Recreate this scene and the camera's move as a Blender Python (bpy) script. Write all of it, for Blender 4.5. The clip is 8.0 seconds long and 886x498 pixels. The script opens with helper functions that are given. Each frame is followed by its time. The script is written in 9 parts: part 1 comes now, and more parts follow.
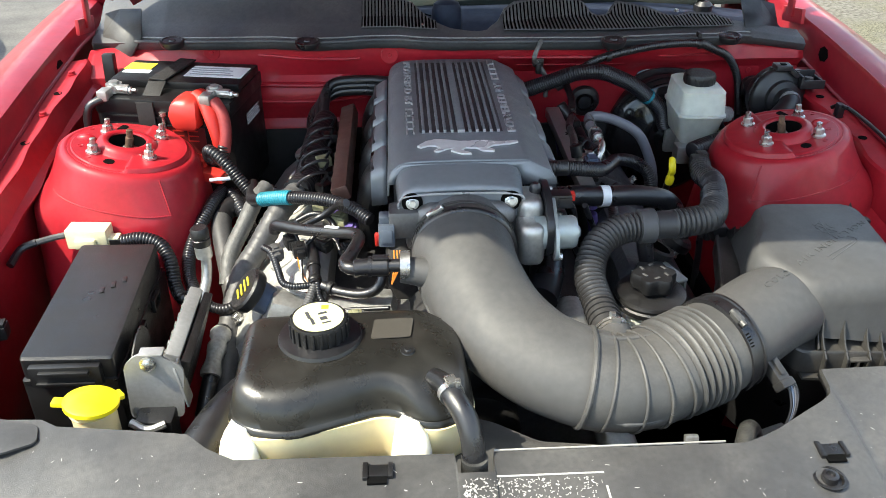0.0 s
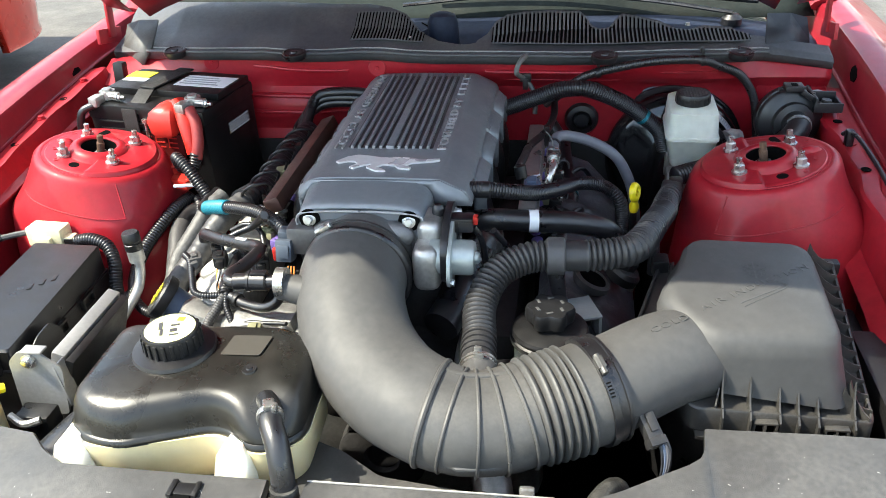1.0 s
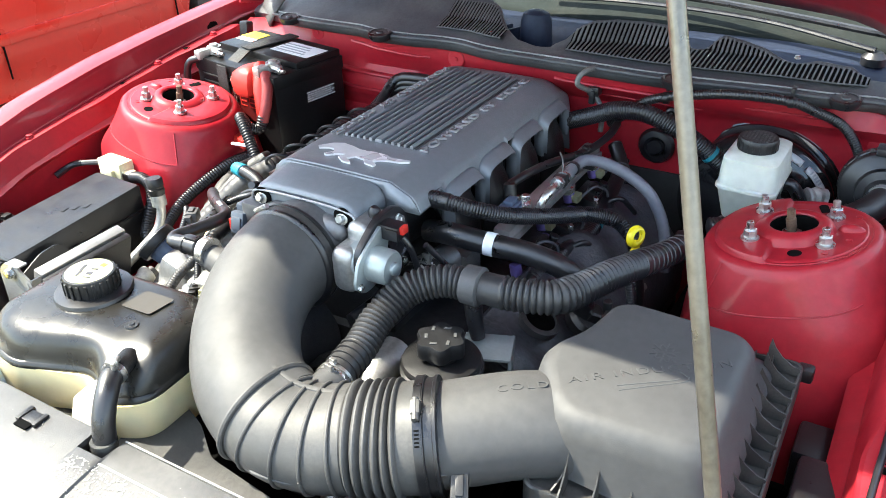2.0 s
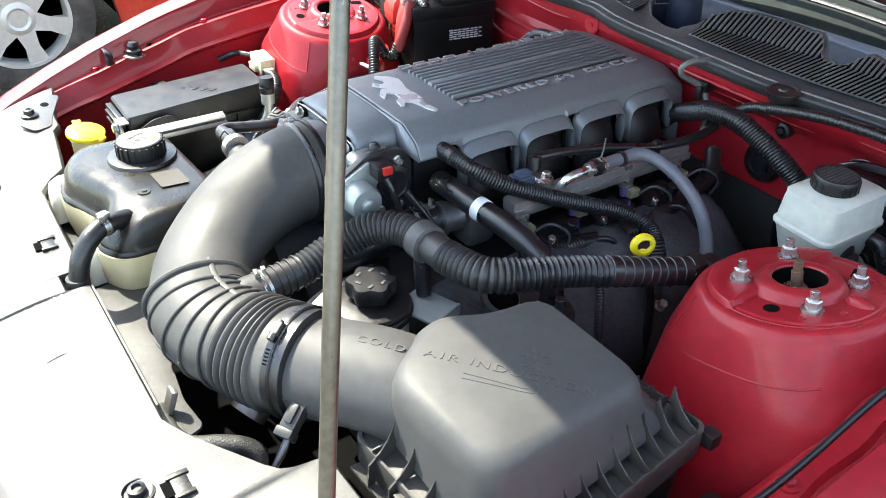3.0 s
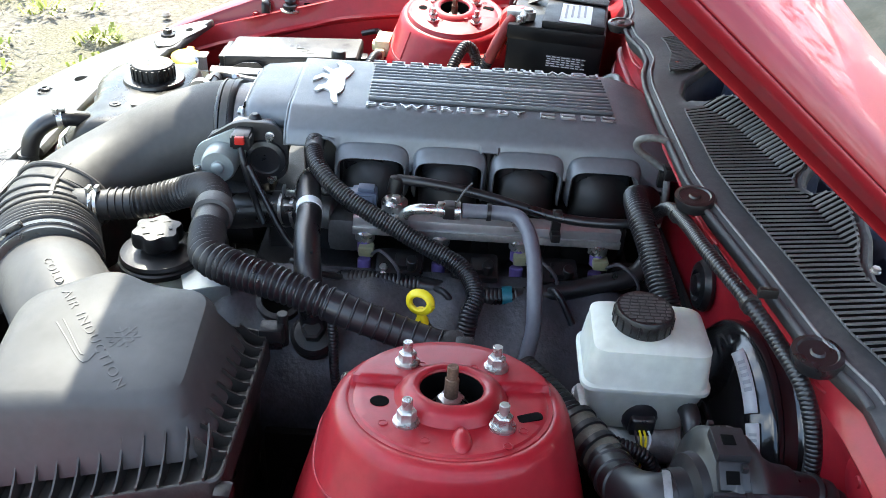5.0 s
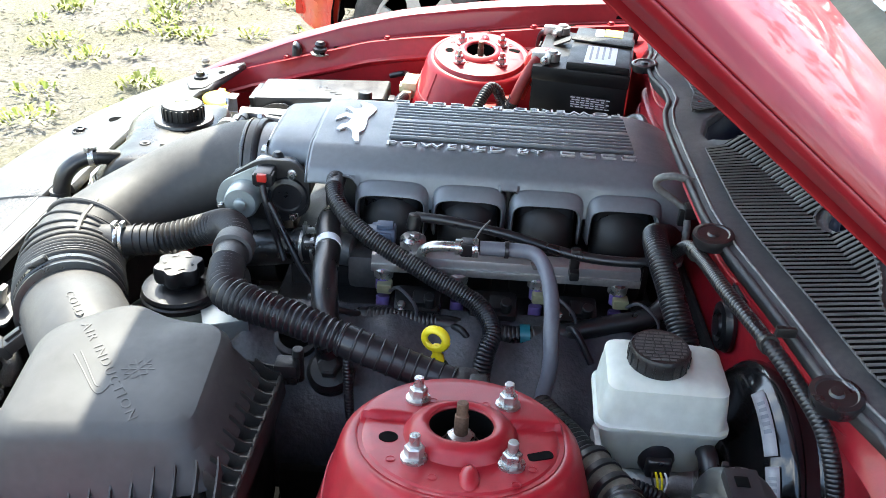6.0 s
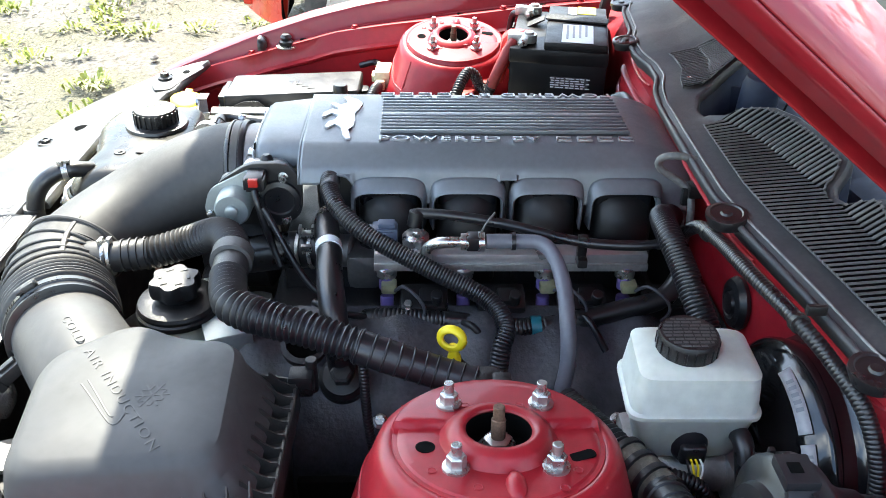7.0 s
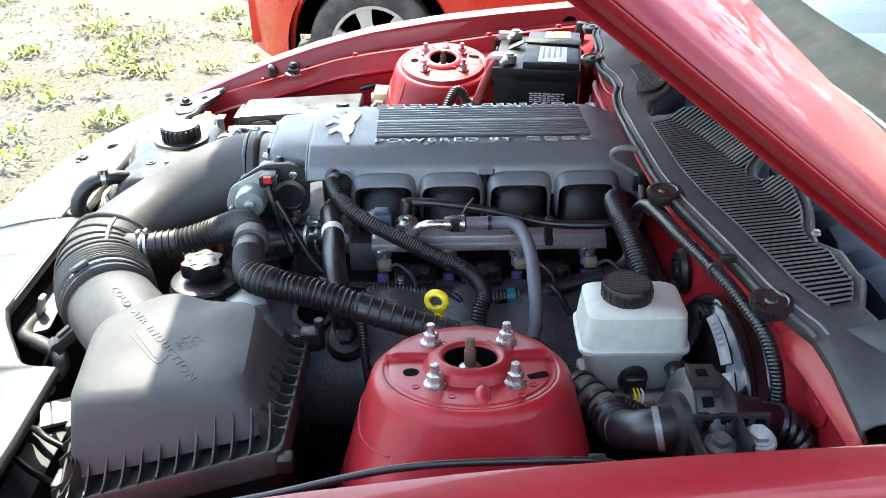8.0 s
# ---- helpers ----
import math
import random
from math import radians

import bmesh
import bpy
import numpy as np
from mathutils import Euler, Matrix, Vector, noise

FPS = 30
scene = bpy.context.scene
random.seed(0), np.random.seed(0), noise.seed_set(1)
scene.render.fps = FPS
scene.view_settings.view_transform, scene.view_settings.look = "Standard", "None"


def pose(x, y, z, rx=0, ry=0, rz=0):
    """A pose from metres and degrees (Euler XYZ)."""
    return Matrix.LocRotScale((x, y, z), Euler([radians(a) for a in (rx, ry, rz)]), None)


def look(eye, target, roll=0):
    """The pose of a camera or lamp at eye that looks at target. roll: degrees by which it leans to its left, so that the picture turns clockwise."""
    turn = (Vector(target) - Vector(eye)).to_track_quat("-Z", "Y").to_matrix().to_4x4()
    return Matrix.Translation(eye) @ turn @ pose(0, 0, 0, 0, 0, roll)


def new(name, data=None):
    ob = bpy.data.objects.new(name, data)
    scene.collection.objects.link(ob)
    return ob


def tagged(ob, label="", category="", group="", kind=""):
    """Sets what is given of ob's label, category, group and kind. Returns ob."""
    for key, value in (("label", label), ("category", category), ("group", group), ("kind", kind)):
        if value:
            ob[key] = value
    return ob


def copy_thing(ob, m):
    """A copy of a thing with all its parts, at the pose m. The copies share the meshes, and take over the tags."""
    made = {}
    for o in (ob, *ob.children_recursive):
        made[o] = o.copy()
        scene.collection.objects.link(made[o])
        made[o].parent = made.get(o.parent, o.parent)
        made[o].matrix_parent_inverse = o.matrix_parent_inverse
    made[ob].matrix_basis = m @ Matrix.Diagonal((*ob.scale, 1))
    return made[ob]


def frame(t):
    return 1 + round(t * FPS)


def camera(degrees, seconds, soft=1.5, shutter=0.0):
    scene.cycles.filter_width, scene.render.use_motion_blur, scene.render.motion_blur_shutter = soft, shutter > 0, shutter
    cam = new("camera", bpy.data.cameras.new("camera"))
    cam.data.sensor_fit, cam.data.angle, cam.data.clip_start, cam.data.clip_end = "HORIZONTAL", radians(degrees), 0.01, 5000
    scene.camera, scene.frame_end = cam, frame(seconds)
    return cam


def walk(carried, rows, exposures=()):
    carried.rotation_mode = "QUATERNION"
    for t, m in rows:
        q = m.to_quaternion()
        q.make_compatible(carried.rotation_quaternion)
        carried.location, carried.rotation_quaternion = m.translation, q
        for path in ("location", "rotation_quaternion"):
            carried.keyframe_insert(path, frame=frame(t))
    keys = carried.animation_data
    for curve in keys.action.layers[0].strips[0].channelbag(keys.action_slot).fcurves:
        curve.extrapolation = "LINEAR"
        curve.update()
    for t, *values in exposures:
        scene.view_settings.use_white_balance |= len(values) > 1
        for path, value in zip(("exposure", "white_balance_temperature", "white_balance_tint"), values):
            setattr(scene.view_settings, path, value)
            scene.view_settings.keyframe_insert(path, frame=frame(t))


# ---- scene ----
import functools

cam = camera(55.6, 8.0, soft=0.5)
PATH = [
    (0, (-0.1, -1.263, 1.42), (-0.005, 0.454, 0.4), 0.0),
    (0.5, (0.033, -1.249, 1.408), (0.076, 0.478, 0.4), -1.3),
    (1, (0.244, -1.206, 1.406), (-0.046, 0.506, 0.413), -3.1),
    (1.5, (0.407, -1.088, 1.385), (-0.158, 0.552, 0.39), -2.5),
    (2, (0.637, -1.005, 1.399), (-0.268, 0.467, 0.391), -2.1),
    (2.2, (0.749, -0.977, 1.396), (-0.251, 0.43, 0.387), -1.0),
    (3.3, (0.989, -0.589, 1.393), (-0.486, 0.167, 0.275), 2.7),
    (3.5, (1.047, -0.492, 1.386), (-0.478, 0.153, 0.265), 4.2),
    (4, (1.066, -0.347, 1.394), (-0.532, 0.06, 0.263), 5.0),
    (4.5, (1.025, -0.222, 1.383), (-0.601, 0.093, 0.262), 6.9),
    (5, (1.073, -0.031, 1.381), (-0.601, 0.014, 0.287), 4.3),
    (5.2, (1.084, -0.009, 1.378), (-0.623, -0.016, 0.336), 3.7),
    (6.3, (1.071, -0.01, 1.376), (-0.654, -0.057, 0.365), 3.1),
    (6.5, (1.067, -0.026, 1.385), (-0.651, -0.065, 0.362), 2.2),
    (7, (1.047, -0.067, 1.377), (-0.656, -0.008, 0.33), 1.1),
    (7.5, (1.092, -0.078, 1.384), (-0.617, 0.054, 0.355), 0.8),
    (8, (1.231, -0.043, 1.402), (-0.516, -0.004, 0.43), -0.4),
]
EXPOSURES = [(0, 1.86, 7000, 3), (1, 2.10, 7000, 3), (1.6, 2.45, 6950, 3), (2.2, 2.62, 6900, 3), (3.3, 2.44, 6850, 3), (4.5, 2.64, 6750, 3), (5.2, 2.60, 6750, 3), (6.5, 2.60, 6750, 3), (7, 2.66, 6750, 3), (7.5, 2.80, 6750, 3), (8, 2.58, 6750, 3)]
walk(cam, [(t, look(eye, target, roll)) for t, eye, target, roll in PATH], EXPOSURES)

# ---- light ----
SUN_WAY = Vector((-0.70, -0.22, 1.0)).normalized()
world = bpy.data.worlds.new("sky")
scene.world = world
world.use_nodes = True
wn = world.node_tree.nodes
sky = wn.new("ShaderNodeTexSky")
sky.sky_type = "NISHITA"
sky.sun_disc = False
sky.sun_elevation = math.asin(SUN_WAY.z)
sky.sun_rotation = math.atan2(SUN_WAY.x, SUN_WAY.y)
wn["Background"].inputs["Strength"].default_value = 0.140
wl = world.node_tree.links
# thin white clouds drifting over the blue
cloud = wn.new("ShaderNodeTexNoise")
cloud.inputs["Scale"].default_value, cloud.inputs["Detail"].default_value = 3.4, 8.0
wl.new(wn.new("ShaderNodeTexCoord").outputs["Generated"], cloud.inputs["Vector"])
cover_of = wn.new("ShaderNodeMapRange")
for k, v in enumerate((0.50, 0.64, 0.0, 0.62)):
    cover_of.inputs[1 + k].default_value = v
wl.new(cloud.outputs["Fac"], cover_of.inputs[0])
over = wn.new("ShaderNodeMix")
over.data_type = "RGBA"
over.inputs[7].default_value = (9.5, 9.6, 9.9, 1)
wl.new(cover_of.outputs[0], over.inputs[0])
wl.new(sky.outputs["Color"], over.inputs[6])
wl.new(over.outputs[2], wn["Background"].inputs["Color"])
sun_data = bpy.data.lights.new("sun", "SUN")
sun_data.energy = 3.0
sun_data.angle = radians(0.55)
sun_data.color = (1.0, 0.95, 0.87)
sun = new("sun", sun_data)
sun.matrix_world = look(tuple(SUN_WAY * 30), (0, 0, 0))

# ---- materials ----
def surface(name, color, rough=0.5, metal=0.0, vary=0.15, scale=60.0, bump=0.1, bump_scale=900.0, coat=0.0, dust=None,
            dust_amount=0.0, spec=0.5, sheen=0.0, trans=0.0, subsurface=0.0, rough_vary=0.1, dust_scale=14.0, random=0.0):
    """A surface with colour that varies at two scales, dust in patches and a fine relief."""
    m = bpy.data.materials.new(name)
    m.use_nodes = True
    n, l = m.node_tree.nodes, m.node_tree.links
    b = n["Principled BSDF"]
    place = n.new("ShaderNodeTexCoord").outputs["Object"]

    def noise_at(s, detail=4.0):
        t = n.new("ShaderNodeTexNoise")
        t.inputs["Scale"].default_value = s
        t.inputs["Detail"].default_value = detail
        l.new(place, t.inputs["Vector"])
        return t.outputs["Fac"]

    def mix(kind, fac, a, c):
        x = n.new("ShaderNodeMix")
        x.data_type, x.blend_type = "RGBA", kind
        for socket, v in ((x.inputs[0], fac), (x.inputs[6], a), (x.inputs[7], c)):
            if isinstance(v, bpy.types.NodeSocket):
                l.new(v, socket)
            else:
                socket.default_value = v
        return x.outputs[2]

    def ramp(v, lo, hi, a=0.0, c=1.0):
        r = n.new("ShaderNodeMapRange")
        for k, x in enumerate((lo, hi, a, c)):
            r.inputs[1 + k].default_value = x
        l.new(v, r.inputs[0])
        return r.outputs[0]

    big, fine = noise_at(scale * 0.15), noise_at(scale * 3)
    shade = n.new("ShaderNodeCombineColor")
    total = n.new("ShaderNodeMath")
    total.operation = "ADD"
    l.new(ramp(big, 0.3, 0.7, 1 - vary, 1 + vary * 0.4), total.inputs[0])
    l.new(ramp(fine, 0.3, 0.7, -vary * 0.5, vary * 0.5), total.inputs[1])
    value = total.outputs[0]
    if random:
        info = n.new("ShaderNodeObjectInfo")
        more = n.new("ShaderNodeMath")
        more.operation = "MULTIPLY"
        l.new(value, more.inputs[0])
        l.new(ramp(info.outputs["Random"], 0, 1, 1 - random, 1 + random), more.inputs[1])
        value = more.outputs[0]
    for k in range(3):
        l.new(value, shade.inputs[k])
    out = mix("MULTIPLY", 1.0, (*color, 1), shade.outputs[0])
    if dust:
        cover = n.new("ShaderNodeMath")
        cover.operation = "MULTIPLY"
        l.new(ramp(noise_at(dust_scale, 6.0), 0.42, 0.68, dust_amount * 0.25, dust_amount), cover.inputs[0])
        l.new(ramp(noise_at(dust_scale * 22, 3.0), 0.3, 0.7, 0.5, 1.1), cover.inputs[1])
        out = mix("MIX", cover.outputs[0], out, (*dust, 1))
    l.new(out, b.inputs["Base Color"])
    l.new(ramp(noise_at(scale * 0.6), 0.3, 0.7, max(0.02, rough - rough_vary), min(1, rough + rough_vary)), b.inputs["Roughness"])
    b.inputs["Metallic"].default_value = metal
    b.inputs["Specular IOR Level"].default_value = spec
    if coat:
        b.inputs["Coat Weight"].default_value = coat
        b.inputs["Coat Roughness"].default_value = 0.05
    if trans:
        b.inputs["Transmission Weight"].default_value = trans
    if subsurface:
        b.inputs["Subsurface Weight"].default_value = subsurface
        b.inputs["Subsurface Radius"].default_value = (0.01, 0.008, 0.005)
        b.inputs["Subsurface Scale"].default_value = 0.6
    if bump:
        h = n.new("ShaderNodeBump")
        h.inputs["Strength"].default_value = bump
        h.inputs["Distance"].default_value = 0.001
        l.new(noise_at(bump_scale, 3.0), h.inputs["Height"])
        l.new(h.outputs[0], b.inputs["Normal"])
    return m


DUST = (0.42, 0.38, 0.33)
RED = surface("red paint", (0.23, 0.004, 0.014), 0.5, 0.0, 0.14, 20, 0.02, 700, coat=0.4, dust=(0.42, 0.17, 0.17), dust_amount=0.06, dust_scale=7, rough_vary=0.06, spec=0.3)
RED_MATT = surface("red primer coat", (0.34, 0.0085, 0.019), 0.45, 0.0, 0.20, 25, 0.08, 500, coat=0.2, dust=(0.45, 0.22, 0.19), dust_amount=0.05, dust_scale=9, spec=0.3)
PLASTIC = surface("black moulded plastic", (0.008, 0.008, 0.009), 0.37, 0, 0.3, 60, 0.3, 1400, dust=DUST, dust_amount=0.014)
PLASTIC_GREY = surface("dusty dark grey plastic", (0.062, 0.062, 0.062), 0.5, 0, 0.2, 50, 0.25, 1500, dust=DUST, dust_amount=0.12)
COVER = surface("charcoal painted cover", (0.180, 0.197, 0.219), 0.42, 0.3, 0.10, 40, 0.25, 2200, dust=DUST, dust_amount=0.05, spec=0.6)
# lightened: the sky's reflection on lettering and rib tips is in the colour
RIB_GLINT = surface("rib edge with painted glint", (0.40, 0.405, 0.42), 0.33, 0.5, 0.1, 60, 0.1, 1500)
TUBE = surface("matt grey duct plastic", (0.055, 0.055, 0.056), 0.54, 0, 0.14, 30, 0.22, 1800, dust=DUST, dust_amount=0.06, dust_scale=5, spec=0.36)
RUBBER = surface("black rubber", (0.008, 0.008, 0.010), 0.34, 0, 0.25, 60, 0.2, 900, dust=DUST, dust_amount=0.016, spec=0.7)
RUBBER_GREY = surface("greyed rubber", (0.045, 0.045, 0.048), 0.5, 0, 0.25, 60, 0.2, 900, dust=DUST, dust_amount=0.10)
CONDUIT = surface("satin black conduit", (0.009, 0.009, 0.012), 0.36, 0, 0.25, 60, 0.08, 900, dust=DUST, dust_amount=0.014, spec=0.6)
CLOTH = surface("braided sleeve", (0.010, 0.010, 0.010), 0.5, 0, 0.4, 260, 1.0, 520, dust=(0.55, 0.53, 0.48), dust_amount=0.16, dust_scale=34)
SHIELD = surface("radiator cover plastic", (0.040, 0.040, 0.041), 0.39, 0, 0.22, 26, 0.35, 1200, dust=(0.5, 0.47, 0.43), dust_amount=0.12, dust_scale=8)
COWL = surface("weathered cowl plastic", (0.044, 0.047, 0.055), 0.56, 0, 0.28, 30, 0.35, 1000, dust=DUST, dust_amount=0.14, dust_scale=9)
SLAT = surface("cowl grille bars", (0.085, 0.088, 0.094), 0.55, 0, 0.25, 60, 0.2, 1000, dust=DUST, dust_amount=0.12)
# near-black puts the shade of gaps, holes and wells into the colour
SHADE_BLACK = surface("painted gap shade", (0.004, 0.004, 0.004), 0.9, 0, 0.3, 40, 0.1, spec=0.05)
ALUMINIUM = surface("cast aluminium", (0.52, 0.52, 0.51), 0.42, 0.85, 0.22, 60, 0.5, 700, dust=(0.35, 0.31, 0.26), dust_amount=0.3)
CAST_DARK = surface("dirty cast metal", (0.035, 0.034, 0.036), 0.55, 0.3, 0.4, 40, 0.6, 500, dust=(0.12, 0.11, 0.10), dust_amount=0.25)
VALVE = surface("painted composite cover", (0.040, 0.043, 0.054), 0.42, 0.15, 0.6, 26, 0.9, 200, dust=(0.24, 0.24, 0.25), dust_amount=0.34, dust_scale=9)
STEEL = surface("zinc plated steel", (0.55, 0.55, 0.54), 0.3, 0.9, 0.2, 120, 0.2, 900, dust=(0.35, 0.28, 0.2), dust_amount=0.22, dust_scale=60)
RUST = surface("rusty steel", (0.16, 0.095, 0.065), 0.6, 0.6, 0.4, 160, 0.5, 700)
MOTOR = surface("pale plated housing", (0.36, 0.40, 0.40), 0.40, 0.5, 0.1, 60, 0.1, 900)
WHITE_TANK = surface("translucent white plastic", (0.60, 0.62, 0.555), 0.42, 0, 0.16, 22, 0.1, 700, subsurface=0.3, dust=(0.45, 0.42, 0.36), dust_amount=0.14)
YELLOWED = surface("yellowed tank plastic", (0.78, 0.67, 0.40), 0.42, 0, 0.12, 14, 0.1, 700, subsurface=0.35, dust=(0.6, 0.45, 0.2), dust_amount=0.25)
YELLOW = surface("yellow plastic", (0.85, 0.68, 0.02), 0.4, 0, 0.08, 60, 0.05, 900)
CREAM = surface("cream connector plastic", (0.72, 0.66, 0.42), 0.45, 0, 0.15, 60, 0.1, 900)
RED_CAP = surface("red terminal cover", (0.50, 0.025, 0.018), 0.42, 0, 0.12, 40, 0.1, 900)
RED_SLEEVE = surface("dull red sleeve", (0.30, 0.035, 0.035), 0.55, 0, 0.2, 60, 0.2, 900)
PAPER = surface("white label", (0.72, 0.74, 0.76), 0.45, 0, 0.06, 60, 0)
PRINT = surface("dark print", (0.05, 0.05, 0.055), 0.5, 0, 0.05, 60, 0)
PRINT_GREY = surface("grey print", (0.30, 0.32, 0.34), 0.5, 0, 0.05, 60, 0)
PRINT_YELLOW = surface("yellow print", (0.75, 0.62, 0.04), 0.5, 0, 0.1, 60, 0)
TEAL = surface("teal tape", (0.014, 0.19, 0.25), 0.45, 0, 0.2, 60, 0.1)
BLUE_GREY = surface("blue grey connector", (0.055, 0.075, 0.12), 0.45, 0, 0.1, 60, 0.1)
PURPLE = surface("purple injector body", (0.14, 0.10, 0.30), 0.45, 0, 0.1, 60, 0.1)
OLIVE = surface("olive connector", (0.24, 0.235, 0.14), 0.5, 0, 0.2, 60, 0.1)
BROWN_RAIL = surface("brown plated rail", (0.14, 0.075, 0.060), 0.42, 0.5, 0.15, 40, 0.2)
GREY_HOSE = surface("slate grey hose", (0.12, 0.125, 0.15), 0.42, 0, 0.12, 60, 0.1, dust=DUST, dust_amount=0.08)
BOOSTER = surface("glossy black paint", (0.010, 0.010, 0.011), 0.16, 0, 0.2, 60, 0.02, coat=0.4)
COPPER = surface("orange wire", (0.65, 0.22, 0.03), 0.5, 0, 0.1, 60, 0)
GLASS_TINT = surface("windscreen glass", (0.50, 0.72, 0.63), 0.02, 0, 0.02, 8, 0, trans=1.0, rough_vary=0.0, spec=0.2)
CHROME = surface("bright emblem metal", (0.66, 0.66, 0.67), 0.3, 0.35, 0.08, 40, 0.1, 900)
ORANGE_RED = surface("orange red car paint", (0.58, 0.022, 0.012), 0.3, 0.05, 0.08, 10, 0.02, coat=0.6, dust=(0.6, 0.2, 0.12), dust_amount=0.10, dust_scale=4)
TYRE = surface("tyre rubber", (0.030, 0.029, 0.028), 0.7, 0, 0.3, 40, 0.4, 400, dust=DUST, dust_amount=0.25)
WHEEL = surface("silver wheel paint", (0.62, 0.61, 0.58), 0.4, 0.4, 0.12, 20, 0.1, dust=DUST, dust_amount=0.2)


# ---- shapes ----
PLACE = {}


def thing(name, base, label, category, group="", kind=""):
    ob = new(name)
    ob.location, ob.empty_display_size = base, 0.02
    PLACE[ob] = Matrix.Translation(base)
    return tagged(ob, label, category, group, kind)


def part(name, bm, material, parent=None, label="", smooth=38, kind="", thick=0.0):
    """Links a bmesh, or a mesh, as one object, under a thing or a part."""
    if isinstance(bm, bmesh.types.BMesh):
        me = bpy.data.meshes.new(name)
        bmesh.ops.recalc_face_normals(bm, faces=bm.faces)
        bm.to_mesh(me)
        bm.free()
    else:
        me = bm
    if not me.materials:
        me.materials.append(material)
    if smooth:
        me.polygons.foreach_set("use_smooth", [True] * len(me.polygons))
        me.set_sharp_from_angle(angle=radians(smooth))
    ob = new(name, me)
    if parent:
        ob.parent = parent
        ob.matrix_parent_inverse = PLACE.get(parent, Matrix()).inverted()
    if thick:
        s = ob.modifiers.new("thickness", "SOLIDIFY")
        s.thickness, s.offset = thick, -1
    return tagged(ob, label, kind=kind)


def merge(*many):
    out = bmesh.new()
    for b in many:
        me = bpy.data.meshes.new("piece")
        b.to_mesh(me)
        b.free()
        out.from_mesh(me)
        bpy.data.meshes.remove(me)
    return out


def turned(bm, m):
    bmesh.ops.transform(bm, matrix=m, verts=bm.verts)
    return bm


def box(x, y, z, sx, sy, sz, bevel=0.003, rz=0, rx=0, ry=0, segments=2):
    """A rounded box round its centre."""
    bm = bmesh.new()
    bmesh.ops.create_cube(bm, size=1)
    bmesh.ops.scale(bm, vec=(sx, sy, sz), verts=bm.verts)
    if bevel:
        bmesh.ops.bevel(bm, geom=bm.edges[:], offset=min(bevel, 0.45 * min(sx, sy, sz)), segments=segments, affect="EDGES", profile=0.6)
    return turned(bm, pose(x, y, z, rx, ry, rz))


def toward(axis):
    return Vector(axis).to_track_quat("Z", "Y").to_matrix().to_4x4()


def lathe(profile, n=32, at=(0, 0, 0), axis=(0, 0, 1), squash=1.0, cap=True):
    """Rings of (radius, height) round an axis; open ends are capped where the radius is not nought."""
    bm = bmesh.new()
    rings = []
    for r, h in profile:
        if r < 1e-6:
            rings.append([bm.verts.new((0, 0, h))])
        else:
            rings.append([bm.verts.new((r * math.cos(2 * math.pi * k / n), squash * r * math.sin(2 * math.pi * k / n), h)) for k in range(n)])
    for a, b in zip(rings, rings[1:]):
        for k in range(n):
            q = [a[k % len(a)], a[(k + 1) % n % len(a)], b[(k + 1) % n % len(b)], b[k % len(b)]]
            q = list(dict.fromkeys(q))
            if len(q) > 2:
                bm.faces.new(q)
    for ring in (rings[0], rings[-1]) if cap else ():
        if len(ring) > 2:
            bm.faces.new(ring)
    return turned(bm, Matrix.Translation(at) @ toward(axis))


def rod(a, b, r, n=14, bevel=0.0):
    a, b = Vector(a), Vector(b)
    h = (b - a).length
    e = bevel or r * 0.12
    return lathe([(r - e, 0), (r, e), (r, h - e), (r - e, h)], n, a, b - a)


def hexnut(at, r, h, axis=(0, 0, 1), flange=1.25):
    return merge(lathe([(r * flange, 0), (r * flange, h * 0.22), (r, h * 0.3)], 16, at, axis),
                 lathe([(r, h * 0.2), (r, h * 0.9), (r * 0.82, h)], 6, at, axis))


def glide(points, step):
    """A smooth line through the points, in even steps."""
    p = [Vector(q) for q in points]
    p = [2 * p[0] - p[1]] + p + [2 * p[-1] - p[-2]]
    fine = []
    for a, b, c, d in zip(p, p[1:], p[2:], p[3:]):
        m = max(4, int((c - b).length / step * 2))
        for k in range(m):
            t = k / m
            fine.append(0.5 * ((2 * b) + (c - a) * t + (2 * a - 5 * b + 4 * c - d) * t * t + (3 * b - a - 3 * c + d) * t ** 3))
    fine.append(p[-2])
    out, gone, need = [fine[0]], 0.0, step
    for a, b in zip(fine, fine[1:]):
        d = (b - a).length
        while d > 1e-9 and gone + d >= need:
            out.append(a.lerp(b, (need - gone) / d))
            need += step
        gone += d
    if (out[-1] - fine[-1]).length > step * 0.3:
        out.append(fine[-1])
    return out, gone


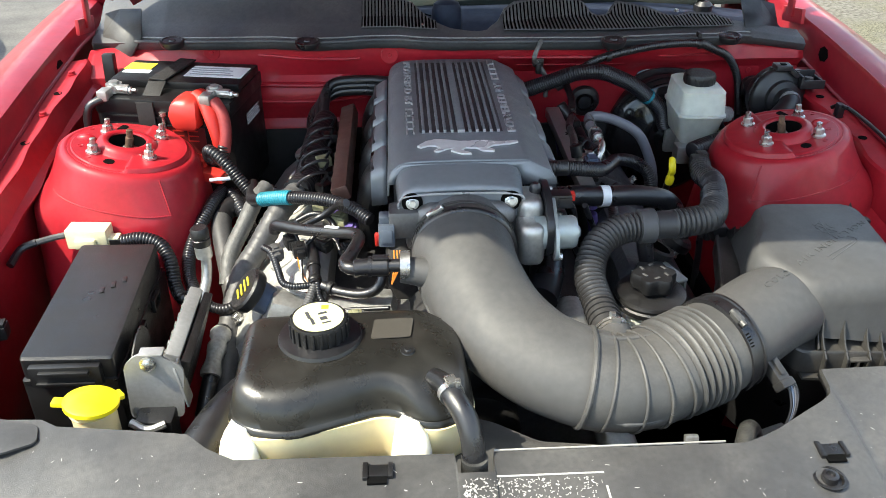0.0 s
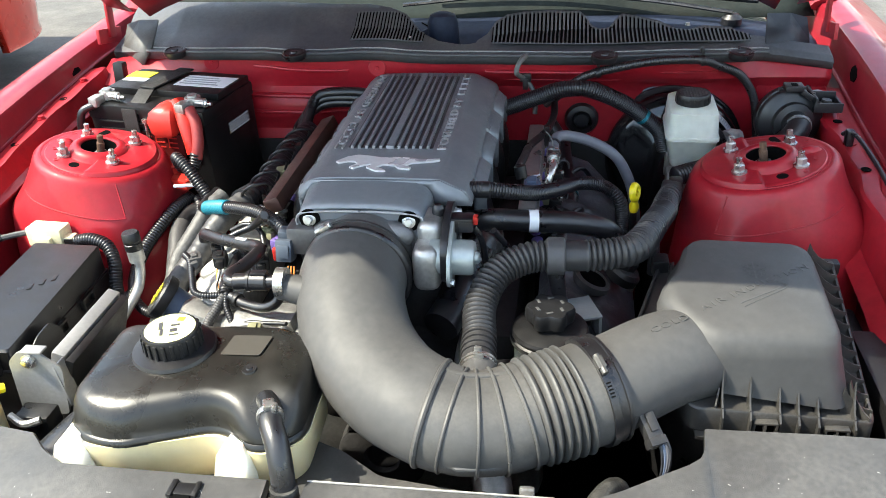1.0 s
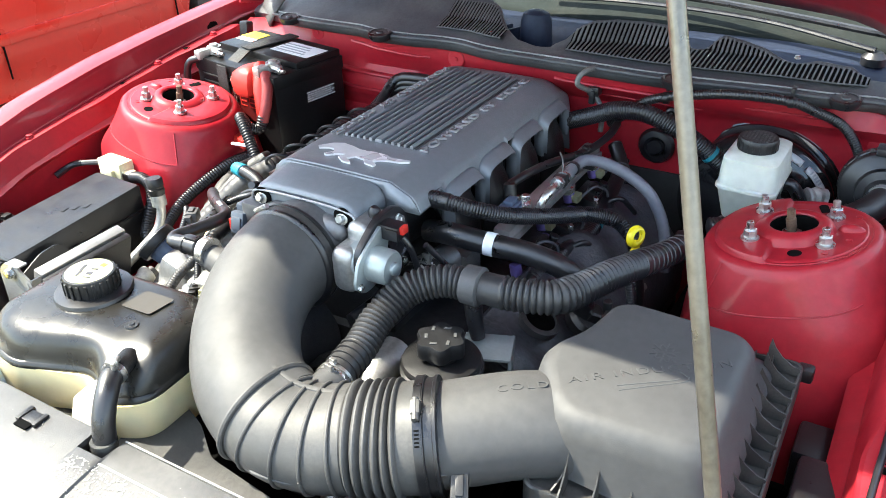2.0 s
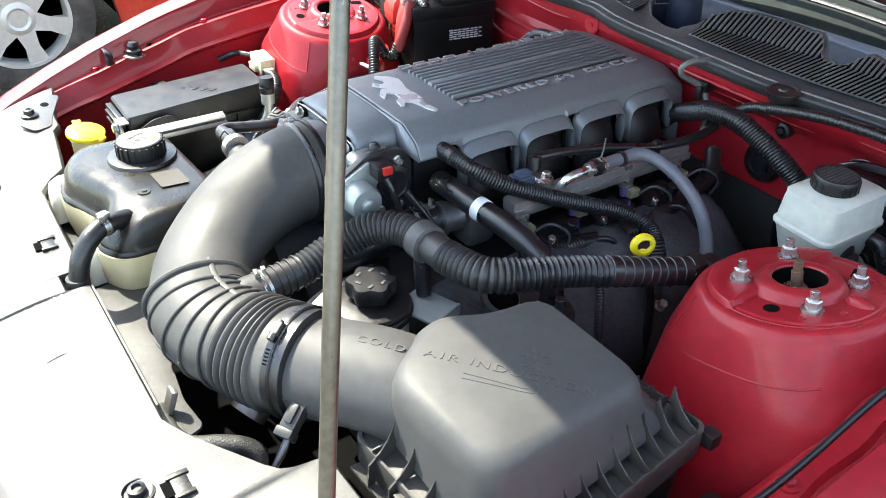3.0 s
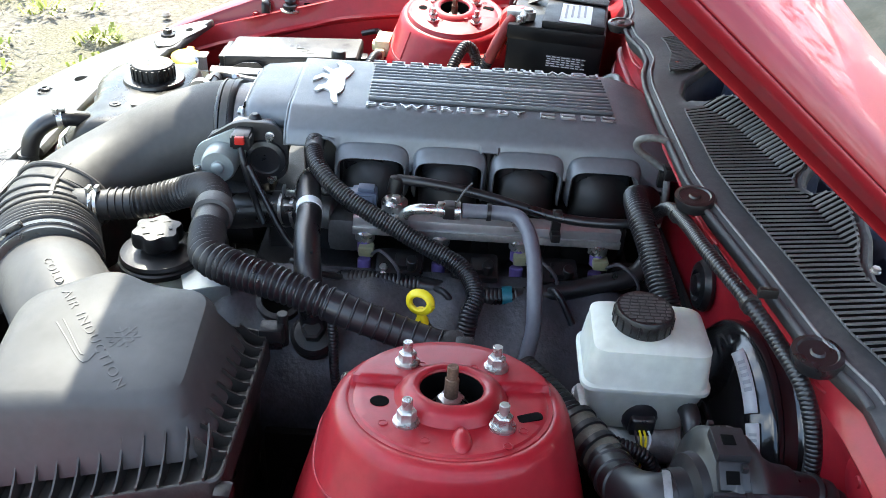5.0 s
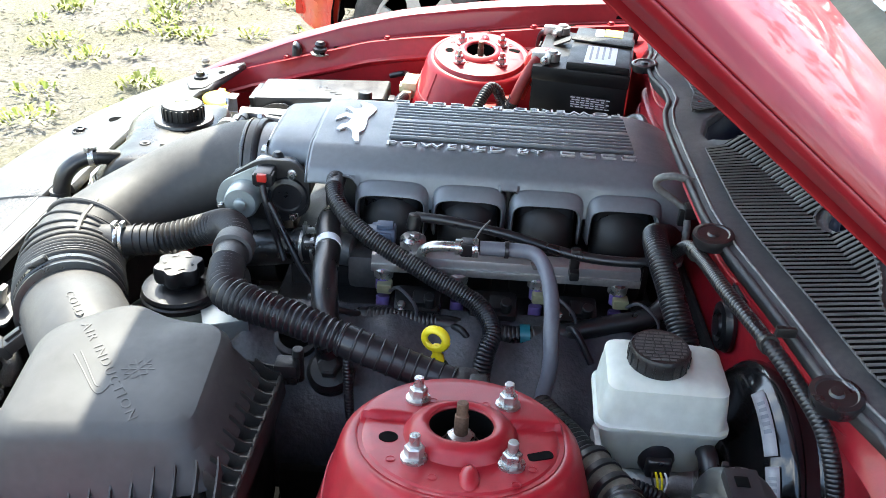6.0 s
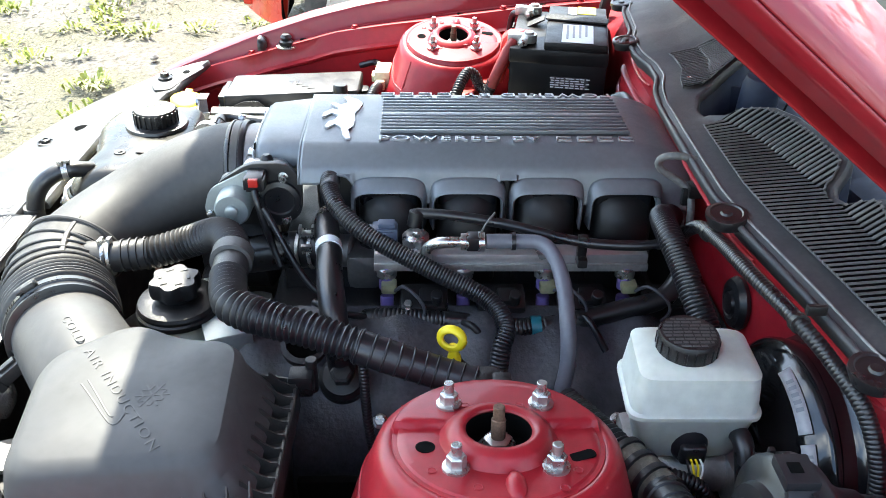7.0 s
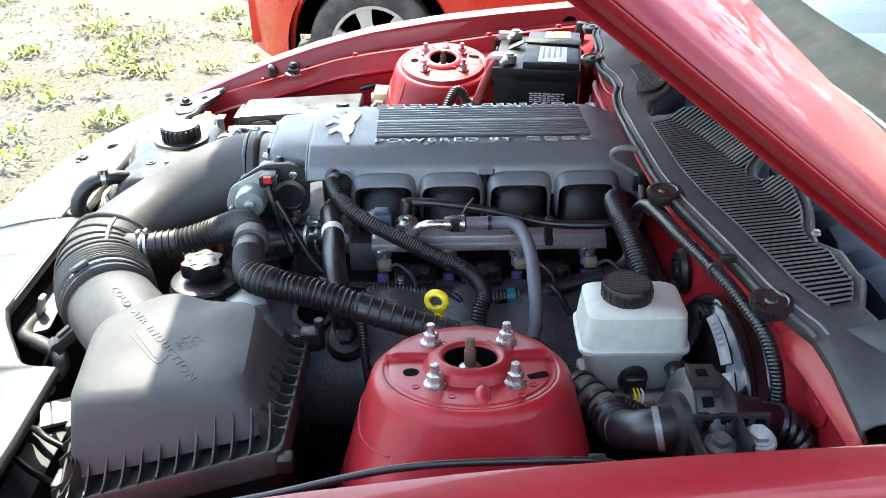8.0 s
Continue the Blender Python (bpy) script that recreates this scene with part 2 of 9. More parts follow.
def sweep(points, radius, n=14, step=0.006, hollow=False, squash=None):
    """A tube along a smooth line. radius: a number, or a function of the metres gone and the whole length."""
    line, whole = glide(points, step)
    bm = bmesh.new()
    rings, side = [], None
    for k, p in enumerate(line):
        way = (line[min(k + 1, len(line) - 1)] - line[max(k - 1, 0)]).normalized()
        if side is None:
            side = way.orthogonal().normalized() if abs(way.z) > 0.9 else way.cross(Vector((0, 0, 1))).normalized()
        side = (side - way * side.dot(way)).normalized()
        up = way.cross(side)
        r = radius(k * step, whole) if callable(radius) else radius
        s = squash(k * step, whole) if callable(squash) else squash or 1.0
        rings.append([bm.verts.new(p + r * (math.cos(2 * math.pi * j / n) * side + s * math.sin(2 * math.pi * j / n) * up)) for j in range(n)])
    for a, b in zip(rings, rings[1:]):
        for j in range(n):
            bm.faces.new((a[j], a[(j + 1) % n], b[(j + 1) % n], b[j]))
    if not hollow:
        bm.faces.new(rings[0])
        bm.faces.new(rings[-1])
    return bm


def corrugated(points, r, pitch=0.006, depth=0.0022, n=16, plain=()):
    """A ribbed hose; plain: stretches, in metres, without ribs."""
    def radius(d, whole):
        if any(a <= d <= b for a, b in plain):
            return r - depth * 0.35
        return r - depth * (1, 0.25, 0, 0.25)[int(round(d / pitch * 4)) % 4]
    return sweep(points, radius, n, pitch / 4)


def loft(loops, cap=True, closed=True):
    bm = bmesh.new()
    rings = [[bm.verts.new(p) for p in loop] for loop in loops]
    n = len(rings[0])
    for a, b in zip(rings, rings[1:]):
        for j in range(n if closed else n - 1):
            bm.faces.new((a[j], a[(j + 1) % n], b[(j + 1) % n], b[j]))
    if cap and closed:
        bm.faces.new(rings[0])
        bm.faces.new(rings[-1])
    return bm


def prism(poly, z0, z1, bevel=0.0, m=None):
    bm = bmesh.new()
    low = [bm.verts.new((x, y, z0)) for x, y in poly]
    face = bm.faces.new(low)
    top = bmesh.ops.extrude_face_region(bm, geom=[face])
    bmesh.ops.translate(bm, vec=(0, 0, z1 - z0), verts=[v for v in top["geom"] if isinstance(v, bmesh.types.BMVert)])
    if bevel:
        bmesh.ops.bevel(bm, geom=bm.edges[:], offset=bevel, segments=2, affect="EDGES", profile=0.6)
    return turned(bm, m) if m else bm


def rounded(poly, r, n=5):
    """The polygon with its corners rounded off."""
    out = []
    for a, b, c in zip(poly[-1:] + poly[:-1], poly, poly[1:] + poly[:1]):
        a, b, c = Vector(a), Vector(b), Vector(c)
        e = min(r, 0.45 * (a - b).length, 0.45 * (c - b).length)
        p, q = b + (a - b).normalized() * e, b + (c - b).normalized() * e
        out += [tuple((1 - t) ** 2 * p + 2 * t * (1 - t) * b + t * t * q) for t in (k / n for k in range(n + 1))]
    return out


def pillow(layers, n=5):
    """A moulded body: rounded outlines (polygon, corner radius, height) from the bottom up, all with the same number of corners.
    The height may be a function of x and y."""
    return loft([[(x, y, h(x, y) if callable(h) else h) for x, y in rounded(poly, r, n)] for poly, r, h in layers])


def dome(outline, spine, layers, r=0.02, n=5):
    """A smooth moulded hood: the rounded outline drawn in towards a line, layer by layer (share of the way in, height as a number or a function)."""
    a, b = Vector(spine[0]), Vector(spine[1])
    loops = []
    for share, h in layers:
        loop = []
        for p in rounded(outline, r, n):
            p = Vector(p)
            t = max(0, min(1, (p - a).dot(b - a) / (b - a).length_squared))
            q = p.lerp(a.lerp(b, t), share)
            loop.append((q.x, q.y, h(q.x, q.y) if callable(h) else h))
        loops.append(loop)
    return loft(loops)


def dome_lump(x, y, z, rx, ry, rz, n=20):
    """A rounded lump, half sunk in its support."""
    loops = []
    for k in range(9):
        a = math.pi * k / 8 - math.pi / 2
        loops.append([(x + max(0.02, math.cos(a)) * rx * math.cos(2 * math.pi * j / n), y + max(0.02, math.cos(a)) * ry * math.sin(2 * math.pi * j / n), z + rz * math.sin(a)) for j in range(n)])
    return loft(loops)


def inset(poly, d):
    """The polygon drawn in by d towards its middle."""
    c = sum((Vector(p) for p in poly), Vector((0, 0))) / len(poly)
    return [tuple(Vector(p) + (c - Vector(p)).normalized() * d) for p in poly]


def lettering(text, height, depth, m, spread=1.0, width=None):
    """Raised letters, drawn from the start of the base line, along x and up y of the pose m."""
    curve = bpy.data.curves.new("letters", "FONT")
    curve.body, curve.size, curve.extrude, curve.space_character = text, height / 0.7, depth / 2, spread
    ob = new("letters", curve)
    me = bpy.data.meshes.new_from_object(ob.evaluated_get(bpy.context.evaluated_depsgraph_get()))
    bpy.data.objects.remove(ob)
    bpy.data.curves.remove(curve)
    if width:
        reach = max(v.co.x for v in me.vertices)
        me.transform(Matrix.Diagonal((width / reach, 1, 1, 1)))
    me.transform(m)
    me.materials.clear()
    return me


def along(path, s):
    """The value at s of a list of (position, value) pairs, smoothly joined."""
    for (a, u), (b, v) in zip(path, path[1:]):
        if s <= b:
            t = min(1, max(0, (s - a) / (b - a)))
            return u + (v - u) * t
    return path[-1][1]

# ---- ground ----
def ground_sheet():
    bm = bmesh.new()
    marks = sorted({-600, -200, -60, -25, 25, 60, 200, 600} | {round(-14 + 0.25 * k, 2) for k in range(113)})
    rows = []
    for y in marks:
        row = []
        for x in marks:
            z = 0.0
            if abs(x) < 13.9 and abs(y) < 13.9:
                z = 0.03 * (noise.noise(Vector((x * 0.9, y * 0.9, 0))) - 0.2) + 0.012 * noise.noise(Vector((x * 4, y * 4, 3)))
            row.append(bm.verts.new((x, y, min(z, 0.012))))
        rows.append(row)
    for a, b in zip(rows, rows[1:]):
        for k in range(len(marks) - 1):
            bm.faces.new((a[k], a[k + 1], b[k + 1], b[k]))
    return bm


def ground_material():
    m = bpy.data.materials.new("sandy ground with dry grass")
    m.use_nodes = True
    n, l = m.node_tree.nodes, m.node_tree.links
    place = n.new("ShaderNodeTexCoord").outputs["Object"]

    def tex(scale, detail=6.0, rough=0.6):
        t = n.new("ShaderNodeTexNoise")
        for k, v in (("Scale", scale), ("Detail", detail), ("Roughness", rough)):
            t.inputs[k].default_value = v
        l.new(place, t.inputs["Vector"])
        return t.outputs["Fac"]

    def colours(fac, stops):
        r = n.new("ShaderNodeValToRGB")
        while len(r.color_ramp.elements) < len(stops):
            r.color_ramp.elements.new(0.5)
        for e, (p, c) in zip(r.color_ramp.elements, stops):
            e.position, e.color = p, (*c, 1)
        l.new(fac, r.inputs[0])
        return r.outputs[0]

    sand = colours(tex(38), [(0.30, (0.034, 0.029, 0.020)), (0.42, (0.092, 0.082, 0.063)), (0.60, (0.155, 0.143, 0.120)), (0.8, (0.215, 0.202, 0.178))])
    straw = colours(tex(90), [(0.32, (0.028, 0.027, 0.013)), (0.5, (0.108, 0.099, 0.062)), (0.7, (0.195, 0.180, 0.128))])
    mask = colours(tex(1.6, 8, 0.7), [(0.44, (0, 0, 0)), (0.56, (1, 1, 1))])
    mix = n.new("ShaderNodeMix")
    mix.data_type = "RGBA"
    l.new(mask, mix.inputs[0]), l.new(sand, mix.inputs[6]), l.new(straw, mix.inputs[7])
    b = n["Principled BSDF"]
    l.new(mix.outputs[2], b.inputs["Base Color"])
    b.inputs["Roughness"].default_value = 0.9
    h = n.new("ShaderNodeBump")
    h.inputs["Strength"].default_value, h.inputs["Distance"].default_value = 0.6, 0.02
    l.new(tex(60, 5), h.inputs["Height"])
    l.new(h.outputs[0], b.inputs["Normal"])
    return m


tagged(part("ground", ground_sheet(), ground_material(), smooth=60), "pale sandy ground with dry grass and bare patches", "ground", kind="structure")

# asphalt strip at the far end of the other car
ASPHALT = surface("old asphalt", (0.075, 0.073, 0.07), 0.85, 0, 0.3, 30, 0.8, 160, dust=(0.35, 0.32, 0.28), dust_amount=0.25, dust_scale=3)
tagged(part("road", box(-2.2, 6.3, -0.028, 9, 9.6, 0.09, 0.02), ASPHALT), "grey worn asphalt lane beside the sand", "road", kind="structure")

# ---- the red car's body ----
LIP_Z = [(-0.72, 0.690), (-0.70, 0.702), (-0.58, 0.762), (-0.41, 0.828), (-0.29, 0.866), (-0.166, 0.896), (0, 0.921), (0.15, 0.935), (0.33, 0.948), (0.55, 0.960), (1.4, 0.985)]
LIP_X = [(-0.72, 0.66), (-0.6, 0.70), (-0.5, 0.716), (-0.25, 0.728), (0, 0.735), (0.3, 0.742), (1.4, 0.75)]
RAIL_FAR = [(-0.72, 0.690), (-0.6, 0.735), (-0.5, 0.768), (-0.36, 0.808), (-0.25, 0.838), (-0.17, 0.853), (0.0, 0.876), (0.17, 0.898), (0.4, 0.918), (1.4, 0.93)]
RAIL_NEAR = [(-0.72, 0.690), (-0.5, 0.765), (-0.36, 0.800), (-0.22, 0.832), (-0.08, 0.846), (0.05, 0.855), (0.24, 0.866), (0.4, 0.885), (1.4, 0.93)]


def rail_height(side, y):
    return along(RAIL_NEAR if side > 0 else RAIL_FAR, y)


# front edge of the cowl: x, y, z
EDGE = [(-0.70, 0.40, 0.925), (-0.62, 0.365, 0.935), (-0.55, 0.325, 0.945), (-0.45, 0.300, 0.951), (-0.33, 0.286, 0.955), (-0.286, 0.272, 0.956), (-0.245, 0.268, 0.956), (-0.20, 0.267, 0.957), (-0.15, 0.276, 0.957), (-0.10, 0.275, 0.957), (-0.05, 0.260, 0.957),
        (0.0, 0.253, 0.957), (0.11, 0.250, 0.957), (0.25, 0.250, 0.955), (0.32, 0.258, 0.953), (0.43, 0.279, 0.950), (0.52, 0.296, 0.945), (0.58, 0.322, 0.940), (0.62, 0.324, 0.935), (0.70, 0.318, 0.925)]
EDGE_Y = [(x, y) for x, y, z in EDGE]
EDGE_Z = [(x, z) for x, y, z in EDGE]

car_body = thing("car_body", (0, 0, 0.2), "dark red car body with its open engine bay, dusty paint", "car")


def fender(side):
    loops = []
    y = -0.70
    while y < 1.4:
        lz, lx, rz = along(LIP_Z, y), along(LIP_X, y), min(rail_height(side, y), along(LIP_Z, y) - 0.006)
        low = max(0.35, lz - 0.5)
        pts = [(lx - 0.020, rz - 0.003), (lx - 0.014, rz - 0.001), (lx - 0.011, rz + 0.004), (lx - 0.010, lz - 0.012), (lx - 0.006, lz - 0.003), (lx + 0.004, lz),
               (lx + 0.026, lz + 0.002), (lx + 0.044, lz - 0.001), (lx + 0.052, lz - 0.005), (lx + 0.085, lz - 0.022), (lx + 0.12, lz - 0.043), (lx + 0.150, lz - 0.068), (lx + 0.172, lz - 0.11), (lx + 0.184, lz - 0.18), (lx + 0.184, low)]
        loops.append([(side * a, y, b) for a, b in pts])
        y += 0.04
    return loft(loops, closed=False)


def apron(side):
    """The inner wall of the bay, with the ledge on which the fender is bolted."""
    loops = []
    y = -0.60
    while y < 0.36:
        rz, lx = rail_height(side, y), along(LIP_X, y)
        wave = 0.004 * math.sin(y * 22) + 0.003 * math.sin(y * 51 + 1)
        if side < 0:
            wave *= 0.6
            pts = [(0.692, 0.30), (0.686, rz - 0.14), (0.680, rz - 0.050), (0.668 + wave, rz - 0.042), (0.667 + wave, rz - 0.038), (0.678, rz - 0.034), (0.688, rz - 0.008), (0.689 + wave, rz - 0.001), (0.694 + wave, rz), (0.706, rz - 0.002), (lx - 0.012, rz - 0.006), (lx - 0.004, rz - 0.004)]
            loops.append([(side * a, y, b) for a, b in pts])
            y += 0.02
            continue
        pts = [(0.690, 0.30), (0.682, rz - 0.14), (0.672, rz - 0.09), (0.640, rz - 0.082), (0.636, rz - 0.078), (0.640, rz - 0.072), (0.658, rz - 0.060), (0.664, rz - 0.022), (0.668 + wave, rz - 0.004), (0.672 + wave, rz),
               (0.695 + wave, rz + 0.001), (0.700 + wave, rz - 0.006), (lx - 0.012, rz - 0.008), (lx - 0.004, rz - 0.004)]
        loops.append([(side * a, y, b) for a, b in pts])
        y += 0.02
    return loft(loops, closed=False)


for s in (1, -1):
    part("fender", fender(s), RED, car_body, "dark red dusty front fender", thick=0.0012)
    rail = part("inner_apron", apron(s), RED_MATT, car_body, "dull red inner fender panel", thick=0.0015)
    for y in (-0.42, -0.20, 0.11, 0.27):
        z, x = rail_height(s, y) - (0.001 if s < 0 else 0), s * (0.684 if s > 0 else 0.701)
        part("bolt", merge(hexnut((x, y, z), 0.0062, 0.007), lathe([(0.011 if s > 0 else 0.008, -0.001), (0.011 if s > 0 else 0.008, 0.0025)], 16, (x, y, z))), RED_MATT, rail, "red painted bolt")
    part("wall_opening", lathe([(0.019, 0), (0.018, 0.0015), (0, 0.0016)], 7, (s * 0.7315, 0.30, 0.910), (-s, 0, 0.1), squash=0.8), SHADE_BLACK, rail, smooth=0)
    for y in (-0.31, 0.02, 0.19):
        part("hole", lathe([(0.0075, 0), (0.0075, 0.0012), (0.0055, 0.0012), (0.0055, 0.0004)], 16, (s * (0.685 if s > 0 else 0.701), y, rail_height(s, y) + (0.001 if s > 0 else -0.0015))), SHADE_BLACK, rail)


# strut towers, leaning inwards
def tilt(bm, side):
    for v in bm.verts:
        v.co.z += 0.20 * (side * v.co.x - 0.533)
    return bm


TOWER_OUT = [(0.30, 0.150), (0.780, 0.150), (0.802, 0.149), (0.812, 0.140), (0.822, 0.129), (0.835, 0.119), (0.850, 0.111), (0.862, 0.1065), (0.868, 0.1035)]
TOWER_IN = [(0.30, 0.150), (0.60, 0.130), (0.70, 0.119), (0.80, 0.110), (0.850, 0.1065), (0.862, 0.1045), (0.868, 0.1020)]
TOWER_FRONT = [(0.30, 0.21), (0.60, 0.175), (0.70, 0.150), (0.78, 0.128), (0.83, 0.114), (0.850, 0.1085), (0.862, 0.105), (0.868, 0.1025)]


def tower_place(side, a, z, grow=1.0):
    """A place on the strut tower's side; the angle runs from its outer side to its back."""
    c, d = math.cos(a), math.sin(a)
    ax = along(TOWER_OUT if c > 0 else TOWER_IN, z)
    p = 2.0 + (1.2 if c > 0 else 0.6) * min(1, max(0, (0.86 - z) / 0.06))
    r = ((abs(c) / ax) ** p + (abs(d) / along(TOWER_FRONT, z)) ** p) ** (-1 / p) * grow
    lean = 0.20 * max(0, min(1, (z - 0.79) / 0.07))
    return (side * (0.533 + r * c), r * d, z + lean * r * c)


def strut_tower(side):
    n = 96
    loops = []
    for r, z in ((0.050, 0.8700), (0.086, 0.8715), (0.0895, 0.8738), (0.0930, 0.8742), (0.0960, 0.8736), (0.0990, 0.8718)):
        loops.append([(side * (0.533 + r * math.cos(2 * math.pi * k / n)), r * math.sin(2 * math.pi * k / n), z + 0.20 * r * math.cos(2 * math.pi * k / n)) for k in range(n)])
    for z in (0.868, 0.862, 0.855, 0.848, 0.840, 0.832, 0.825, 0.818, 0.812, 0.806, 0.80, 0.79, 0.77, 0.74, 0.70, 0.64, 0.55, 0.40):
        loops.append([tower_place(side, 2 * math.pi * k / n, z) for k in range(n)])
    return loft(loops, cap=False)


def plate_height(a, b):
    """Height of the pressed top plate, a metres outwards of the strut and b behind it: a collar, a high inner part and a sunken outer part."""
    r = math.hypot(a, b)
    low = min(1, max(0, (a + 0.019) / 0.006))
    low = low * low * (3 - 2 * low)
    flat = 0.8822 - 0.0064 * low
    if r > 0.0830:
        flat = along([(0.083, flat), (0.0845, flat - 0.0003 - 0.0012 * low), (0.0885, 0.8815 - 0.0070 * low), (0.0905, 0.8790 - 0.009 * low), (0.0920, 0.870)], r)
    return max(flat, along([(0.0275, 0.8858), (0.0288, 0.8880), (0.0330, 0.8897), (0.0380, 0.8885), (0.0430, 0.8852), (0.0470, 0.8795), (0.0500, 0.8740), (0.2, 0.80)], r))


def strut_plate(side):
    n = 144
    loops = []
    for r in (0.0275, 0.0282, 0.0288, 0.0305, 0.0330, 0.0355, 0.0380, 0.0405, 0.0430, 0.0450, 0.0465, 0.0480, 0.0495, 0.053, 0.060, 0.068, 0.076, 0.0825, 0.0845, 0.0865, 0.0885, 0.0905, 0.0920):
        loops.append([(side * (0.533 + r * math.cos(2 * math.pi * k / n)), r * math.sin(2 * math.pi * k / n), plate_height(r * math.cos(2 * math.pi * k / n), r * math.sin(2 * math.pi * k / n))) for k in range(n)])
    return tilt(loft(loops, cap=False), side)


for s in (1, -1):
    cx = s * 0.533
    tower = part("strut_tower", strut_tower(s), RED_MATT, car_body, "dark red domed strut tower with bolted strut mount")
    part("top_plate", strut_plate(s), RED_MATT, tower)
    part("strut_opening", tilt(lathe([(0.0282, 0.884), (0.0290, 0.860), (0.0, 0.8595)], 40, (cx, 0, 0), cap=False), s), SHADE_BLACK, tower)
    rodz = 0.8630
    part("strut_nut", hexnut((cx, 0, rodz), 0.0125, 0.013, (-0.12 * s, 0, 1), 1.35), STEEL, tower, "zinc plated strut nut")
    part("strut_rod", merge(rod((cx, 0, rodz + 0.008), (cx - 0.005 * s, 0, rodz + 0.030), 0.0062), rod((cx - 0.004 * s, 0, rodz + 0.026), (cx - 0.0065 * s, 0, rodz + 0.042), 0.0050)), RUST, tower, "rusty threaded strut rod")
    for dx, dy in ((-0.0425, -0.040), (-0.0425, 0.041), (0.0425, -0.037), (0.0425, 0.042)):
        x, y = cx + dx * s, dy
        z = plate_height(dx, dy) + 0.2 * dx
        stud = part("stud", rod((x, y, z), (x - 0.003 * s, y, z + 0.0235), 0.0045), STEEL, tower, "zinc plated stud")
        part("flange_nut", hexnut((x, y, z), 0.0082, 0.014, (-0.1 * s, 0, 1), 1.38), STEEL, stud)
    part("plate_hole", lathe([(0.0082, -0.001), (0.0082, 0.0006), (0, 0.0007)], 24, (cx + 0.013 * s, -0.061, plate_height(0.013, -0.061) + 0.2 * 0.013), (-0.2 * s, 0, 1)), SHADE_BLACK, tower)
    slot = prism(rounded([(-0.0055, -0.0115), (0.0055, -0.0115), (0.0055, 0.0115), (-0.0055, 0.0115)], 0.005), -0.001, 0.0007)
    part("plate_slot", turned(slot, Matrix.Translation((cx + 0.026 * s, 0.066, plate_height(0.026, 0.066) + 0.2 * 0.026)) @ Euler((0, -0.197 * s, 0.35 * s)).to_matrix().to_4x4()), SHADE_BLACK, tower)
    part("lug", turned(lathe([(0.0125, -0.002), (0.0105, 0.003), (0.0065, 0.0062), (0, 0.0072)], 24, squash=0.7), Matrix.Translation((cx + 0.066 * s, 0.008, plate_height(0.066, 0.008) + 0.2 * 0.066)) @ Matrix.Diagonal((1.35, 1, 1, 1))), RED_MATT, tower)
    for a, b in ((-0.042, -0.026), (-0.036, 0.021), (0.045, -0.056), (0.066, -0.021), (0.046, 0.059), (0.068, 0.045)):
        part("pip", lathe([(0.0036, -0.001), (0.0042, 0.0006), (0.0036, 0.0009), (0.0030, 0.0003), (0, 0.0003)], 18, (cx + a * s, b, plate_height(a, b) + 0.2 * a), (-0.2 * s, 0, 1)), RED_MATT, tower)
    seam = [tower_place(s, math.radians(-128), z, 1.002) for z in (0.867, 0.858, 0.848, 0.838, 0.825, 0.810)]
    part("weld_seam", sweep([tower_place(s, math.radians(a), 0.832 + 0.0003 * (a + 40), 1.003) for a in range(-128, -39, 8)], 0.0011, 6, 0.006), RED_MATT, tower)
    part("weld_seam", sweep(seam, 0.0013, 8), RED_MATT, tower)


# firewall, with pressed ribs
def firewall_y(x, z):
    y = 0.305
    if z > 0.885:
        y -= (y - max(0.266, along(EDGE_Y, x) + 0.014)) * min(1, (z - 0.885) / 0.04)
    y -= 0.020 * math.exp(-((x + 0.30) / 0.10) ** 4) * math.exp(-((z - 0.845) / 0.030) ** 4)
    y -= 0.010 * math.exp(-((z - 0.775) / 0.016) ** 4) * (1 if abs(x + 0.3) < 0.16 else 0)
    if x > 0.33 and z < 0.9:
        y += 0.03 * min(1, (x - 0.33) / 0.05) * min(1, (0.9 - z) / 0.02)
    return y


def firewall():
    bm = bmesh.new()
    rows = []
    for i in range(46):
        row = []
        for j in range(101):
            x = -0.70 + 1.40 * j / 100
            z = 0.40 + 0.56 * i / 45
            z = min(z, along(EDGE_Z, x) - 0.010)
            y = firewall_y(x, z)
            row.append(bm.verts.new((x, y, z)))
        rows.append(row)
    for a, b in zip(rows, rows[1:]):
        for k in range(100):
            bm.faces.new((a[k], a[k + 1], b[k + 1], b[k]))
    return bm


# added black sheet: paints the shade low on the red firewall
part("firewall_pad", box(-0.05, 0.297, 0.595, 0.76, 0.008, 0.37, 0.003), surface("firewall shade black", (0.012, 0.012, 0.012), 0.9, 0, 0.3, 40, 0.5, 300), car_body, "black sheet for the shade low on the firewall")
wall = part("firewall", firewall(), RED_MATT, car_body, "dark red firewall with pressed ribs", thick=0.002)
for x0, x1, z, r in ((-0.36, -0.17, 0.926, 0.0055), (-0.40, -0.20, 0.872, 0.008), (-0.42, -0.16, 0.842, 0.006), (0.09, 0.33, 0.926, 0.006), (0.40, 0.54, 0.915, 0.004), (0.12, 0.34, 0.905, 0.003)):
    line = [(x0 + (x1 - x0) * k / 12, firewall_y(x0 + (x1 - x0) * k / 12, z - 0.004 * k / 12) + (0.004 if k in (0, 12) else 0.001), z - 0.004 * k / 12) for k in range(13)]
    part("pressed_rib", sweep(line, r, 10, 0.012, squash=0.6), RED_MATT, wall)
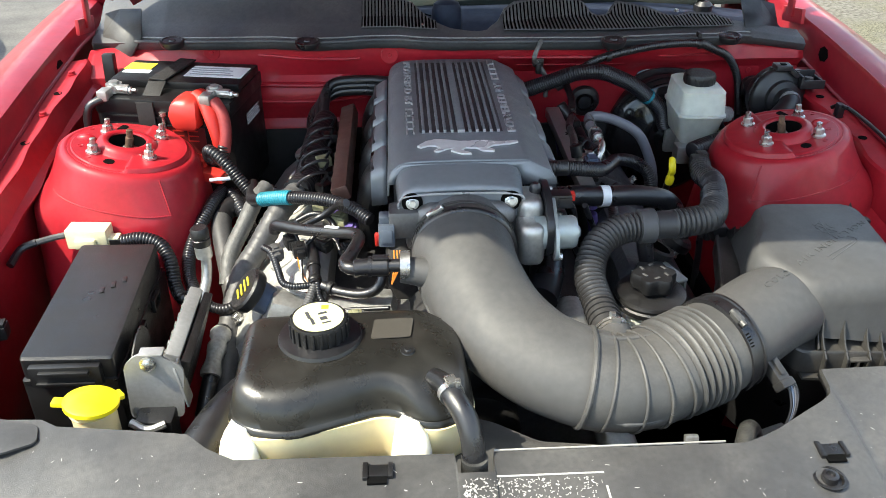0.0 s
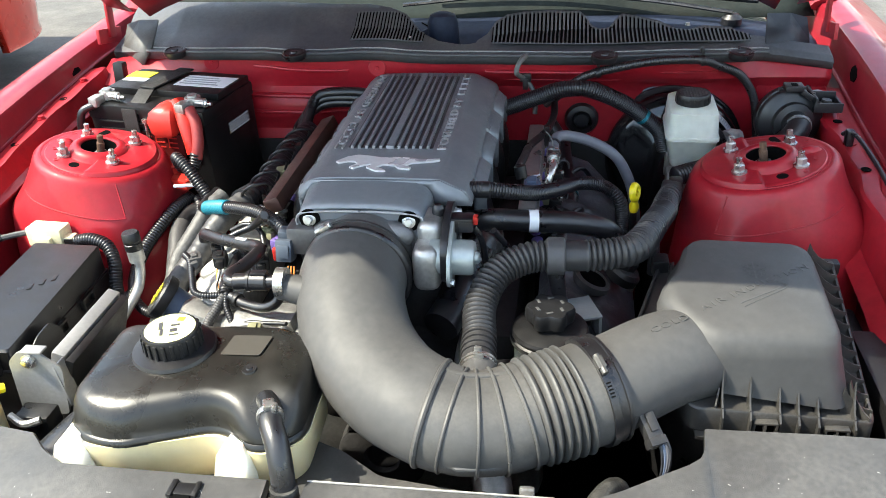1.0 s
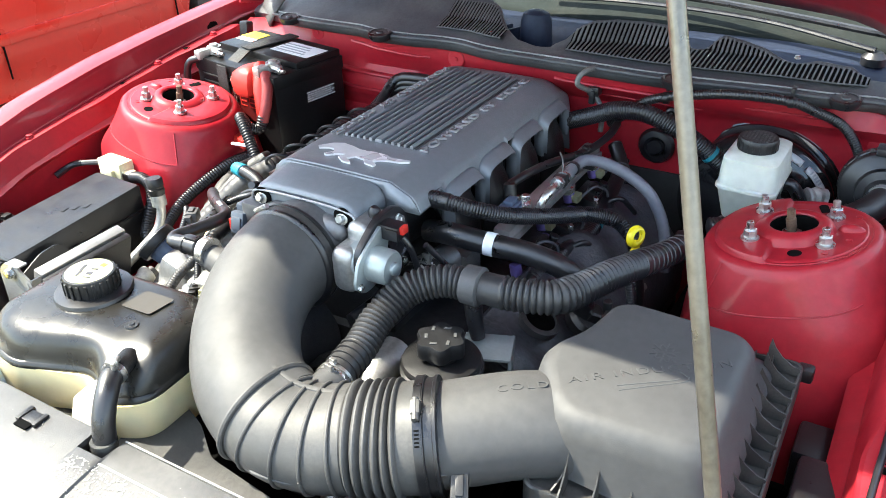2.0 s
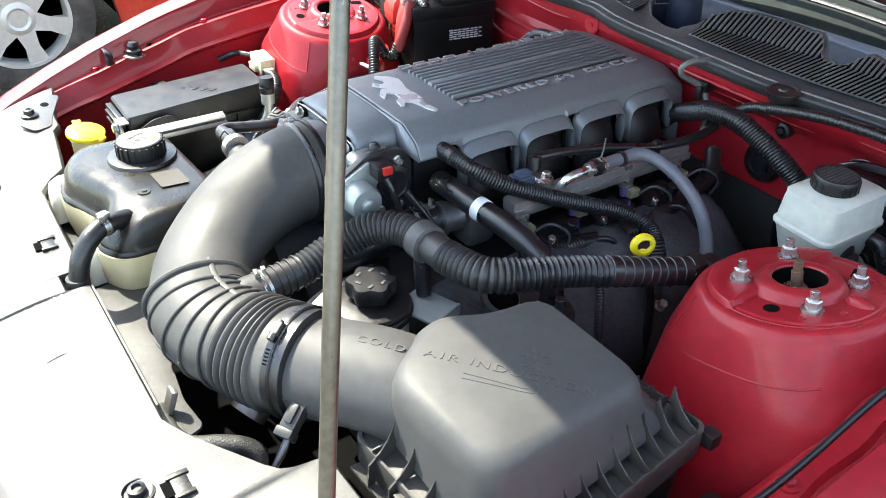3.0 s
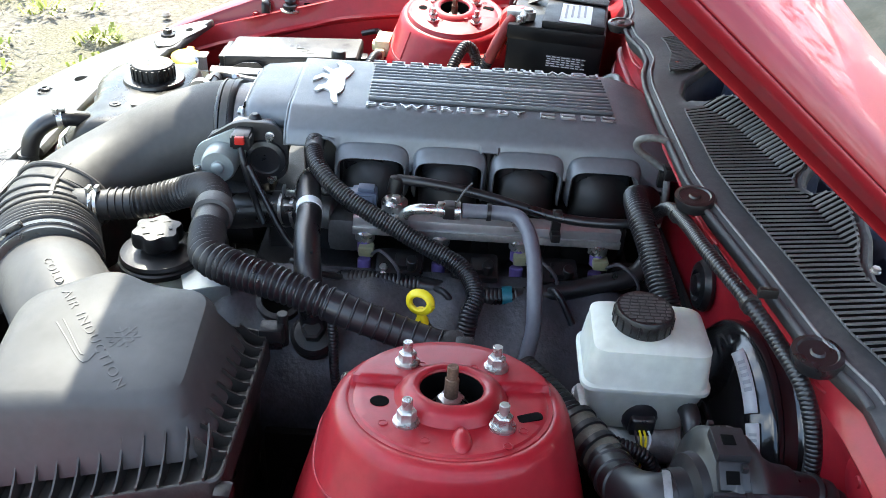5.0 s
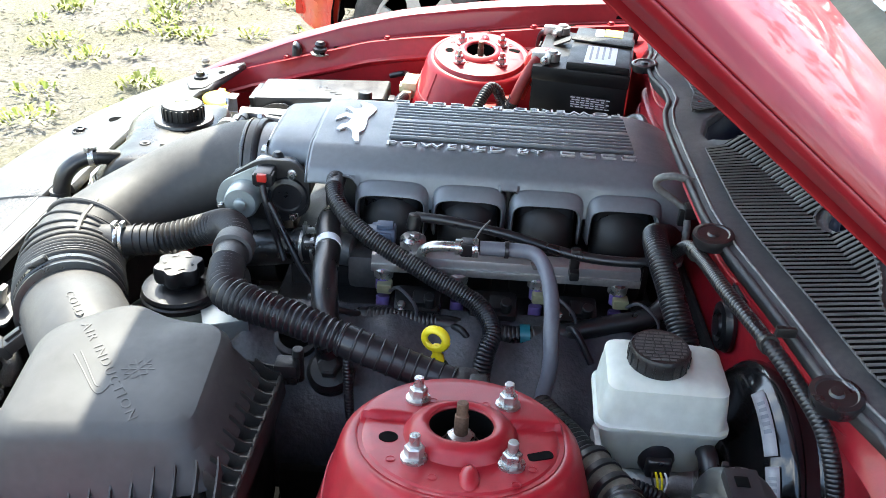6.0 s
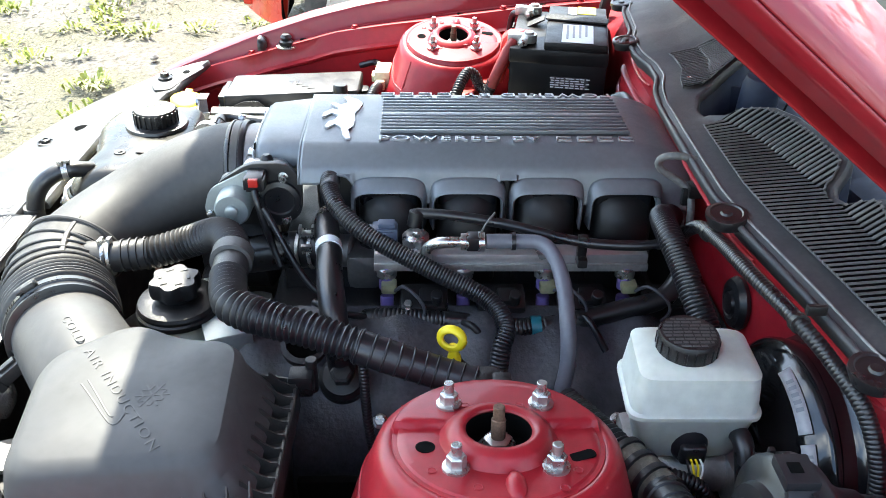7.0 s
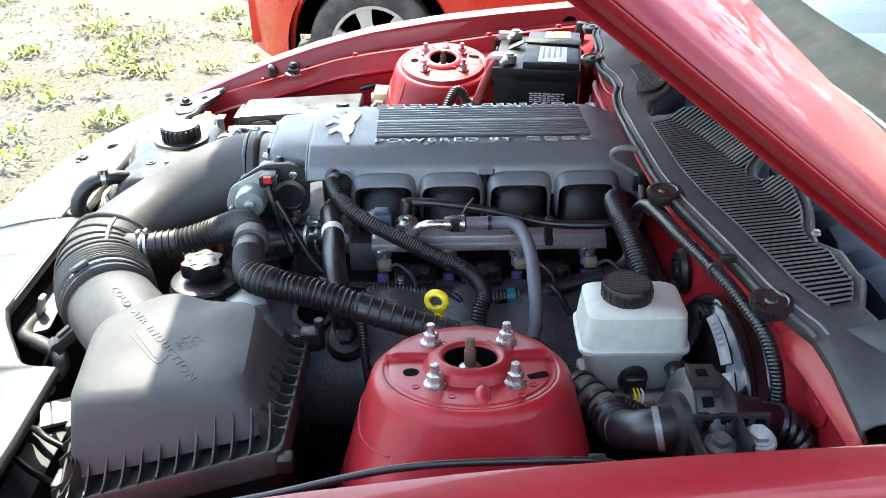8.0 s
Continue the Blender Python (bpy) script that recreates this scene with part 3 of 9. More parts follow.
for x, z, r in ((-0.115, 0.926, 0.017), (-0.45, 0.930, 0.016), (0.60, 0.87, 0.022), (-0.10, 0.865, 0.016)):
    part("plug", lathe([(r, -0.002), (r, 0.002), (r * 0.9, 0.0032), (r * 0.25, 0.0025), (r * 0.2, 0.004), (0, 0.004)], 28, (x, firewall_y(x, z), z), (0, -1, 0)), RED_MATT, wall, "round red body plug")

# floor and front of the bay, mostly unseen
part("underbody", box(0, -0.16, 0.30, 1.36, 1.0, 0.02, 0), SHADE_BLACK, car_body)
# panels added to blacken a gap beside the tower that lies in shade
part("splash_liner", merge(box(0.388, 0.02, 0.49, 0.012, 0.44, 0.37, 0.004), box(0.52, -0.172, 0.46, 0.27, 0.012, 0.32, 0.004)), SHADE_BLACK, car_body, "black panels added to keep the gap dark")
part("radiator", box(0.0, -0.66, 0.52, 1.0, 0.05, 0.40, 0.01), CAST_DARK, car_body, "dirty dark radiator")
part("front_support", box(0.0, -0.64, 0.69, 1.24, 0.08, 0.05, 0.01), PLASTIC, car_body)


def bumper():
    loops = []
    for k in range(41):
        x = -0.80 + 1.6 * k / 40
        f = -0.775 + 0.27 * x * x + 0.5 * max(0, abs(x) - 0.68) ** 1.4 * 3
        loops.append([(x, f + 0.09, 0.735 - 0.04 * x * x), (x, f + 0.02, 0.725 - 0.04 * x * x), (x, f - 0.025, 0.68), (x, f - 0.045, 0.55), (x, f - 0.03, 0.35), (x, f + 0.02, 0.22)])
    return loft(loops, closed=False)


part("front_bumper", bumper(), RED, car_body, "dark red front bumper", thick=0.003)
for s in (1, -1):
    wheel = part("wheel", merge(lathe([(0.17, -0.11), (0.31, -0.11), (0.335, -0.09), (0.335, 0.09), (0.31, 0.11), (0.17, 0.11), (0.05, 0.08), (0.0, 0.08)], 48, (s * 0.80, 0.02, 0.335), (s, 0, 0))), TYRE, car_body, "black front tyre")

# black rubber seal along the driver's ledge
seal_line = [(0.672, -0.500, 0.793), (0.678, -0.356, 0.820), (0.684, -0.213, 0.846), (0.682, -0.073, 0.878), (0.683, 0.056, 0.884), (0.680, 0.107, 0.879), (0.675, 0.122, 0.870)]
tagged(part("fender_cable", merge(sweep(seal_line, 0.0036, 10, 0.012), box(0.680, 0.104, 0.871, 0.012, 0.016, 0.026, 0.003)), CONDUIT), "thin black cable along the red ledge", "cable")

# hood bumper and clip on the far ledge
hb = thing("hood_bumper", (-0.696, -0.345, 0.81), "black rubber hood bumper on a washer", "bumper")
part("washer", lathe([(0.022, -0.001), (0.022, 0.002), (0.010, 0.004)], 24, (-0.696, -0.345, 0.8075)), STEEL, hb)
part("rubber", lathe([(0.011, 0.002), (0.015, 0.006), (0.015, 0.011), (0.010, 0.014), (0.012, 0.020), (0.008, 0.026), (0, 0.027)], 24, (-0.696, -0.345, 0.8075)), RUBBER, hb)
hb2 = thing("seal_clip", (-0.700, -0.40, 0.795), "short black rubber strip clipped on the ledge", "clip")
part("strip", sweep([(-0.712, -0.395, 0.800), (-0.710, -0.395, 0.820), (-0.686, -0.395, 0.822), (-0.681, -0.395, 0.802)], 0.009, 8, 0.006, squash=0.35), RUBBER, hb2)


# ---- hood, propped open ----
HINGE = Vector((0, 0.40, 1.075))
RISE = radians(37.6)


def hood_point(x, d, h=0.0):
    """A place on the open hood: x across, d metres from the hinge line, h above its skin."""
    return (x, HINGE.y - d * math.cos(RISE) + h * math.sin(RISE), HINGE.z + d * math.sin(RISE) + h * math.cos(RISE))


HOOD_HALF = [(0, 0.699), (0.5, 0.711), (0.85, 0.700), (1.05, 0.68), (1.13, 0.655)]


def hood_skin(offset, shrink=0.0, start=-0.055):
    loops = []
    for i in range(33):
        d = start + (1.13 - start) * i / 32
        half = along(HOOD_HALF, d) - shrink
        row = []
        for j in range(41):
            u = -1 + 2 * j / 40
            x = half * u
            crown = 0.040 * (1 - u * u) - 0.02 * max(0, d - 0.85) ** 2 * 6
            ridge = 0.020 * (1 if abs(x) < 0.30 else math.exp(-((abs(x) - 0.30) / 0.06) ** 2)) * min(1, max(0, d) / 0.3)
            rise = -0.032 * (max(0, abs(u) - 0.80) / 0.20) ** 2
            row.append(hood_point(x, d * 1.035 + 0.008 * (1 - u * u) * max(0, d / 1.13) ** 3, crown + ridge + rise + offset))
        loops.append(row)
    return loft(loops, closed=False)


hood = thing("hood", tuple(HINGE), "dark red hood propped open, glossy and dusty", "hood")
part("outer_skin", hood_skin(0.0), RED, hood, thick=0.0015)
part("inner_panel", hood_skin(-0.024, 0.09), RED_MATT, hood, "dull red inner hood panel", thick=0.0015)
part("insulation", hood_skin(-0.026, 0.34, 0.26), surface("hood insulation felt", (0.05, 0.05, 0.052), 0.9, 0, 0.3, 40, 0.6, 300), hood, "dark felt insulation pad", thick=0.006)
for s in (1, -1):
    edge_out = [hood_point(s * along(HOOD_HALF, d), d * 1.035, -0.0335) for d in [-0.055 + 1.185 * k / 30 for k in range(31)]]
    edge_in = [hood_point(s * (along(HOOD_HALF, d) - 0.052), d * 1.035, -0.0455) for d in [-0.055 + 1.185 * k / 30 for k in range(31)]]
    part("side_flange", loft([edge_out, edge_in], closed=False), RED, hood, thick=0.002)
front = [hood_point(0.655 * (-1 + 2 * j / 40), 1.17 + 0.008 * (1 - (-1 + 2 * j / 40) ** 2), 0.04 * (1 - (-1 + 2 * j / 40) ** 2) - 0.014) for j in range(41)]
low = [hood_point(0.655 * (-1 + 2 * j / 40), 1.165 + 0.008 * (1 - (-1 + 2 * j / 40) ** 2), 0.04 * (1 - (-1 + 2 * j / 40) ** 2) - 0.05) for j in range(41)]
part("front_flange", loft([front, low], closed=False), RED, hood, thick=0.002)
for s in (1, -1):
    part("hinge", merge(box(s * 0.712, 0.42, 0.955, 0.008, 0.09, 0.03, 0.003, rx=-10), box(s * 0.706, 0.43, 1.01, 0.006, 0.024, 0.12, 0.002, rx=-8)), RED_MATT, hood, "red painted hood hinge")

prop = thing("prop_rod", (0.625, -0.62, 0.77), "long thin dark steel hood prop rod", "prop rod")
part("rod", sweep([(0.655, -0.60, 0.775), (0.640, -0.612, 0.779), (0.626, -0.618, 0.79), (0.617, -0.612, 0.82), (0.60, -0.598, 0.885), (0.485, -0.498, 1.324), (0.415, -0.438, 1.59)], 0.0058, 12, 0.02), surface("satin dark steel", (0.20, 0.185, 0.16), 0.36, 0.85, 0.25, 60, 0.1), prop)
part("pivot_clip", box(0.652, -0.602, 0.775, 0.03, 0.025, 0.018, 0.004), PLASTIC, prop)

# ---- cowl, grilles, wiper and windscreen ----
COWL_BACK = [(-0.70, 0.16), (-0.25, 0.15), (-0.15, 0.14), (-0.11, 0.128), (-0.07, 0.112), (-0.035, 0.075), (0.0, 0.048), (0.04, 0.036), (0.07, 0.040), (0.09, 0.058), (0.105, 0.085), (0.125, 0.104), (0.158, 0.119), (0.20, 0.128), (0.255, 0.135), (0.268, 0.126),
        (0.277, 0.112), (0.293, 0.106), (0.312, 0.110), (0.322, 0.122), (0.333, 0.131), (0.367, 0.122), (0.40, 0.112), (0.43, 0.097), (0.45, 0.091), (0.48, 0.096), (0.53, 0.086), (0.56, 0.06), (0.62, 0.05), (0.70, 0.05)]
# where the flat front of the cowl folds up, in metres behind its front edge
FOLD = [(-0.70, 0.072), (0.04, 0.072), (0.075, 0.042), (0.095, 0.050), (0.13, 0.067), (0.165, 0.080), (0.24, 0.095), (0.31, 0.101), (0.37, 0.095), (0.42, 0.091), (0.47, 0.085), (0.53, 0.074), (0.565, 0.060), (0.70, 0.058)]


def cowl_height(x, d):
    """The height of the raised cowl panel, d metres behind its front edge."""
    if x < 0.05:
        return along(EDGE_Z, x) + along([(0, 0.0), (0.010, 0.007), (0.03, 0.011), (0.072, 0.021), (0.125, 0.052), (0.16, 0.062)], d)
    f = along(FOLD, x)
    return along(EDGE_Z, x) + along([(0, 0.0), (0.010, 0.007), (0.03, 0.0105), (f, 0.0165), (f + 0.05, 0.0165 + 0.042)], d)


def cowl():
    loops = []
    for j in range(281):
        x = -0.70 + 1.4 * j / 280
        y0, e, b = along(EDGE_Y, x), along(EDGE_Z, x), along(COWL_BACK, x)
        loop = [(x, y0 + 0.004, e - 0.014)]
        m = min(along(FOLD, x), b * 0.92)
        for d in (0, 0.1 * m, 0.22 * m, 0.4 * m, 0.6 * m, 0.8 * m, m, m + (b - m) * 0.25, m + (b - m) * 0.5, m + (b - m) * 0.75, b):
            loop.append((x, y0 + d, cowl_height(x, d)))
        top = cowl_height(x, b)
        loops.append(loop + [(x, y0 + b + 0.004, top - 0.001), (x, y0 + b + 0.008, top - 0.010)])
    return loft(loops, closed=False)


def wiper_well():
    """The sunken channel between the raised cowl and the glass."""
    loops = []
    for j in range(281):
        x = -0.70 + 1.4 * j / 280
        y0, e, b = along(EDGE_Y, x), along(EDGE_Z, x), along(COWL_BACK, x)
        loops.append([(x, y0 + b + 0.0075, cowl_height(x, b) - 0.009), (x, y0 + b + 0.016, e - 0.035), (x, max(y0 + b + 0.03, 0.395), e - 0.030), (x, max(y0 + b + 0.04, 0.42), e - 0.010), (x, 0.450, e), (x, 0.50, e), (x, 0.545, e + 0.002)])
    return loft(loops, closed=False)


cowl_panel = thing("cowl", (0, 0.32, 0.93), "weathered black plastic cowl panel below the windscreen", "cowl")
part("panel", cowl(), COWL, cowl_panel, thick=0.003)
# cowl plastic again, with shade and the sky's blue put into its colour
WELL_SHADE = surface("shaded well plastic", (0.017, 0.024, 0.044), 0.50, 0, 0.3, 30, 0.08, 800, dust=DUST, dust_amount=0.015, spec=0.14)
part("wiper_well", wiper_well(), WELL_SHADE, cowl_panel, "sunken wiper channel, its shade painted blue black", thick=0.002)
for k, (lift, back, r, mtl, what) in enumerate(((0.003, 0.000, 0.0034, COWL, "worn rubber edge seal"), (0.0078, 0.010, 0.0014, surface("worn pale bead", (0.24, 0.24, 0.235), 0.5, 0, 0.4, 60, 0.2), "worn pale rubber bead"))):
    seal = [(-0.60 + 1.19 * j / 90, along(EDGE_Y, -0.60 + 1.19 * j / 90) + back, along(EDGE_Z, -0.60 + 1.19 * j / 90) + lift) for j in range(91)]
    part("rubber_seal", sweep(seal, r, 10, 0.012), mtl, cowl_panel, what)
for x in (-0.52, -0.264, 0.300, 0.537):
    y, z = along(EDGE_Y, x), along(EDGE_Z, x)
    lug = part("seal_lug", lathe([(0.020, -0.012), (0.0235, -0.003), (0.0228, 0.0008), (0.0185, 0.0016), (0.0170, 0.0002), (0.0070, 0.0), (0.0055, 0.0022), (0, 0.0028)], 32, (x, y - 0.006, z + 0.0075), (0, -0.12, 1), squash=0.9), RUBBER, cowl_panel, "round rubber lug with a push pin")


def grille(x0, x1, count, front, fold, back, name):
    """Slats from front to back over a dark recess, bent at the fold; the three are functions of x that give (y, z)."""
    holder = thing(name, (0.5 * (x0 + x1), front(0.5 * (x0 + x1))[0], 0.94), "black slatted cowl grille", "grille")
    floor = [[(x0 + (x1 - x0) * k / 60, f(x0 + (x1 - x0) * k / 60)[0], f(x0 + (x1 - x0) * k / 60)[1] + 0.0068) for k in range(61)] for f in (front, fold, back)]
    # black sheet just above the panel paints the shade between the slats
    part("recess", loft(floor, closed=False), SHADE_BLACK, holder)
    pitch = (x1 - x0) / count
    for k in range(count):
        x = x0 + pitch * (k + 0.5)
        (ya, za), (yb, zb), (yc, zc) = front(x), fold(x), back(x)
        if yc - ya < 0.012:
            continue
        h = 0.0080
        loops = []
        for y, z, share in ((ya - 0.001, za, 0.20), (yb, zb, 0.20), (yb + 0.002, zb + (zc - zb) * 0.1, 0.29), (yc + 0.001, zc, 0.30)):
            w = pitch * share
            loops.append([(x - w, y, z + 0.005), (x + w, y, z + 0.005), (x + w * 0.85, y, z + h), (x - w * 0.85, y, z + h)])
        part("slat", loft(loops), SLAT, holder, smooth=0)
    for f in (front, back):
        rim = [(x0 + (x1 - x0) * k / 60, f(x0 + (x1 - x0) * k / 60)[0], f(x0 + (x1 - x0) * k / 60)[1] + 0.0055) for k in range(61)]
        part("rim", sweep(rim, 0.0013, 6, 0.006), COWL, holder)
    return holder


def on_cowl(x, d):
    return along(EDGE_Y, x) + d, cowl_height(x, d)


def back_of(x):
    return max(0.040, along(COWL_BACK, x) - 0.009)


grille(0.100, 0.560, 63, lambda x: on_cowl(x, 0.032), lambda x: on_cowl(x, min(along(FOLD, x), back_of(x) - 0.004)), lambda x: on_cowl(x, back_of(x)), "cowl_grille")
grille(-0.166, -0.026, 22, lambda x: on_cowl(x, 0.034), lambda x: on_cowl(x, min(0.070, back_of(x) - 0.003)), lambda x: on_cowl(x, min(0.108, back_of(x))), "cowl_grille")
part("screw", hexnut((-0.052, 0.305, 0.976), 0.0035, 0.004), STEEL, cowl_panel, "small pale screw")
part("screw", hexnut((0.451, 0.372, 0.978), 0.0040, 0.005), STEEL, cowl_panel)
DARK_FLAP = surface("blue black flap plastic", (0.022, 0.025, 0.032), 0.5, 0, 0.25, 40, 0.2, 900, dust=DUST, dust_amount=0.03)
for s in (1, -1):
    rows = (((0.600, 0.425, 0.985), (0.640, 0.425, 0.985), (0.672, 0.430, 0.975)), ((0.588, 0.350, 0.950), (0.632, 0.374, 0.952), (0.676, 0.405, 0.940)), ((0.606, 0.346, 0.922), (0.642, 0.374, 0.918), (0.680, 0.400, 0.905)),
            ((0.632, 0.368, 0.885), (0.657, 0.378, 0.880), (0.684, 0.392, 0.878)), ((0.645, 0.380, 0.865), (0.666, 0.376, 0.863), (0.690, 0.378, 0.864)), ((0.648, 0.356, 0.861), (0.668, 0.351, 0.859), (0.692, 0.355, 0.861)))
    flap = loft([[(s * x, y, z) for x, y, z in row] for row in rows], closed=False)
    part("end_flap", flap, PLASTIC_GREY if s < 0 else DARK_FLAP, cowl_panel, "black plastic corner flap", thick=0.004)
part("flap_block", box(-0.642, 0.308, 0.905, 0.022, 0.022, 0.055, 0.005, rx=-8), PLASTIC, cowl_panel, "black plastic stop")
part("pivot_cover", lathe([(0.034, 0.890), (0.031, 0.950), (0.029, 0.985), (0.024, 0.998), (0.012, 1.003), (0, 1.004)], 32, (-0.002, 0.386, 0), squash=0.8), WELL_SHADE, cowl_panel, "rounded wiper pivot cover, its shade painted blue black")
for k in range(3):
    part("well_fin", box(-0.050 - 0.030 * k, 0.385, 0.940, 0.006, 0.070, 0.050, 0.002, rz=-25), WELL_SHADE, cowl_panel)
part("well_seam", sweep([(0.030, 0.400, 0.934), (-0.010, 0.430, 0.954), (-0.037, 0.446, 0.9585), (-0.060, 0.480, 0.9585)], 0.0014, 6, 0.006), SHADE_BLACK, cowl_panel)
wiper = thing("wiper", (0.2, 0.5, 0.99), "black windscreen wiper arms and blade", "wiper")
part("arm", sweep([(0.55, 0.50, 0.968), (0.35, 0.53, 0.990), (0.10, 0.52, 1.0), (-0.10, 0.50, 0.99)], 0.008, 8, 0.02, squash=0.5), RUBBER, wiper)
part("blade", sweep([(0.60, 0.52, 0.985), (0.25, 0.545, 1.01), (-0.05, 0.535, 1.015)], 0.006, 8, 0.02), RUBBER, wiper)
part("pivot", lathe([(0.020, 0), (0.020, 0.012), (0.012, 0.02), (0, 0.021)], 20, (0.55, 0.50, 0.945)), RUBBER, wiper)


def screen(h):
    loops = []
    for i in range(9):
        t = i / 8
        row = []
        for j in range(25):
            u = -1 + j / 12
            row.append(((0.73 - 0.12 * t) * u, 0.52 + 0.10 * u * u + 0.62 * t, 0.955 + 0.42 * t - 0.02 * u * u + h))
        loops.append(row)
    return loft(loops, closed=False)


shield = thing("windscreen", (0, 0.6, 0.95), "green tinted laminated windscreen with a black border", "windscreen")
glass = part("glass", screen(0.0), GLASS_TINT, shield, thick=0.005)
glass.visible_shadow = False
part("black_border", loft([[((0.73 - 0.12 * t) * u, 0.52 + 0.10 * u * u + 0.62 * t, 0.957 + 0.42 * t - 0.02 * u * u + 0.003) for u in [-1 + j / 12 for j in range(25)]] for t in (-0.02, 0.02, 0.06, 0.10, 0.15, 0.20)], closed=False), surface("black enamel", (0.014, 0.020, 0.019), 0.65, 0, 0.3, 20, 0.1, 500, dust=(0.12, 0.10, 0.08), dust_amount=0.15, dust_scale=10, spec=0.06), shield, "black enamel border", thick=0.001)
dash = tagged(part("dashboard", box(0, 1.05, 0.84, 1.36, 0.75, 0.12, 0.05), surface("matt dashboard", (0.05, 0.052, 0.055), 0.8, 0, 0.2, 40, 0.2, spec=0.2)), "dark grey dashboard under the windscreen", "dashboard")
tagged(part("paper_sheet", turned(box(0, 0, 0, 0.30, 0.21, 0.003, 0.001), pose(0.34, 0.86, 0.9025, 0, 0, 18)), PAPER), "white sheet of paper lying on the dashboard", "paper")
roof = part("roof", loft([[((0.62 - 0.04 * abs(v)) * (-1 + 2 * j / 16), 1.16 + 1.2 * v, 1.375 + 0.06 * math.sin(v * 2.6) - 0.03 * (-1 + 2 * j / 16) ** 2) for j in range(17)] for v in (0, 0.25, 0.5, 0.75, 1)], closed=False), RED, car_body, "dark red roof", thick=0.003)
for s in (1, -1):
    part("windscreen_pillar", sweep([(s * 0.745, 0.60, 0.955), (s * 0.68, 0.93, 1.17), (s * 0.625, 1.20, 1.375)], 0.028, 10, 0.04, squash=0.6), RED, car_body)
    side = [[(s * (0.75 + a), y, z) for a, z in ((0.0, 0.985), (0.06, 0.98), (0.11, 0.93), (0.16, 0.80), (0.18, 0.62), (0.175, 0.42), (0.14, 0.26))] for y in (1.402, 1.7, 2.1, 2.5, 2.9, 3.2, 3.45)]
    part("door_side", loft(side, closed=False), RED, car_body, "dark red doors and rear quarter", thick=0.003)
    part("wheel", lathe([(0.17, -0.11), (0.31, -0.11), (0.335, -0.09), (0.335, 0.09), (0.31, 0.11), (0.17, 0.11), (0.05, 0.08), (0.0, 0.08)], 48, (s * 0.80, 2.74, 0.335), (s, 0, 0)), TYRE, car_body, "black rear tyre")
part("rear_deck", loft([[(0.75 * u, y, z - 0.02 * u * u) for u in (-1, -0.5, 0, 0.5, 1)] for y, z in ((2.85, 1.0), (3.2, 1.0), (3.42, 0.97), (3.52, 0.85), (3.54, 0.5), (3.50, 0.3))], closed=False), RED, car_body, "dark red boot lid and tail", thick=0.003)
part("rear_window", loft([[((0.56 + 0.16 * t) * u, 2.36 + 0.5 * t, 1.385 - 0.38 * t - 0.03 * u * u) for u in (-1, -0.5, 0, 0.5, 1)] for t in (0, 0.5, 1)], closed=False), BOOSTER, car_body, "dark rear window", thick=0.004)
for s in (1, -1):
    part("side_window", loft([[(s * 0.75, y, 0.985) for y in (1.42, 1.8, 2.2, 2.6, 2.85)], [(s * (0.60 if k else 0.625), y, z) for k, (y, z) in enumerate(((1.25, 1.36), (1.6, 1.395), (1.9, 1.40), (2.2, 1.385), (2.4, 1.37)))]], closed=False), BOOSTER, car_body, "dark side window", thick=0.004)
part("cabin_floor", box(0, 1.9, 0.33, 1.5, 2.6, 0.03, 0), SHADE_BLACK, car_body)

# ---- engine cover ----
CX = -0.016
cover = thing("engine_cover", (CX, 0, 0.86), "charcoal ribbed engine cover with a bright emblem", "engine cover")
PORTS = (-0.104, -0.005, 0.094, 0.193)


def back_drop(y):
    return -0.022 * max(0, (y - 0.205) / 0.075) ** 2


def side_bottom(y):
    """The lower edge of the cover's side, arched over each runner."""
    z = 0.872
    for c in PORTS:
        q = abs(y - c) / 0.043
        if q < 1:
            z = max(z, 0.870 + 0.026 * (1 - q ** 4) ** 0.6)
    if y < -0.146:
        z = max(z, 0.899)
    if abs(y + 0.168) < 0.018:
        z = max(z, 0.899 + 0.012 * math.sqrt(1 - ((y + 0.168) / 0.018) ** 2))
    if abs(y - 0.0445) < 0.013:
        z = max(z, 0.905)
    return z


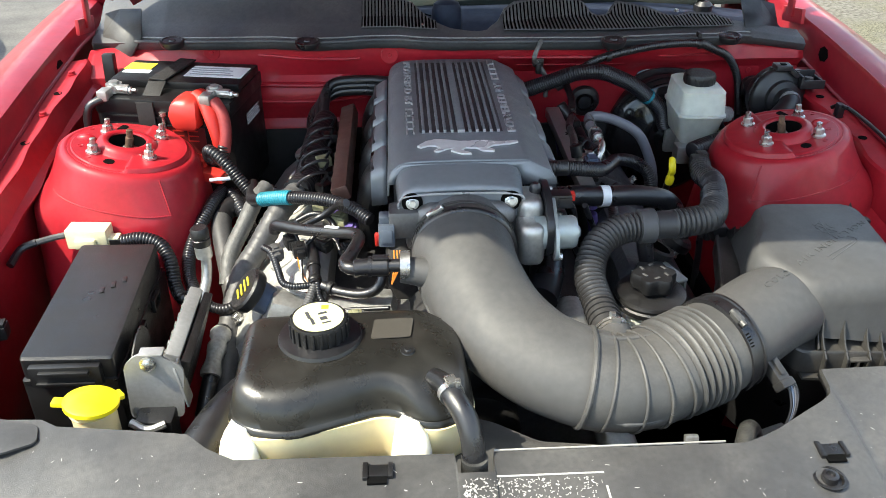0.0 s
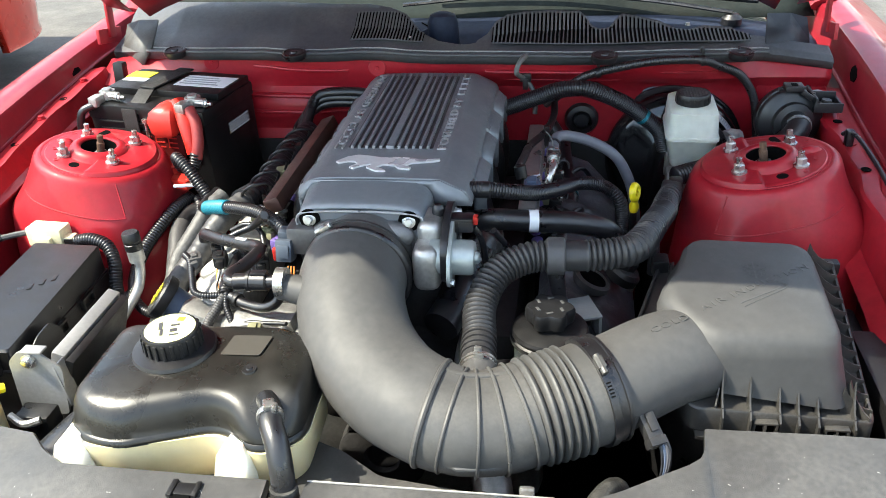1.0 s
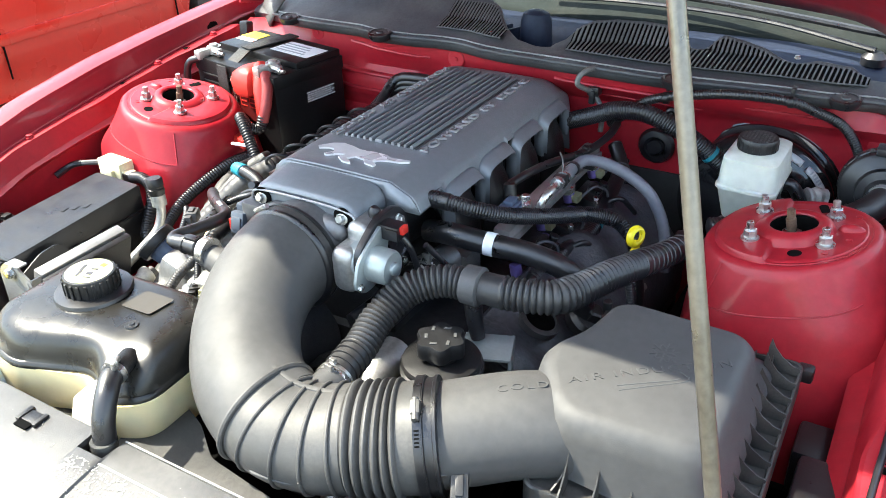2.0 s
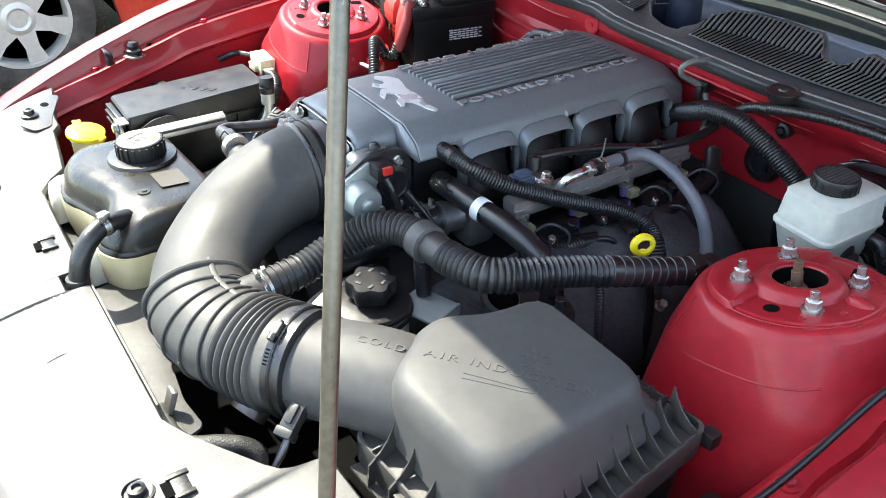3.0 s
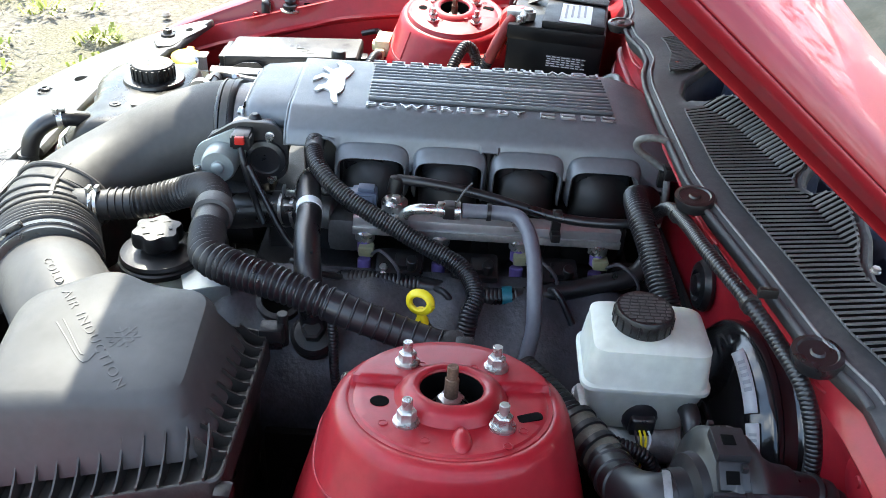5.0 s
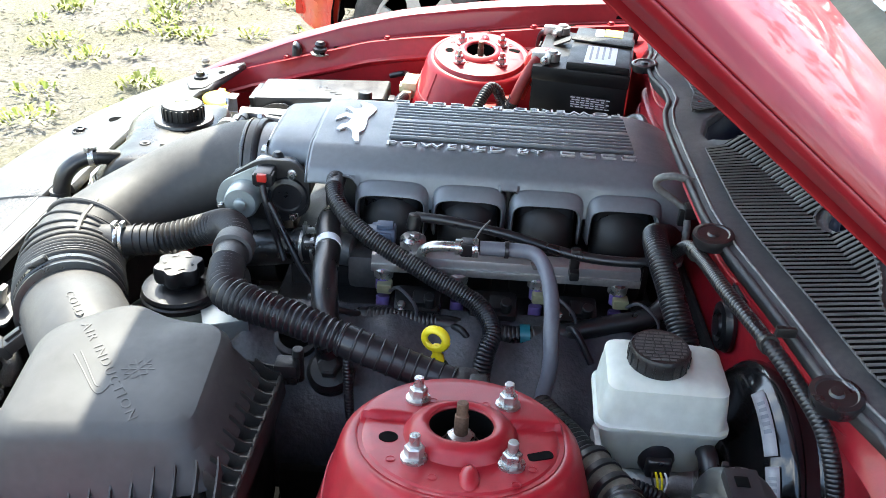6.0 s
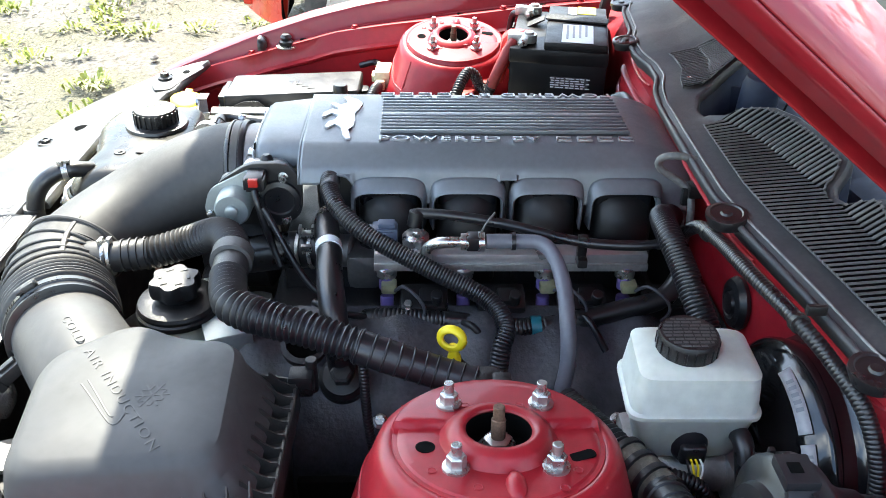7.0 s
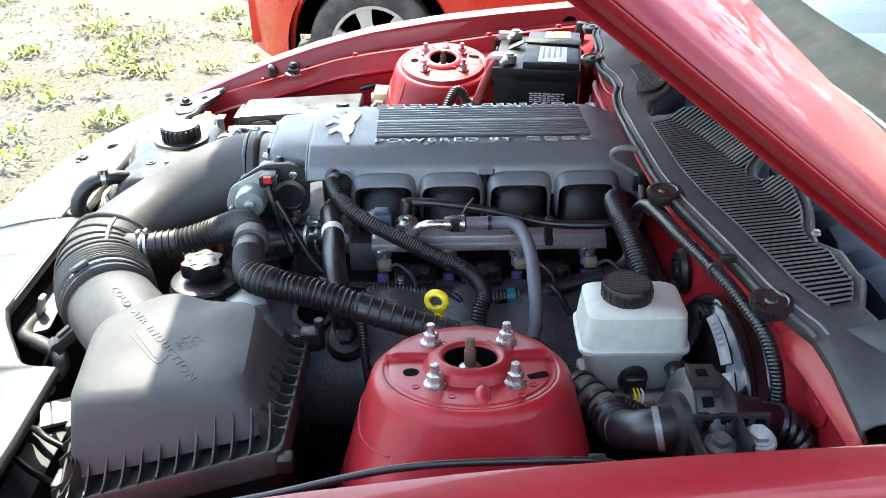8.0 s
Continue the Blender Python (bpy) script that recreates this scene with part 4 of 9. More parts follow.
def cover_shell():
    loops = []
    n = 164
    for k in range(n + 1):
        y = -0.213 + 0.488 * k / n
        d = back_drop(y)
        zb = min(side_bottom(y), 0.910) + d * 0.5
        half = [(0.1345, zb), (0.1335, zb + 0.003), (0.129, 0.911 + d), (0.127, 0.9165 + d), (0.122, 0.9205 + d), (0.098, 0.9325 + d), (0.092, 0.9350 + d), (0.085, 0.9358 + d), (0.04, 0.9366 + d)]
        left = [(0.104, 0.885 + d), (0.1035, 0.895 + d), (0.102, 0.907 + d), (0.100, 0.9165 + d), (0.096, 0.9235 + d), (0.089, 0.9295 + d), (0.081, 0.9335 + d), (0.070, 0.9355 + d), (0.04, 0.9366 + d)]
        loops.append([(CX - a, y, b) for a, b in left] + [(CX, y, 0.937 + d)] + [(CX + a, y, b) for a, b in reversed(half)])
    main = loft(loops, closed=False)
    loops = []
    for k in range(9):
        y = -0.277 + 0.0645 * k / 8
        d = -0.0065 * (1 - k / 8) - (0.004 if k == 0 else 0)
        w = 0.084 + 0.004 * k / 8
        half = [(w, 0.897), (w, 0.905 + d), (w - 0.002, 0.917 + d), (w - 0.008, 0.926 + d), (w - 0.022, 0.932 + d), (0.03, 0.9335 + d)]
        loops.append([(CX - 0.004 - a, y, b) for a, b in half] + [(CX - 0.004, y, 0.934 + d)] + [(CX - 0.004 + a, y, b) for a, b in reversed(half)])
    nose = loft(loops, closed=False)
    back = bmesh.new()
    d = back_drop(0.275)
    ring = [(-0.1345, 0.80), (-0.104, 0.885 + d), (-0.100, 0.9165 + d), (-0.081, 0.9335 + d), (0.092, 0.935 + d), (0.122, 0.9205 + d), (0.129, 0.911 + d), (0.1345, 0.80)]
    back.faces.new([back.verts.new((CX + a, 0.2755, b)) for a, b in ring])
    step = bmesh.new()
    ring = [(-0.104, 0.9035), (-0.102, 0.911), (-0.096, 0.9235), (-0.081, 0.9335), (0.092, 0.935), (0.122, 0.9205), (0.129, 0.911), (0.1345, 0.899)]
    low = [(0.084, 0.899), (0.084, 0.905), (0.070, 0.925), (-0.078, 0.925), (-0.092, 0.910), (-0.092, 0.9035)]
    step.faces.new([step.verts.new((CX + a, -0.2132, b)) for a, b in ring + low])
    return merge(main, nose, step, back)


part("shell", cover_shell(), COVER, cover, thick=0.003)
part("front_edge", sweep([(CX - 0.088, -0.277, 0.898), (CX - 0.088, -0.278, 0.905), (CX - 0.076, -0.2785, 0.9165), (CX, -0.2795, 0.920), (CX + 0.068, -0.2785, 0.9165), (CX + 0.080, -0.278, 0.905), (CX + 0.080, -0.277, 0.898)], 0.0016, 8, 0.006), RIB_GLINT, cover, "pale front edge")


def arch(side, c):
    """The flared hood over one runner: a broad bevelled band, bent down at both ends."""
    loops = []
    for off, w, top, low in ((0.1290, 0.0480, 0.9085, 0.845), (0.1345, 0.0475, 0.9060, 0.845), (0.1460, 0.0440, 0.8960, 0.842), (0.1472, 0.0432, 0.8935, 0.842), (0.1440, 0.0415, 0.8915, 0.842), (0.1300, 0.0415, 0.8915, 0.845)):
        row = [(c - w, low)]
        for k in range(17):
            a = math.pi * (1 - k / 16)
            q = math.copysign(abs(math.cos(a)) ** 0.45, math.cos(a))
            row.append((c + w * q, 0.868 + (top - 0.868) * math.sin(a) ** 0.45))
        row.append((c + w, low))
        loops.append([(CX + side * (off if side > 0 else 0.55 * off + 0.034 + 0.75 * (off - 0.129)), y, z - (0 if side > 0 else 0.006)) for y, z in row])
    return loft(loops, closed=False)


for side in (-1, 1):
    for c in PORTS:
        part("runner_hood", arch(side, c), COVER, cover, thick=0.0015)

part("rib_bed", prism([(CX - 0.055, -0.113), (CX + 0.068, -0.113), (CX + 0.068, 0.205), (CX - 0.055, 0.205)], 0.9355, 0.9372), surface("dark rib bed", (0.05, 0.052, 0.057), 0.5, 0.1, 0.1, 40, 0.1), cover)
RIBS = [(-0.049 + 0.0105 * k, 0.0042) for k in range(5)] + [(0.0065, 0.011)] + [(0.0195 + 0.0105 * k, 0.0042) for k in range(5)]
for x, w in RIBS:
    bm = box(CX + x, 0.046, 0.9385, w * 1.0, 0.322, 0.005, 0.0012)
    for v in bm.verts:
        v.co.z += back_drop(v.co.y) + 0.0006
    part("rib", bm, COVER, cover)
    part("rib_tip", box(CX + x, -0.1155, 0.9388, w * 0.95, 0.0012, 0.0045, 0.0004), RIB_GLINT, cover)


def cover_words(x, y, rz):
    m = pose(x, y, 0.9372, 0, 0, rz)
    g = part("lettering", lettering("POWERED BY", 0.0125, 0.003, m @ pose(0, 0, 0.0008), 1.15, width=0.208), RIB_GLINT, cover, "raised pale lettering", smooth=0)
    for k in range(4):
        part("lettering_bar", turned(merge(box(0.228 + 0.0265 * k + 0.0095, 0.0012, 0.001, 0.019, 0.0024, 0.003, 0.0006), box(0.228 + 0.0265 * k + 0.0095, 0.0112, 0.001, 0.019, 0.0024, 0.003, 0.0006),
                                           box(0.228 + 0.0265 * k + 0.0012, 0.006, 0.001, 0.0024, 0.0120, 0.003, 0.0006)), m), RIB_GLINT, cover)


cover_words(CX + 0.0875, -0.119, 90)
cover_words(CX - 0.0745, 0.207, -90)


def emblem():
    """A plain running shape in bright metal."""
    body = [(-0.072, -0.004), (-0.067, -0.009), (-0.055, -0.003), (-0.046, -0.004), (-0.040, -0.012), (-0.050, -0.022), (-0.044, -0.026), (-0.030, -0.015), (-0.020, -0.014), (-0.026, -0.023), (-0.012, -0.034), (0.002, -0.035), (-0.002, -0.030), (-0.012, -0.023), (-0.004, -0.014),
            (0.012, -0.017), (0.018, -0.026), (0.034, -0.030), (0.036, -0.025), (0.026, -0.018), (0.034, -0.010), (0.048, -0.007), (0.060, -0.006), (0.073, -0.001), (0.072, 0.004), (0.056, 0.0025), (0.044, 0.001), (0.034, 0.007), (0.012, 0.009), (-0.010, 0.008), (-0.026, 0.014), (-0.044, 0.018), (-0.058, 0.012)]
    bm = prism(body, 0.9368, 0.9395)
    return turned(bm, pose(CX + 0.012, -0.160, 0, 0, 0, 2))


part("emblem", emblem(), CHROME, cover, "bright metal running emblem")

# ---- intake plenum and runners under the cover ----
RUNNER = surface("smooth black runner plastic", (0.007, 0.008, 0.011), 0.30, 0, 0.2, 40, 0.1, 900, spec=0.5)
intake = thing("intake_manifold", (CX, 0, 0.76), "black plastic intake manifold with eight runners", "manifold")
part("plenum", box(CX, 0.03, 0.865, 0.19, 0.46, 0.09, 0.02), PLASTIC, intake)
for s in (-1, 1):
    for c in PORTS:
        part("runner", sweep([(CX + s * 0.06, c, 0.885), (CX + s * 0.105, c, 0.878), (CX + s * 0.128, c, 0.850), (CX + s * 0.135, c, 0.81), (CX + s * 0.13, c, 0.76)], 0.0385, 16, 0.01, squash=0.5), PLASTIC, intake, "glossy black runner")
        part("runner_cheek", box(CX + s * 0.119, c, 0.862, 0.022, 0.074, 0.060, 0.014, segments=3), RUNNER, intake)
for y in (0.0445,):
    part("vacuum_post", rod((CX + 0.128, y, 0.80), (CX + 0.118, y, 0.905), 0.007), PLASTIC, intake)

# ---- engine block and heads ----
engine = thing("engine_block", (0, 0, 0.32), "dirty grey engine block, heads and front cover", "engine")
part("block", box(CX, 0.0, 0.52, 0.40, 0.54, 0.42, 0.04), CAST_DARK, engine)
part("valley", box(CX, 0.0, 0.745, 0.22, 0.50, 0.10, 0.02), CAST_DARK, engine)


# pale aluminium for the far valve cover, its sunlit look partly in the colour
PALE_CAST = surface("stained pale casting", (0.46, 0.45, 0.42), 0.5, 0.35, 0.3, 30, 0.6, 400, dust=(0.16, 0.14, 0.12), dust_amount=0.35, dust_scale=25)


def valve_cover(s):
    loops = []
    for k in range(49):
        y = -0.285 + 0.515 * k / 48
        e = 0.018 * max(0, 1 - min(k, 48 - k) / 4) ** 2
        wob = 0.011 * math.sin(y * 67 + 0.9) if s > 0 else 0.006 * math.sin(y * 60)
        pts = [(0.205, 0.70), (0.208, 0.775 - e), (0.222, 0.790 - e), (0.250, 0.788 - e + wob * 0.5), (0.278, 0.772 - e + wob), (0.318, 0.738 - e), (0.345, 0.70 - e), (0.352, 0.66), (0.350, 0.60), (0.25, 0.58)]
        loops.append([(s * a, y, b) for a, b in pts])
    return loft(loops)


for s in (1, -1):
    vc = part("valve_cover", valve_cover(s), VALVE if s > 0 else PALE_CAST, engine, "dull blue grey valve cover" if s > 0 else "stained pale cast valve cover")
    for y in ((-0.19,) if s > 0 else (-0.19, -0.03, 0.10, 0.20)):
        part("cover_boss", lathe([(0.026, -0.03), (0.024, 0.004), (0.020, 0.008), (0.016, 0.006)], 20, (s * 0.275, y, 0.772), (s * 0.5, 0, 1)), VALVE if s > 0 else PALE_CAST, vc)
    for y in (-0.255, -0.11, 0.03, 0.16):
        part("cover_bolt", hexnut((s * 0.338, y, 0.712), 0.007, 0.012, (s * 0.8, 0, 1)), STEEL, vc)
part("plug_hole", lathe([(0.027, 0), (0.027, 0.010), (0.021, 0.012), (0.020, -0.002)], 28, (0.278, -0.197, 0.772), (0.45, 0, 1)), CAST_DARK, engine)
part("plug_hole", lathe([(0.020, 0.0095), (0.0, 0.0095)], 24, (0.278, -0.197, 0.772), (0.45, 0, 1)), SHADE_BLACK, engine)
vcap = thing("valve_cover_cap", (0.315, -0.155, 0.75), "round black cap with a hexagon on the valve cover", "cap")
part("flange", lathe([(0.027, -0.012), (0.027, 0.0), (0.022, 0.006), (0.017, 0.007)], 28, (0.327, -0.150, 0.767), (0.6, 0, 1)), PLASTIC, vcap)
part("head", lathe([(0.013, 0.005), (0.013, 0.020), (0.010, 0.022), (0, 0.022)], 6, (0.327, -0.150, 0.767), (0.6, 0, 1)), PLASTIC, vcap, smooth=20)

# front timing cover, lit on the far side
front_cover = part("front_cover", merge(box(-0.235, -0.29, 0.665, 0.17, 0.05, 0.19, 0.02, ry=20), box(-0.16, -0.30, 0.70, 0.12, 0.06, 0.15, 0.03, ry=-8), box(-0.09, -0.305, 0.64, 0.10, 0.06, 0.24, 0.02), box(0.12, -0.30, 0.58, 0.2, 0.05, 0.2, 0.02)), ALUMINIUM, engine, "stained cast aluminium front cover")
for x, z in ((-0.29, 0.72), (-0.21, 0.745), (-0.13, 0.75), (-0.25, 0.65), (-0.10, 0.72)):
    part("boss", lathe([(0.011, 0), (0.010, 0.014), (0.007, 0.015), (0.007, 0.022), (0, 0.022)], 14, (x, -0.315, z), (0, -1, 0.6)), ALUMINIUM, front_cover)
for x, y, z, rx, rz in ((-0.20, -0.325, 0.735, 30, 12), (-0.15, -0.33, 0.715, 40, -15), (-0.25, -0.32, 0.705, 50, 30)):
    part("casting_rib", box(x, y, z, 0.07, 0.012, 0.03, 0.004, rx=rx, rz=rz), ALUMINIUM, front_cover)
part("pulley", lathe([(0.0, 0.0), (0.018, 0.0), (0.020, 0.006), (0.035, 0.008), (0.040, 0.004), (0.042, -0.02), (0.040, -0.03)], 32, (0.06, -0.36, 0.70), (0, -1, 0.1)), CAST_DARK, engine, "grooved pulley")
part("pulley", lathe([(0.0, 0.0), (0.022, 0.0), (0.026, 0.006), (0.055, 0.008), (0.062, 0.004), (0.062, -0.03)], 36, (0.0, -0.36, 0.58), (0, -1, 0)), CAST_DARK, engine)
part("alternator", lathe([(0.0, 0.05), (0.03, 0.05), (0.062, 0.04), (0.066, 0.0), (0.066, -0.05), (0.05, -0.06)], 30, (-0.04, -0.335, 0.72), (0, -1, 0)), CAST_DARK, engine, "dirty finned alternator")
part("coolant_outlet", sweep([(0.13, -0.30, 0.745), (0.13, -0.36, 0.735), (0.15, -0.43, 0.70), (0.17, -0.50, 0.65)], 0.024, 16, 0.012), ALUMINIUM, engine, "pale coolant pipe")

oil = thing("oil_filler_cap", (-0.31, -0.27, 0.74), "round black oil filler cap with a yellow label", "cap")
ax = Vector((-0.74, -0.16, 0.65)).normalized()
base = Vector((-0.316, -0.285, 0.783)) - ax * 0.036
part("neck", lathe([(0.021, -0.07), (0.021, 0.0), (0.0235, 0.028)], 28, base, ax), BLUE_GREY, oil)
part("cap", lathe([(0.030, 0.024), (0.032, 0.028), (0.032, 0.038), (0.029, 0.041), (0, 0.0415)], 36, base, ax), PLASTIC, oil)
part("label", merge(*[turned(box(0.0, -0.012 + 0.008 * k, 0, 0.030 - 0.006 * abs(k - 1.5), 0.003, 0.001, 0), Matrix.Translation(base + ax * 0.0422) @ toward(ax)) for k in range(4)]), PRINT_YELLOW, oil, "worn yellow print", smooth=0)

# ---- throttle body ----
throttle = thing("throttle_body", (0.02, -0.285, 0.85), "cast aluminium throttle body with its motor", "throttle body")
# cast aluminium toned down, so the shade it sits in is part of the colour
SHADED_CAST = surface("shaded cast aluminium", (0.20, 0.20, 0.205), 0.45, 0.7, 0.2, 60, 0.4, 700, dust=(0.2, 0.18, 0.16), dust_amount=0.2)
part("front_plate", prism(rounded([(-0.100, 0.872), (-0.105, 0.905), (-0.090, 0.920), (0.048, 0.920), (0.063, 0.905), (0.060, 0.872)], 0.010), 0.268, 0.2765, 0.001, Matrix(((1, 0, 0, 0), (0, 0, -1, 0), (0, 1, 0, 0), (0, 0, 0, 1)))), COVER, throttle, "charcoal front plate under the cover")
part("housing", merge(box(CX + 0.0, -0.262, 0.862, 0.16, 0.030, 0.060, 0.010), box(CX - 0.077, -0.272, 0.878, 0.050, 0.036, 0.040, 0.006), lathe([(0.062, -0.03), (0.066, 0.0), (0.064, 0.02)], 44, (CX - 0.001, -0.285, 0.852), (0, -1, -0.08))), SHADED_CAST, throttle)
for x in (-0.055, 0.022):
    part("hump", dome_lump(x, -0.281, 0.888, 0.030, 0.016, 0.020), SHADED_CAST, throttle, "cast hump beside the flange bolt")
part("gear_case", merge(box(0.072, -0.262, 0.870, 0.034, 0.060, 0.080, 0.016, segments=4), box(0.070, -0.296, 0.858, 0.036, 0.055, 0.062, 0.018, segments=4)), ALUMINIUM, throttle, "cast aluminium gear case")
part("gear_cover", prism(rounded([(-0.322, 0.846), (-0.300, 0.832), (-0.245, 0.828), (-0.216, 0.844), (-0.213, 0.895), (-0.232, 0.918), (-0.278, 0.918), (-0.322, 0.890)], 0.014), 0.089, 0.0985, 0.0015, Matrix(((0, 0, 1, 0), (1, 0, 0, 0), (0, 1, 0, 0), (0, 0, 0, 1)))), CONDUIT, throttle, "black gear cover")
part("gear_knob", lathe([(0.008, 0), (0.0085, 0.006), (0.007, 0.011), (0.004, 0.014), (0, 0.014)], 18, (0.080, -0.258, 0.908)), CONDUIT, throttle, "black knob")
part("gear_boss", lathe([(0.027, 0.0), (0.026, 0.004), (0.020, 0.006), (0.018, 0.004), (0, 0.004)], 30, (0.0985, -0.243, 0.868), (1, 0, 0)), CONDUIT, throttle)
part("motor", lathe([(0.0225, -0.03), (0.0228, 0.010), (0.0225, 0.022), (0.0200, 0.0265), (0.0085, 0.0270), (0.0080, 0.031), (0.005, 0.033), (0, 0.033)], 32, (0.104, -0.298, 0.868), (1, 0, 0)), MOTOR, throttle, "pale plated motor housing")
ear = rounded([(-0.340, 0.852), (-0.322, 0.836), (-0.290, 0.838), (-0.268, 0.872), (-0.262, 0.900), (-0.276, 0.912), (-0.300, 0.900), (-0.330, 0.884)], 0.012)
part("motor_flange", prism(ear, 0.0985, 0.1035, 0.001, Matrix(((0, 0, 1, 0), (1, 0, 0, 0), (0, 1, 0, 0), (0, 0, 0, 1)))), MOTOR, throttle, "pale motor flange")
for y, z in ((-0.272, 0.901), (-0.331, 0.850)):
    part("flange_screw", hexnut((0.1035, y, z), 0.0045, 0.005, (1, 0, 0)), STEEL, throttle)
for y, z in ((-0.236, 0.840), (-0.236, 0.900), (-0.262, 0.834)):
    part("bolt", hexnut((0.0985, y, z), 0.0052, 0.009, (1, 0, 0)), STEEL, throttle)
con = part("connector", merge(box(0.112, -0.268, 0.902, 0.030, 0.022, 0.020, 0.003), box(0.118, -0.279, 0.902, 0.018, 0.004, 0.014, 0.001), box(0.118, -0.257, 0.902, 0.018, 0.004, 0.014, 0.001)), CONDUIT, throttle, "black connector")
part("lock_tab", box(0.1290, -0.268, 0.9065, 0.006, 0.012, 0.010, 0.001), RED_CAP, con, "red lock tab")
part("cable", sweep([(0.126, -0.268, 0.895), (0.134, -0.264, 0.880), (0.138, -0.258, 0.855), (0.140, -0.250, 0.825), (0.150, -0.240, 0.80)], 0.0042, 10, 0.005), CONDUIT, con, "thin black lead")
for x in (-0.086, 0.045):
    b = part("cover_bolt", merge(hexnut((x, -0.279, 0.907), 0.0058, 0.009, (0, -1, 0.25), 1.5)), STEEL, throttle, "bright flange bolt")
    part("bolt_seat", lathe([(0.014, 0), (0.014, 0.002), (0.010, 0.003)], 24, (x, -0.277, 0.907), (0, -1, 0)), SHADE_BLACK, throttle)

# ---- fuel rails, injectors, coils ----
LEAD = surface("dark grey lead", (0.06, 0.06, 0.07), 0.45, 0, 0.2, 60, 0.1)
for s in (1, -1):
    fr = thing("fuel_rail", (s * 0.185, 0.04, 0.83), "grey metal fuel rail with four injectors" if s > 0 else "brown plated fuel rail", "fuel rail")
    if s > 0:
        part("rail", box(0.186, 0.045, 0.838, 0.026, 0.33, 0.020, 0.004), surface("brushed rail metal", (0.46, 0.44, 0.44), 0.36, 0.7, 0.12, 40, 0.2, 500), fr)
        part("rail_edge", box(0.2005, 0.045, 0.831, 0.004, 0.33, 0.010, 0.001), ALUMINIUM, fr)
    else:
        part("rail", box(-0.190, 0.030, 0.852, 0.026, 0.34, 0.024, 0.004, ry=-20), BROWN_RAIL, fr)
    for k, c in enumerate((-0.105, -0.012, 0.086, 0.185)):
        x = s * 0.194
        inj = part("injector", merge(rod((x, c, 0.828), (x + s * 0.006, c, 0.800), 0.0095), rod((x + s * 0.006, c, 0.790), (x + s * 0.012, c, 0.760), 0.0085)), PURPLE, fr, "purple injector")
        part("rail_cup", lathe([(0.012, 0), (0.0125, 0.012), (0.010, 0.014)], 16, (x, c, 0.815)), STEEL, inj)
        part("plug", box(x + s * 0.013, c + 0.003, 0.808, 0.017, 0.019, 0.013, 0.003), OLIVE, inj, "olive connector")
        part("lead", sweep([(x + s * 0.02, c + 0.010, 0.806), (x + s * 0.036, c + 0.022, 0.822), (x + s * 0.048, c + 0.040, 0.812), (x + s * 0.050, c + 0.046, 0.796), (x + s * 0.044, c + 0.040, 0.778)], 0.0021, 8, 0.004), LEAD, inj)
        coil = part("ignition_coil", merge(box(s * 0.214, c + 0.045, 0.790, 0.040, 0.058, 0.026, 0.006, ry=s * 18), box(s * 0.222, c + 0.052, 0.803, 0.022, 0.026, 0.012, 0.004, ry=s * 18), rod((s * 0.226, c + 0.060, 0.795), (s * 0.232, c + 0.060, 0.814), 0.007)), PLASTIC, fr, "black ignition coil")
        part("coil_bolt", hexnut((s * 0.230, c + 0.026, 0.795), 0.005, 0.008, (s * 0.4, 0, 1)), STEEL, coil)
sensor = thing("rail_sensor", (0.19, -0.085, 0.86), "blue grey pressure sensor plug on the fuel rail", "sensor")
part("base", merge(lathe([(0.016, -0.022), (0.016, 0.004), (0.012, 0.008)], 20, (0.19, -0.070, 0.865)), box(0.195, -0.070, 0.856, 0.034, 0.03, 0.006, 0.002)), STEEL, sensor)
part("bolt", hexnut((0.197, -0.068, 0.868), 0.0065, 0.012), STEEL, sensor)
part("plug", merge(box(0.192, -0.106, 0.873, 0.022, 0.030, 0.022, 0.003), box(0.192, -0.120, 0.874, 0.016, 0.012, 0.016, 0.002), box(0.192, -0.104, 0.886, 0.014, 0.020, 0.006, 0.002), box(0.204, -0.106, 0.874, 0.003, 0.020, 0.014, 0.001)), BLUE_GREY, sensor, "blue grey plug")
part("cap", merge(lathe([(0.009, 0), (0.009, 0.018), (0.006, 0.02)], 16, (0.176, -0.072, 0.874), (-0.2, 0.2, 1))), PLASTIC, sensor)

dip = thing("dipstick", (0.345, -0.03, 0.79), "yellow ring handle of the oil dipstick", "dipstick")
ring = []
for k in range(25):
    a = 2 * math.pi * k / 24
    ring.append((0.345 + 0.0045 * math.cos(a) - 0.002 * math.sin(a), -0.032 + 0.0118 * math.cos(a) + 0.001 * math.sin(a), 0.8345 + 0.0108 * math.sin(a)))
part("ring", sweep(ring, 0.0038, 10, 0.003, squash=1.4), YELLOW, dip)
part("neck", merge(lathe([(0.0060, 0), (0.0072, 0.004), (0.0072, 0.012), (0.0052, 0.016), (0.0050, 0.026)], 16, (0.345, -0.027, 0.800), (0, -0.15, 1))), YELLOW, dip)
part("tube", sweep([(0.345, -0.025, 0.804), (0.346, -0.012, 0.78), (0.35, 0.0, 0.70), (0.34, 0.01, 0.55)], 0.006, 10, 0.012), PLASTIC, dip, "black guide tube")

# ---- intake duct ----
duct = thing("intake_duct", (0.1, -0.5, 0.70), "big matt grey plastic intake duct, dusty", "duct")
DUCT = [(-0.019, -0.296, 0.852), (-0.021, -0.337, 0.849), (-0.010, -0.389, 0.838), (0.014, -0.440, 0.821), (0.055, -0.485, 0.806), (0.105, -0.512, 0.797), (0.128, -0.516, 0.793)]
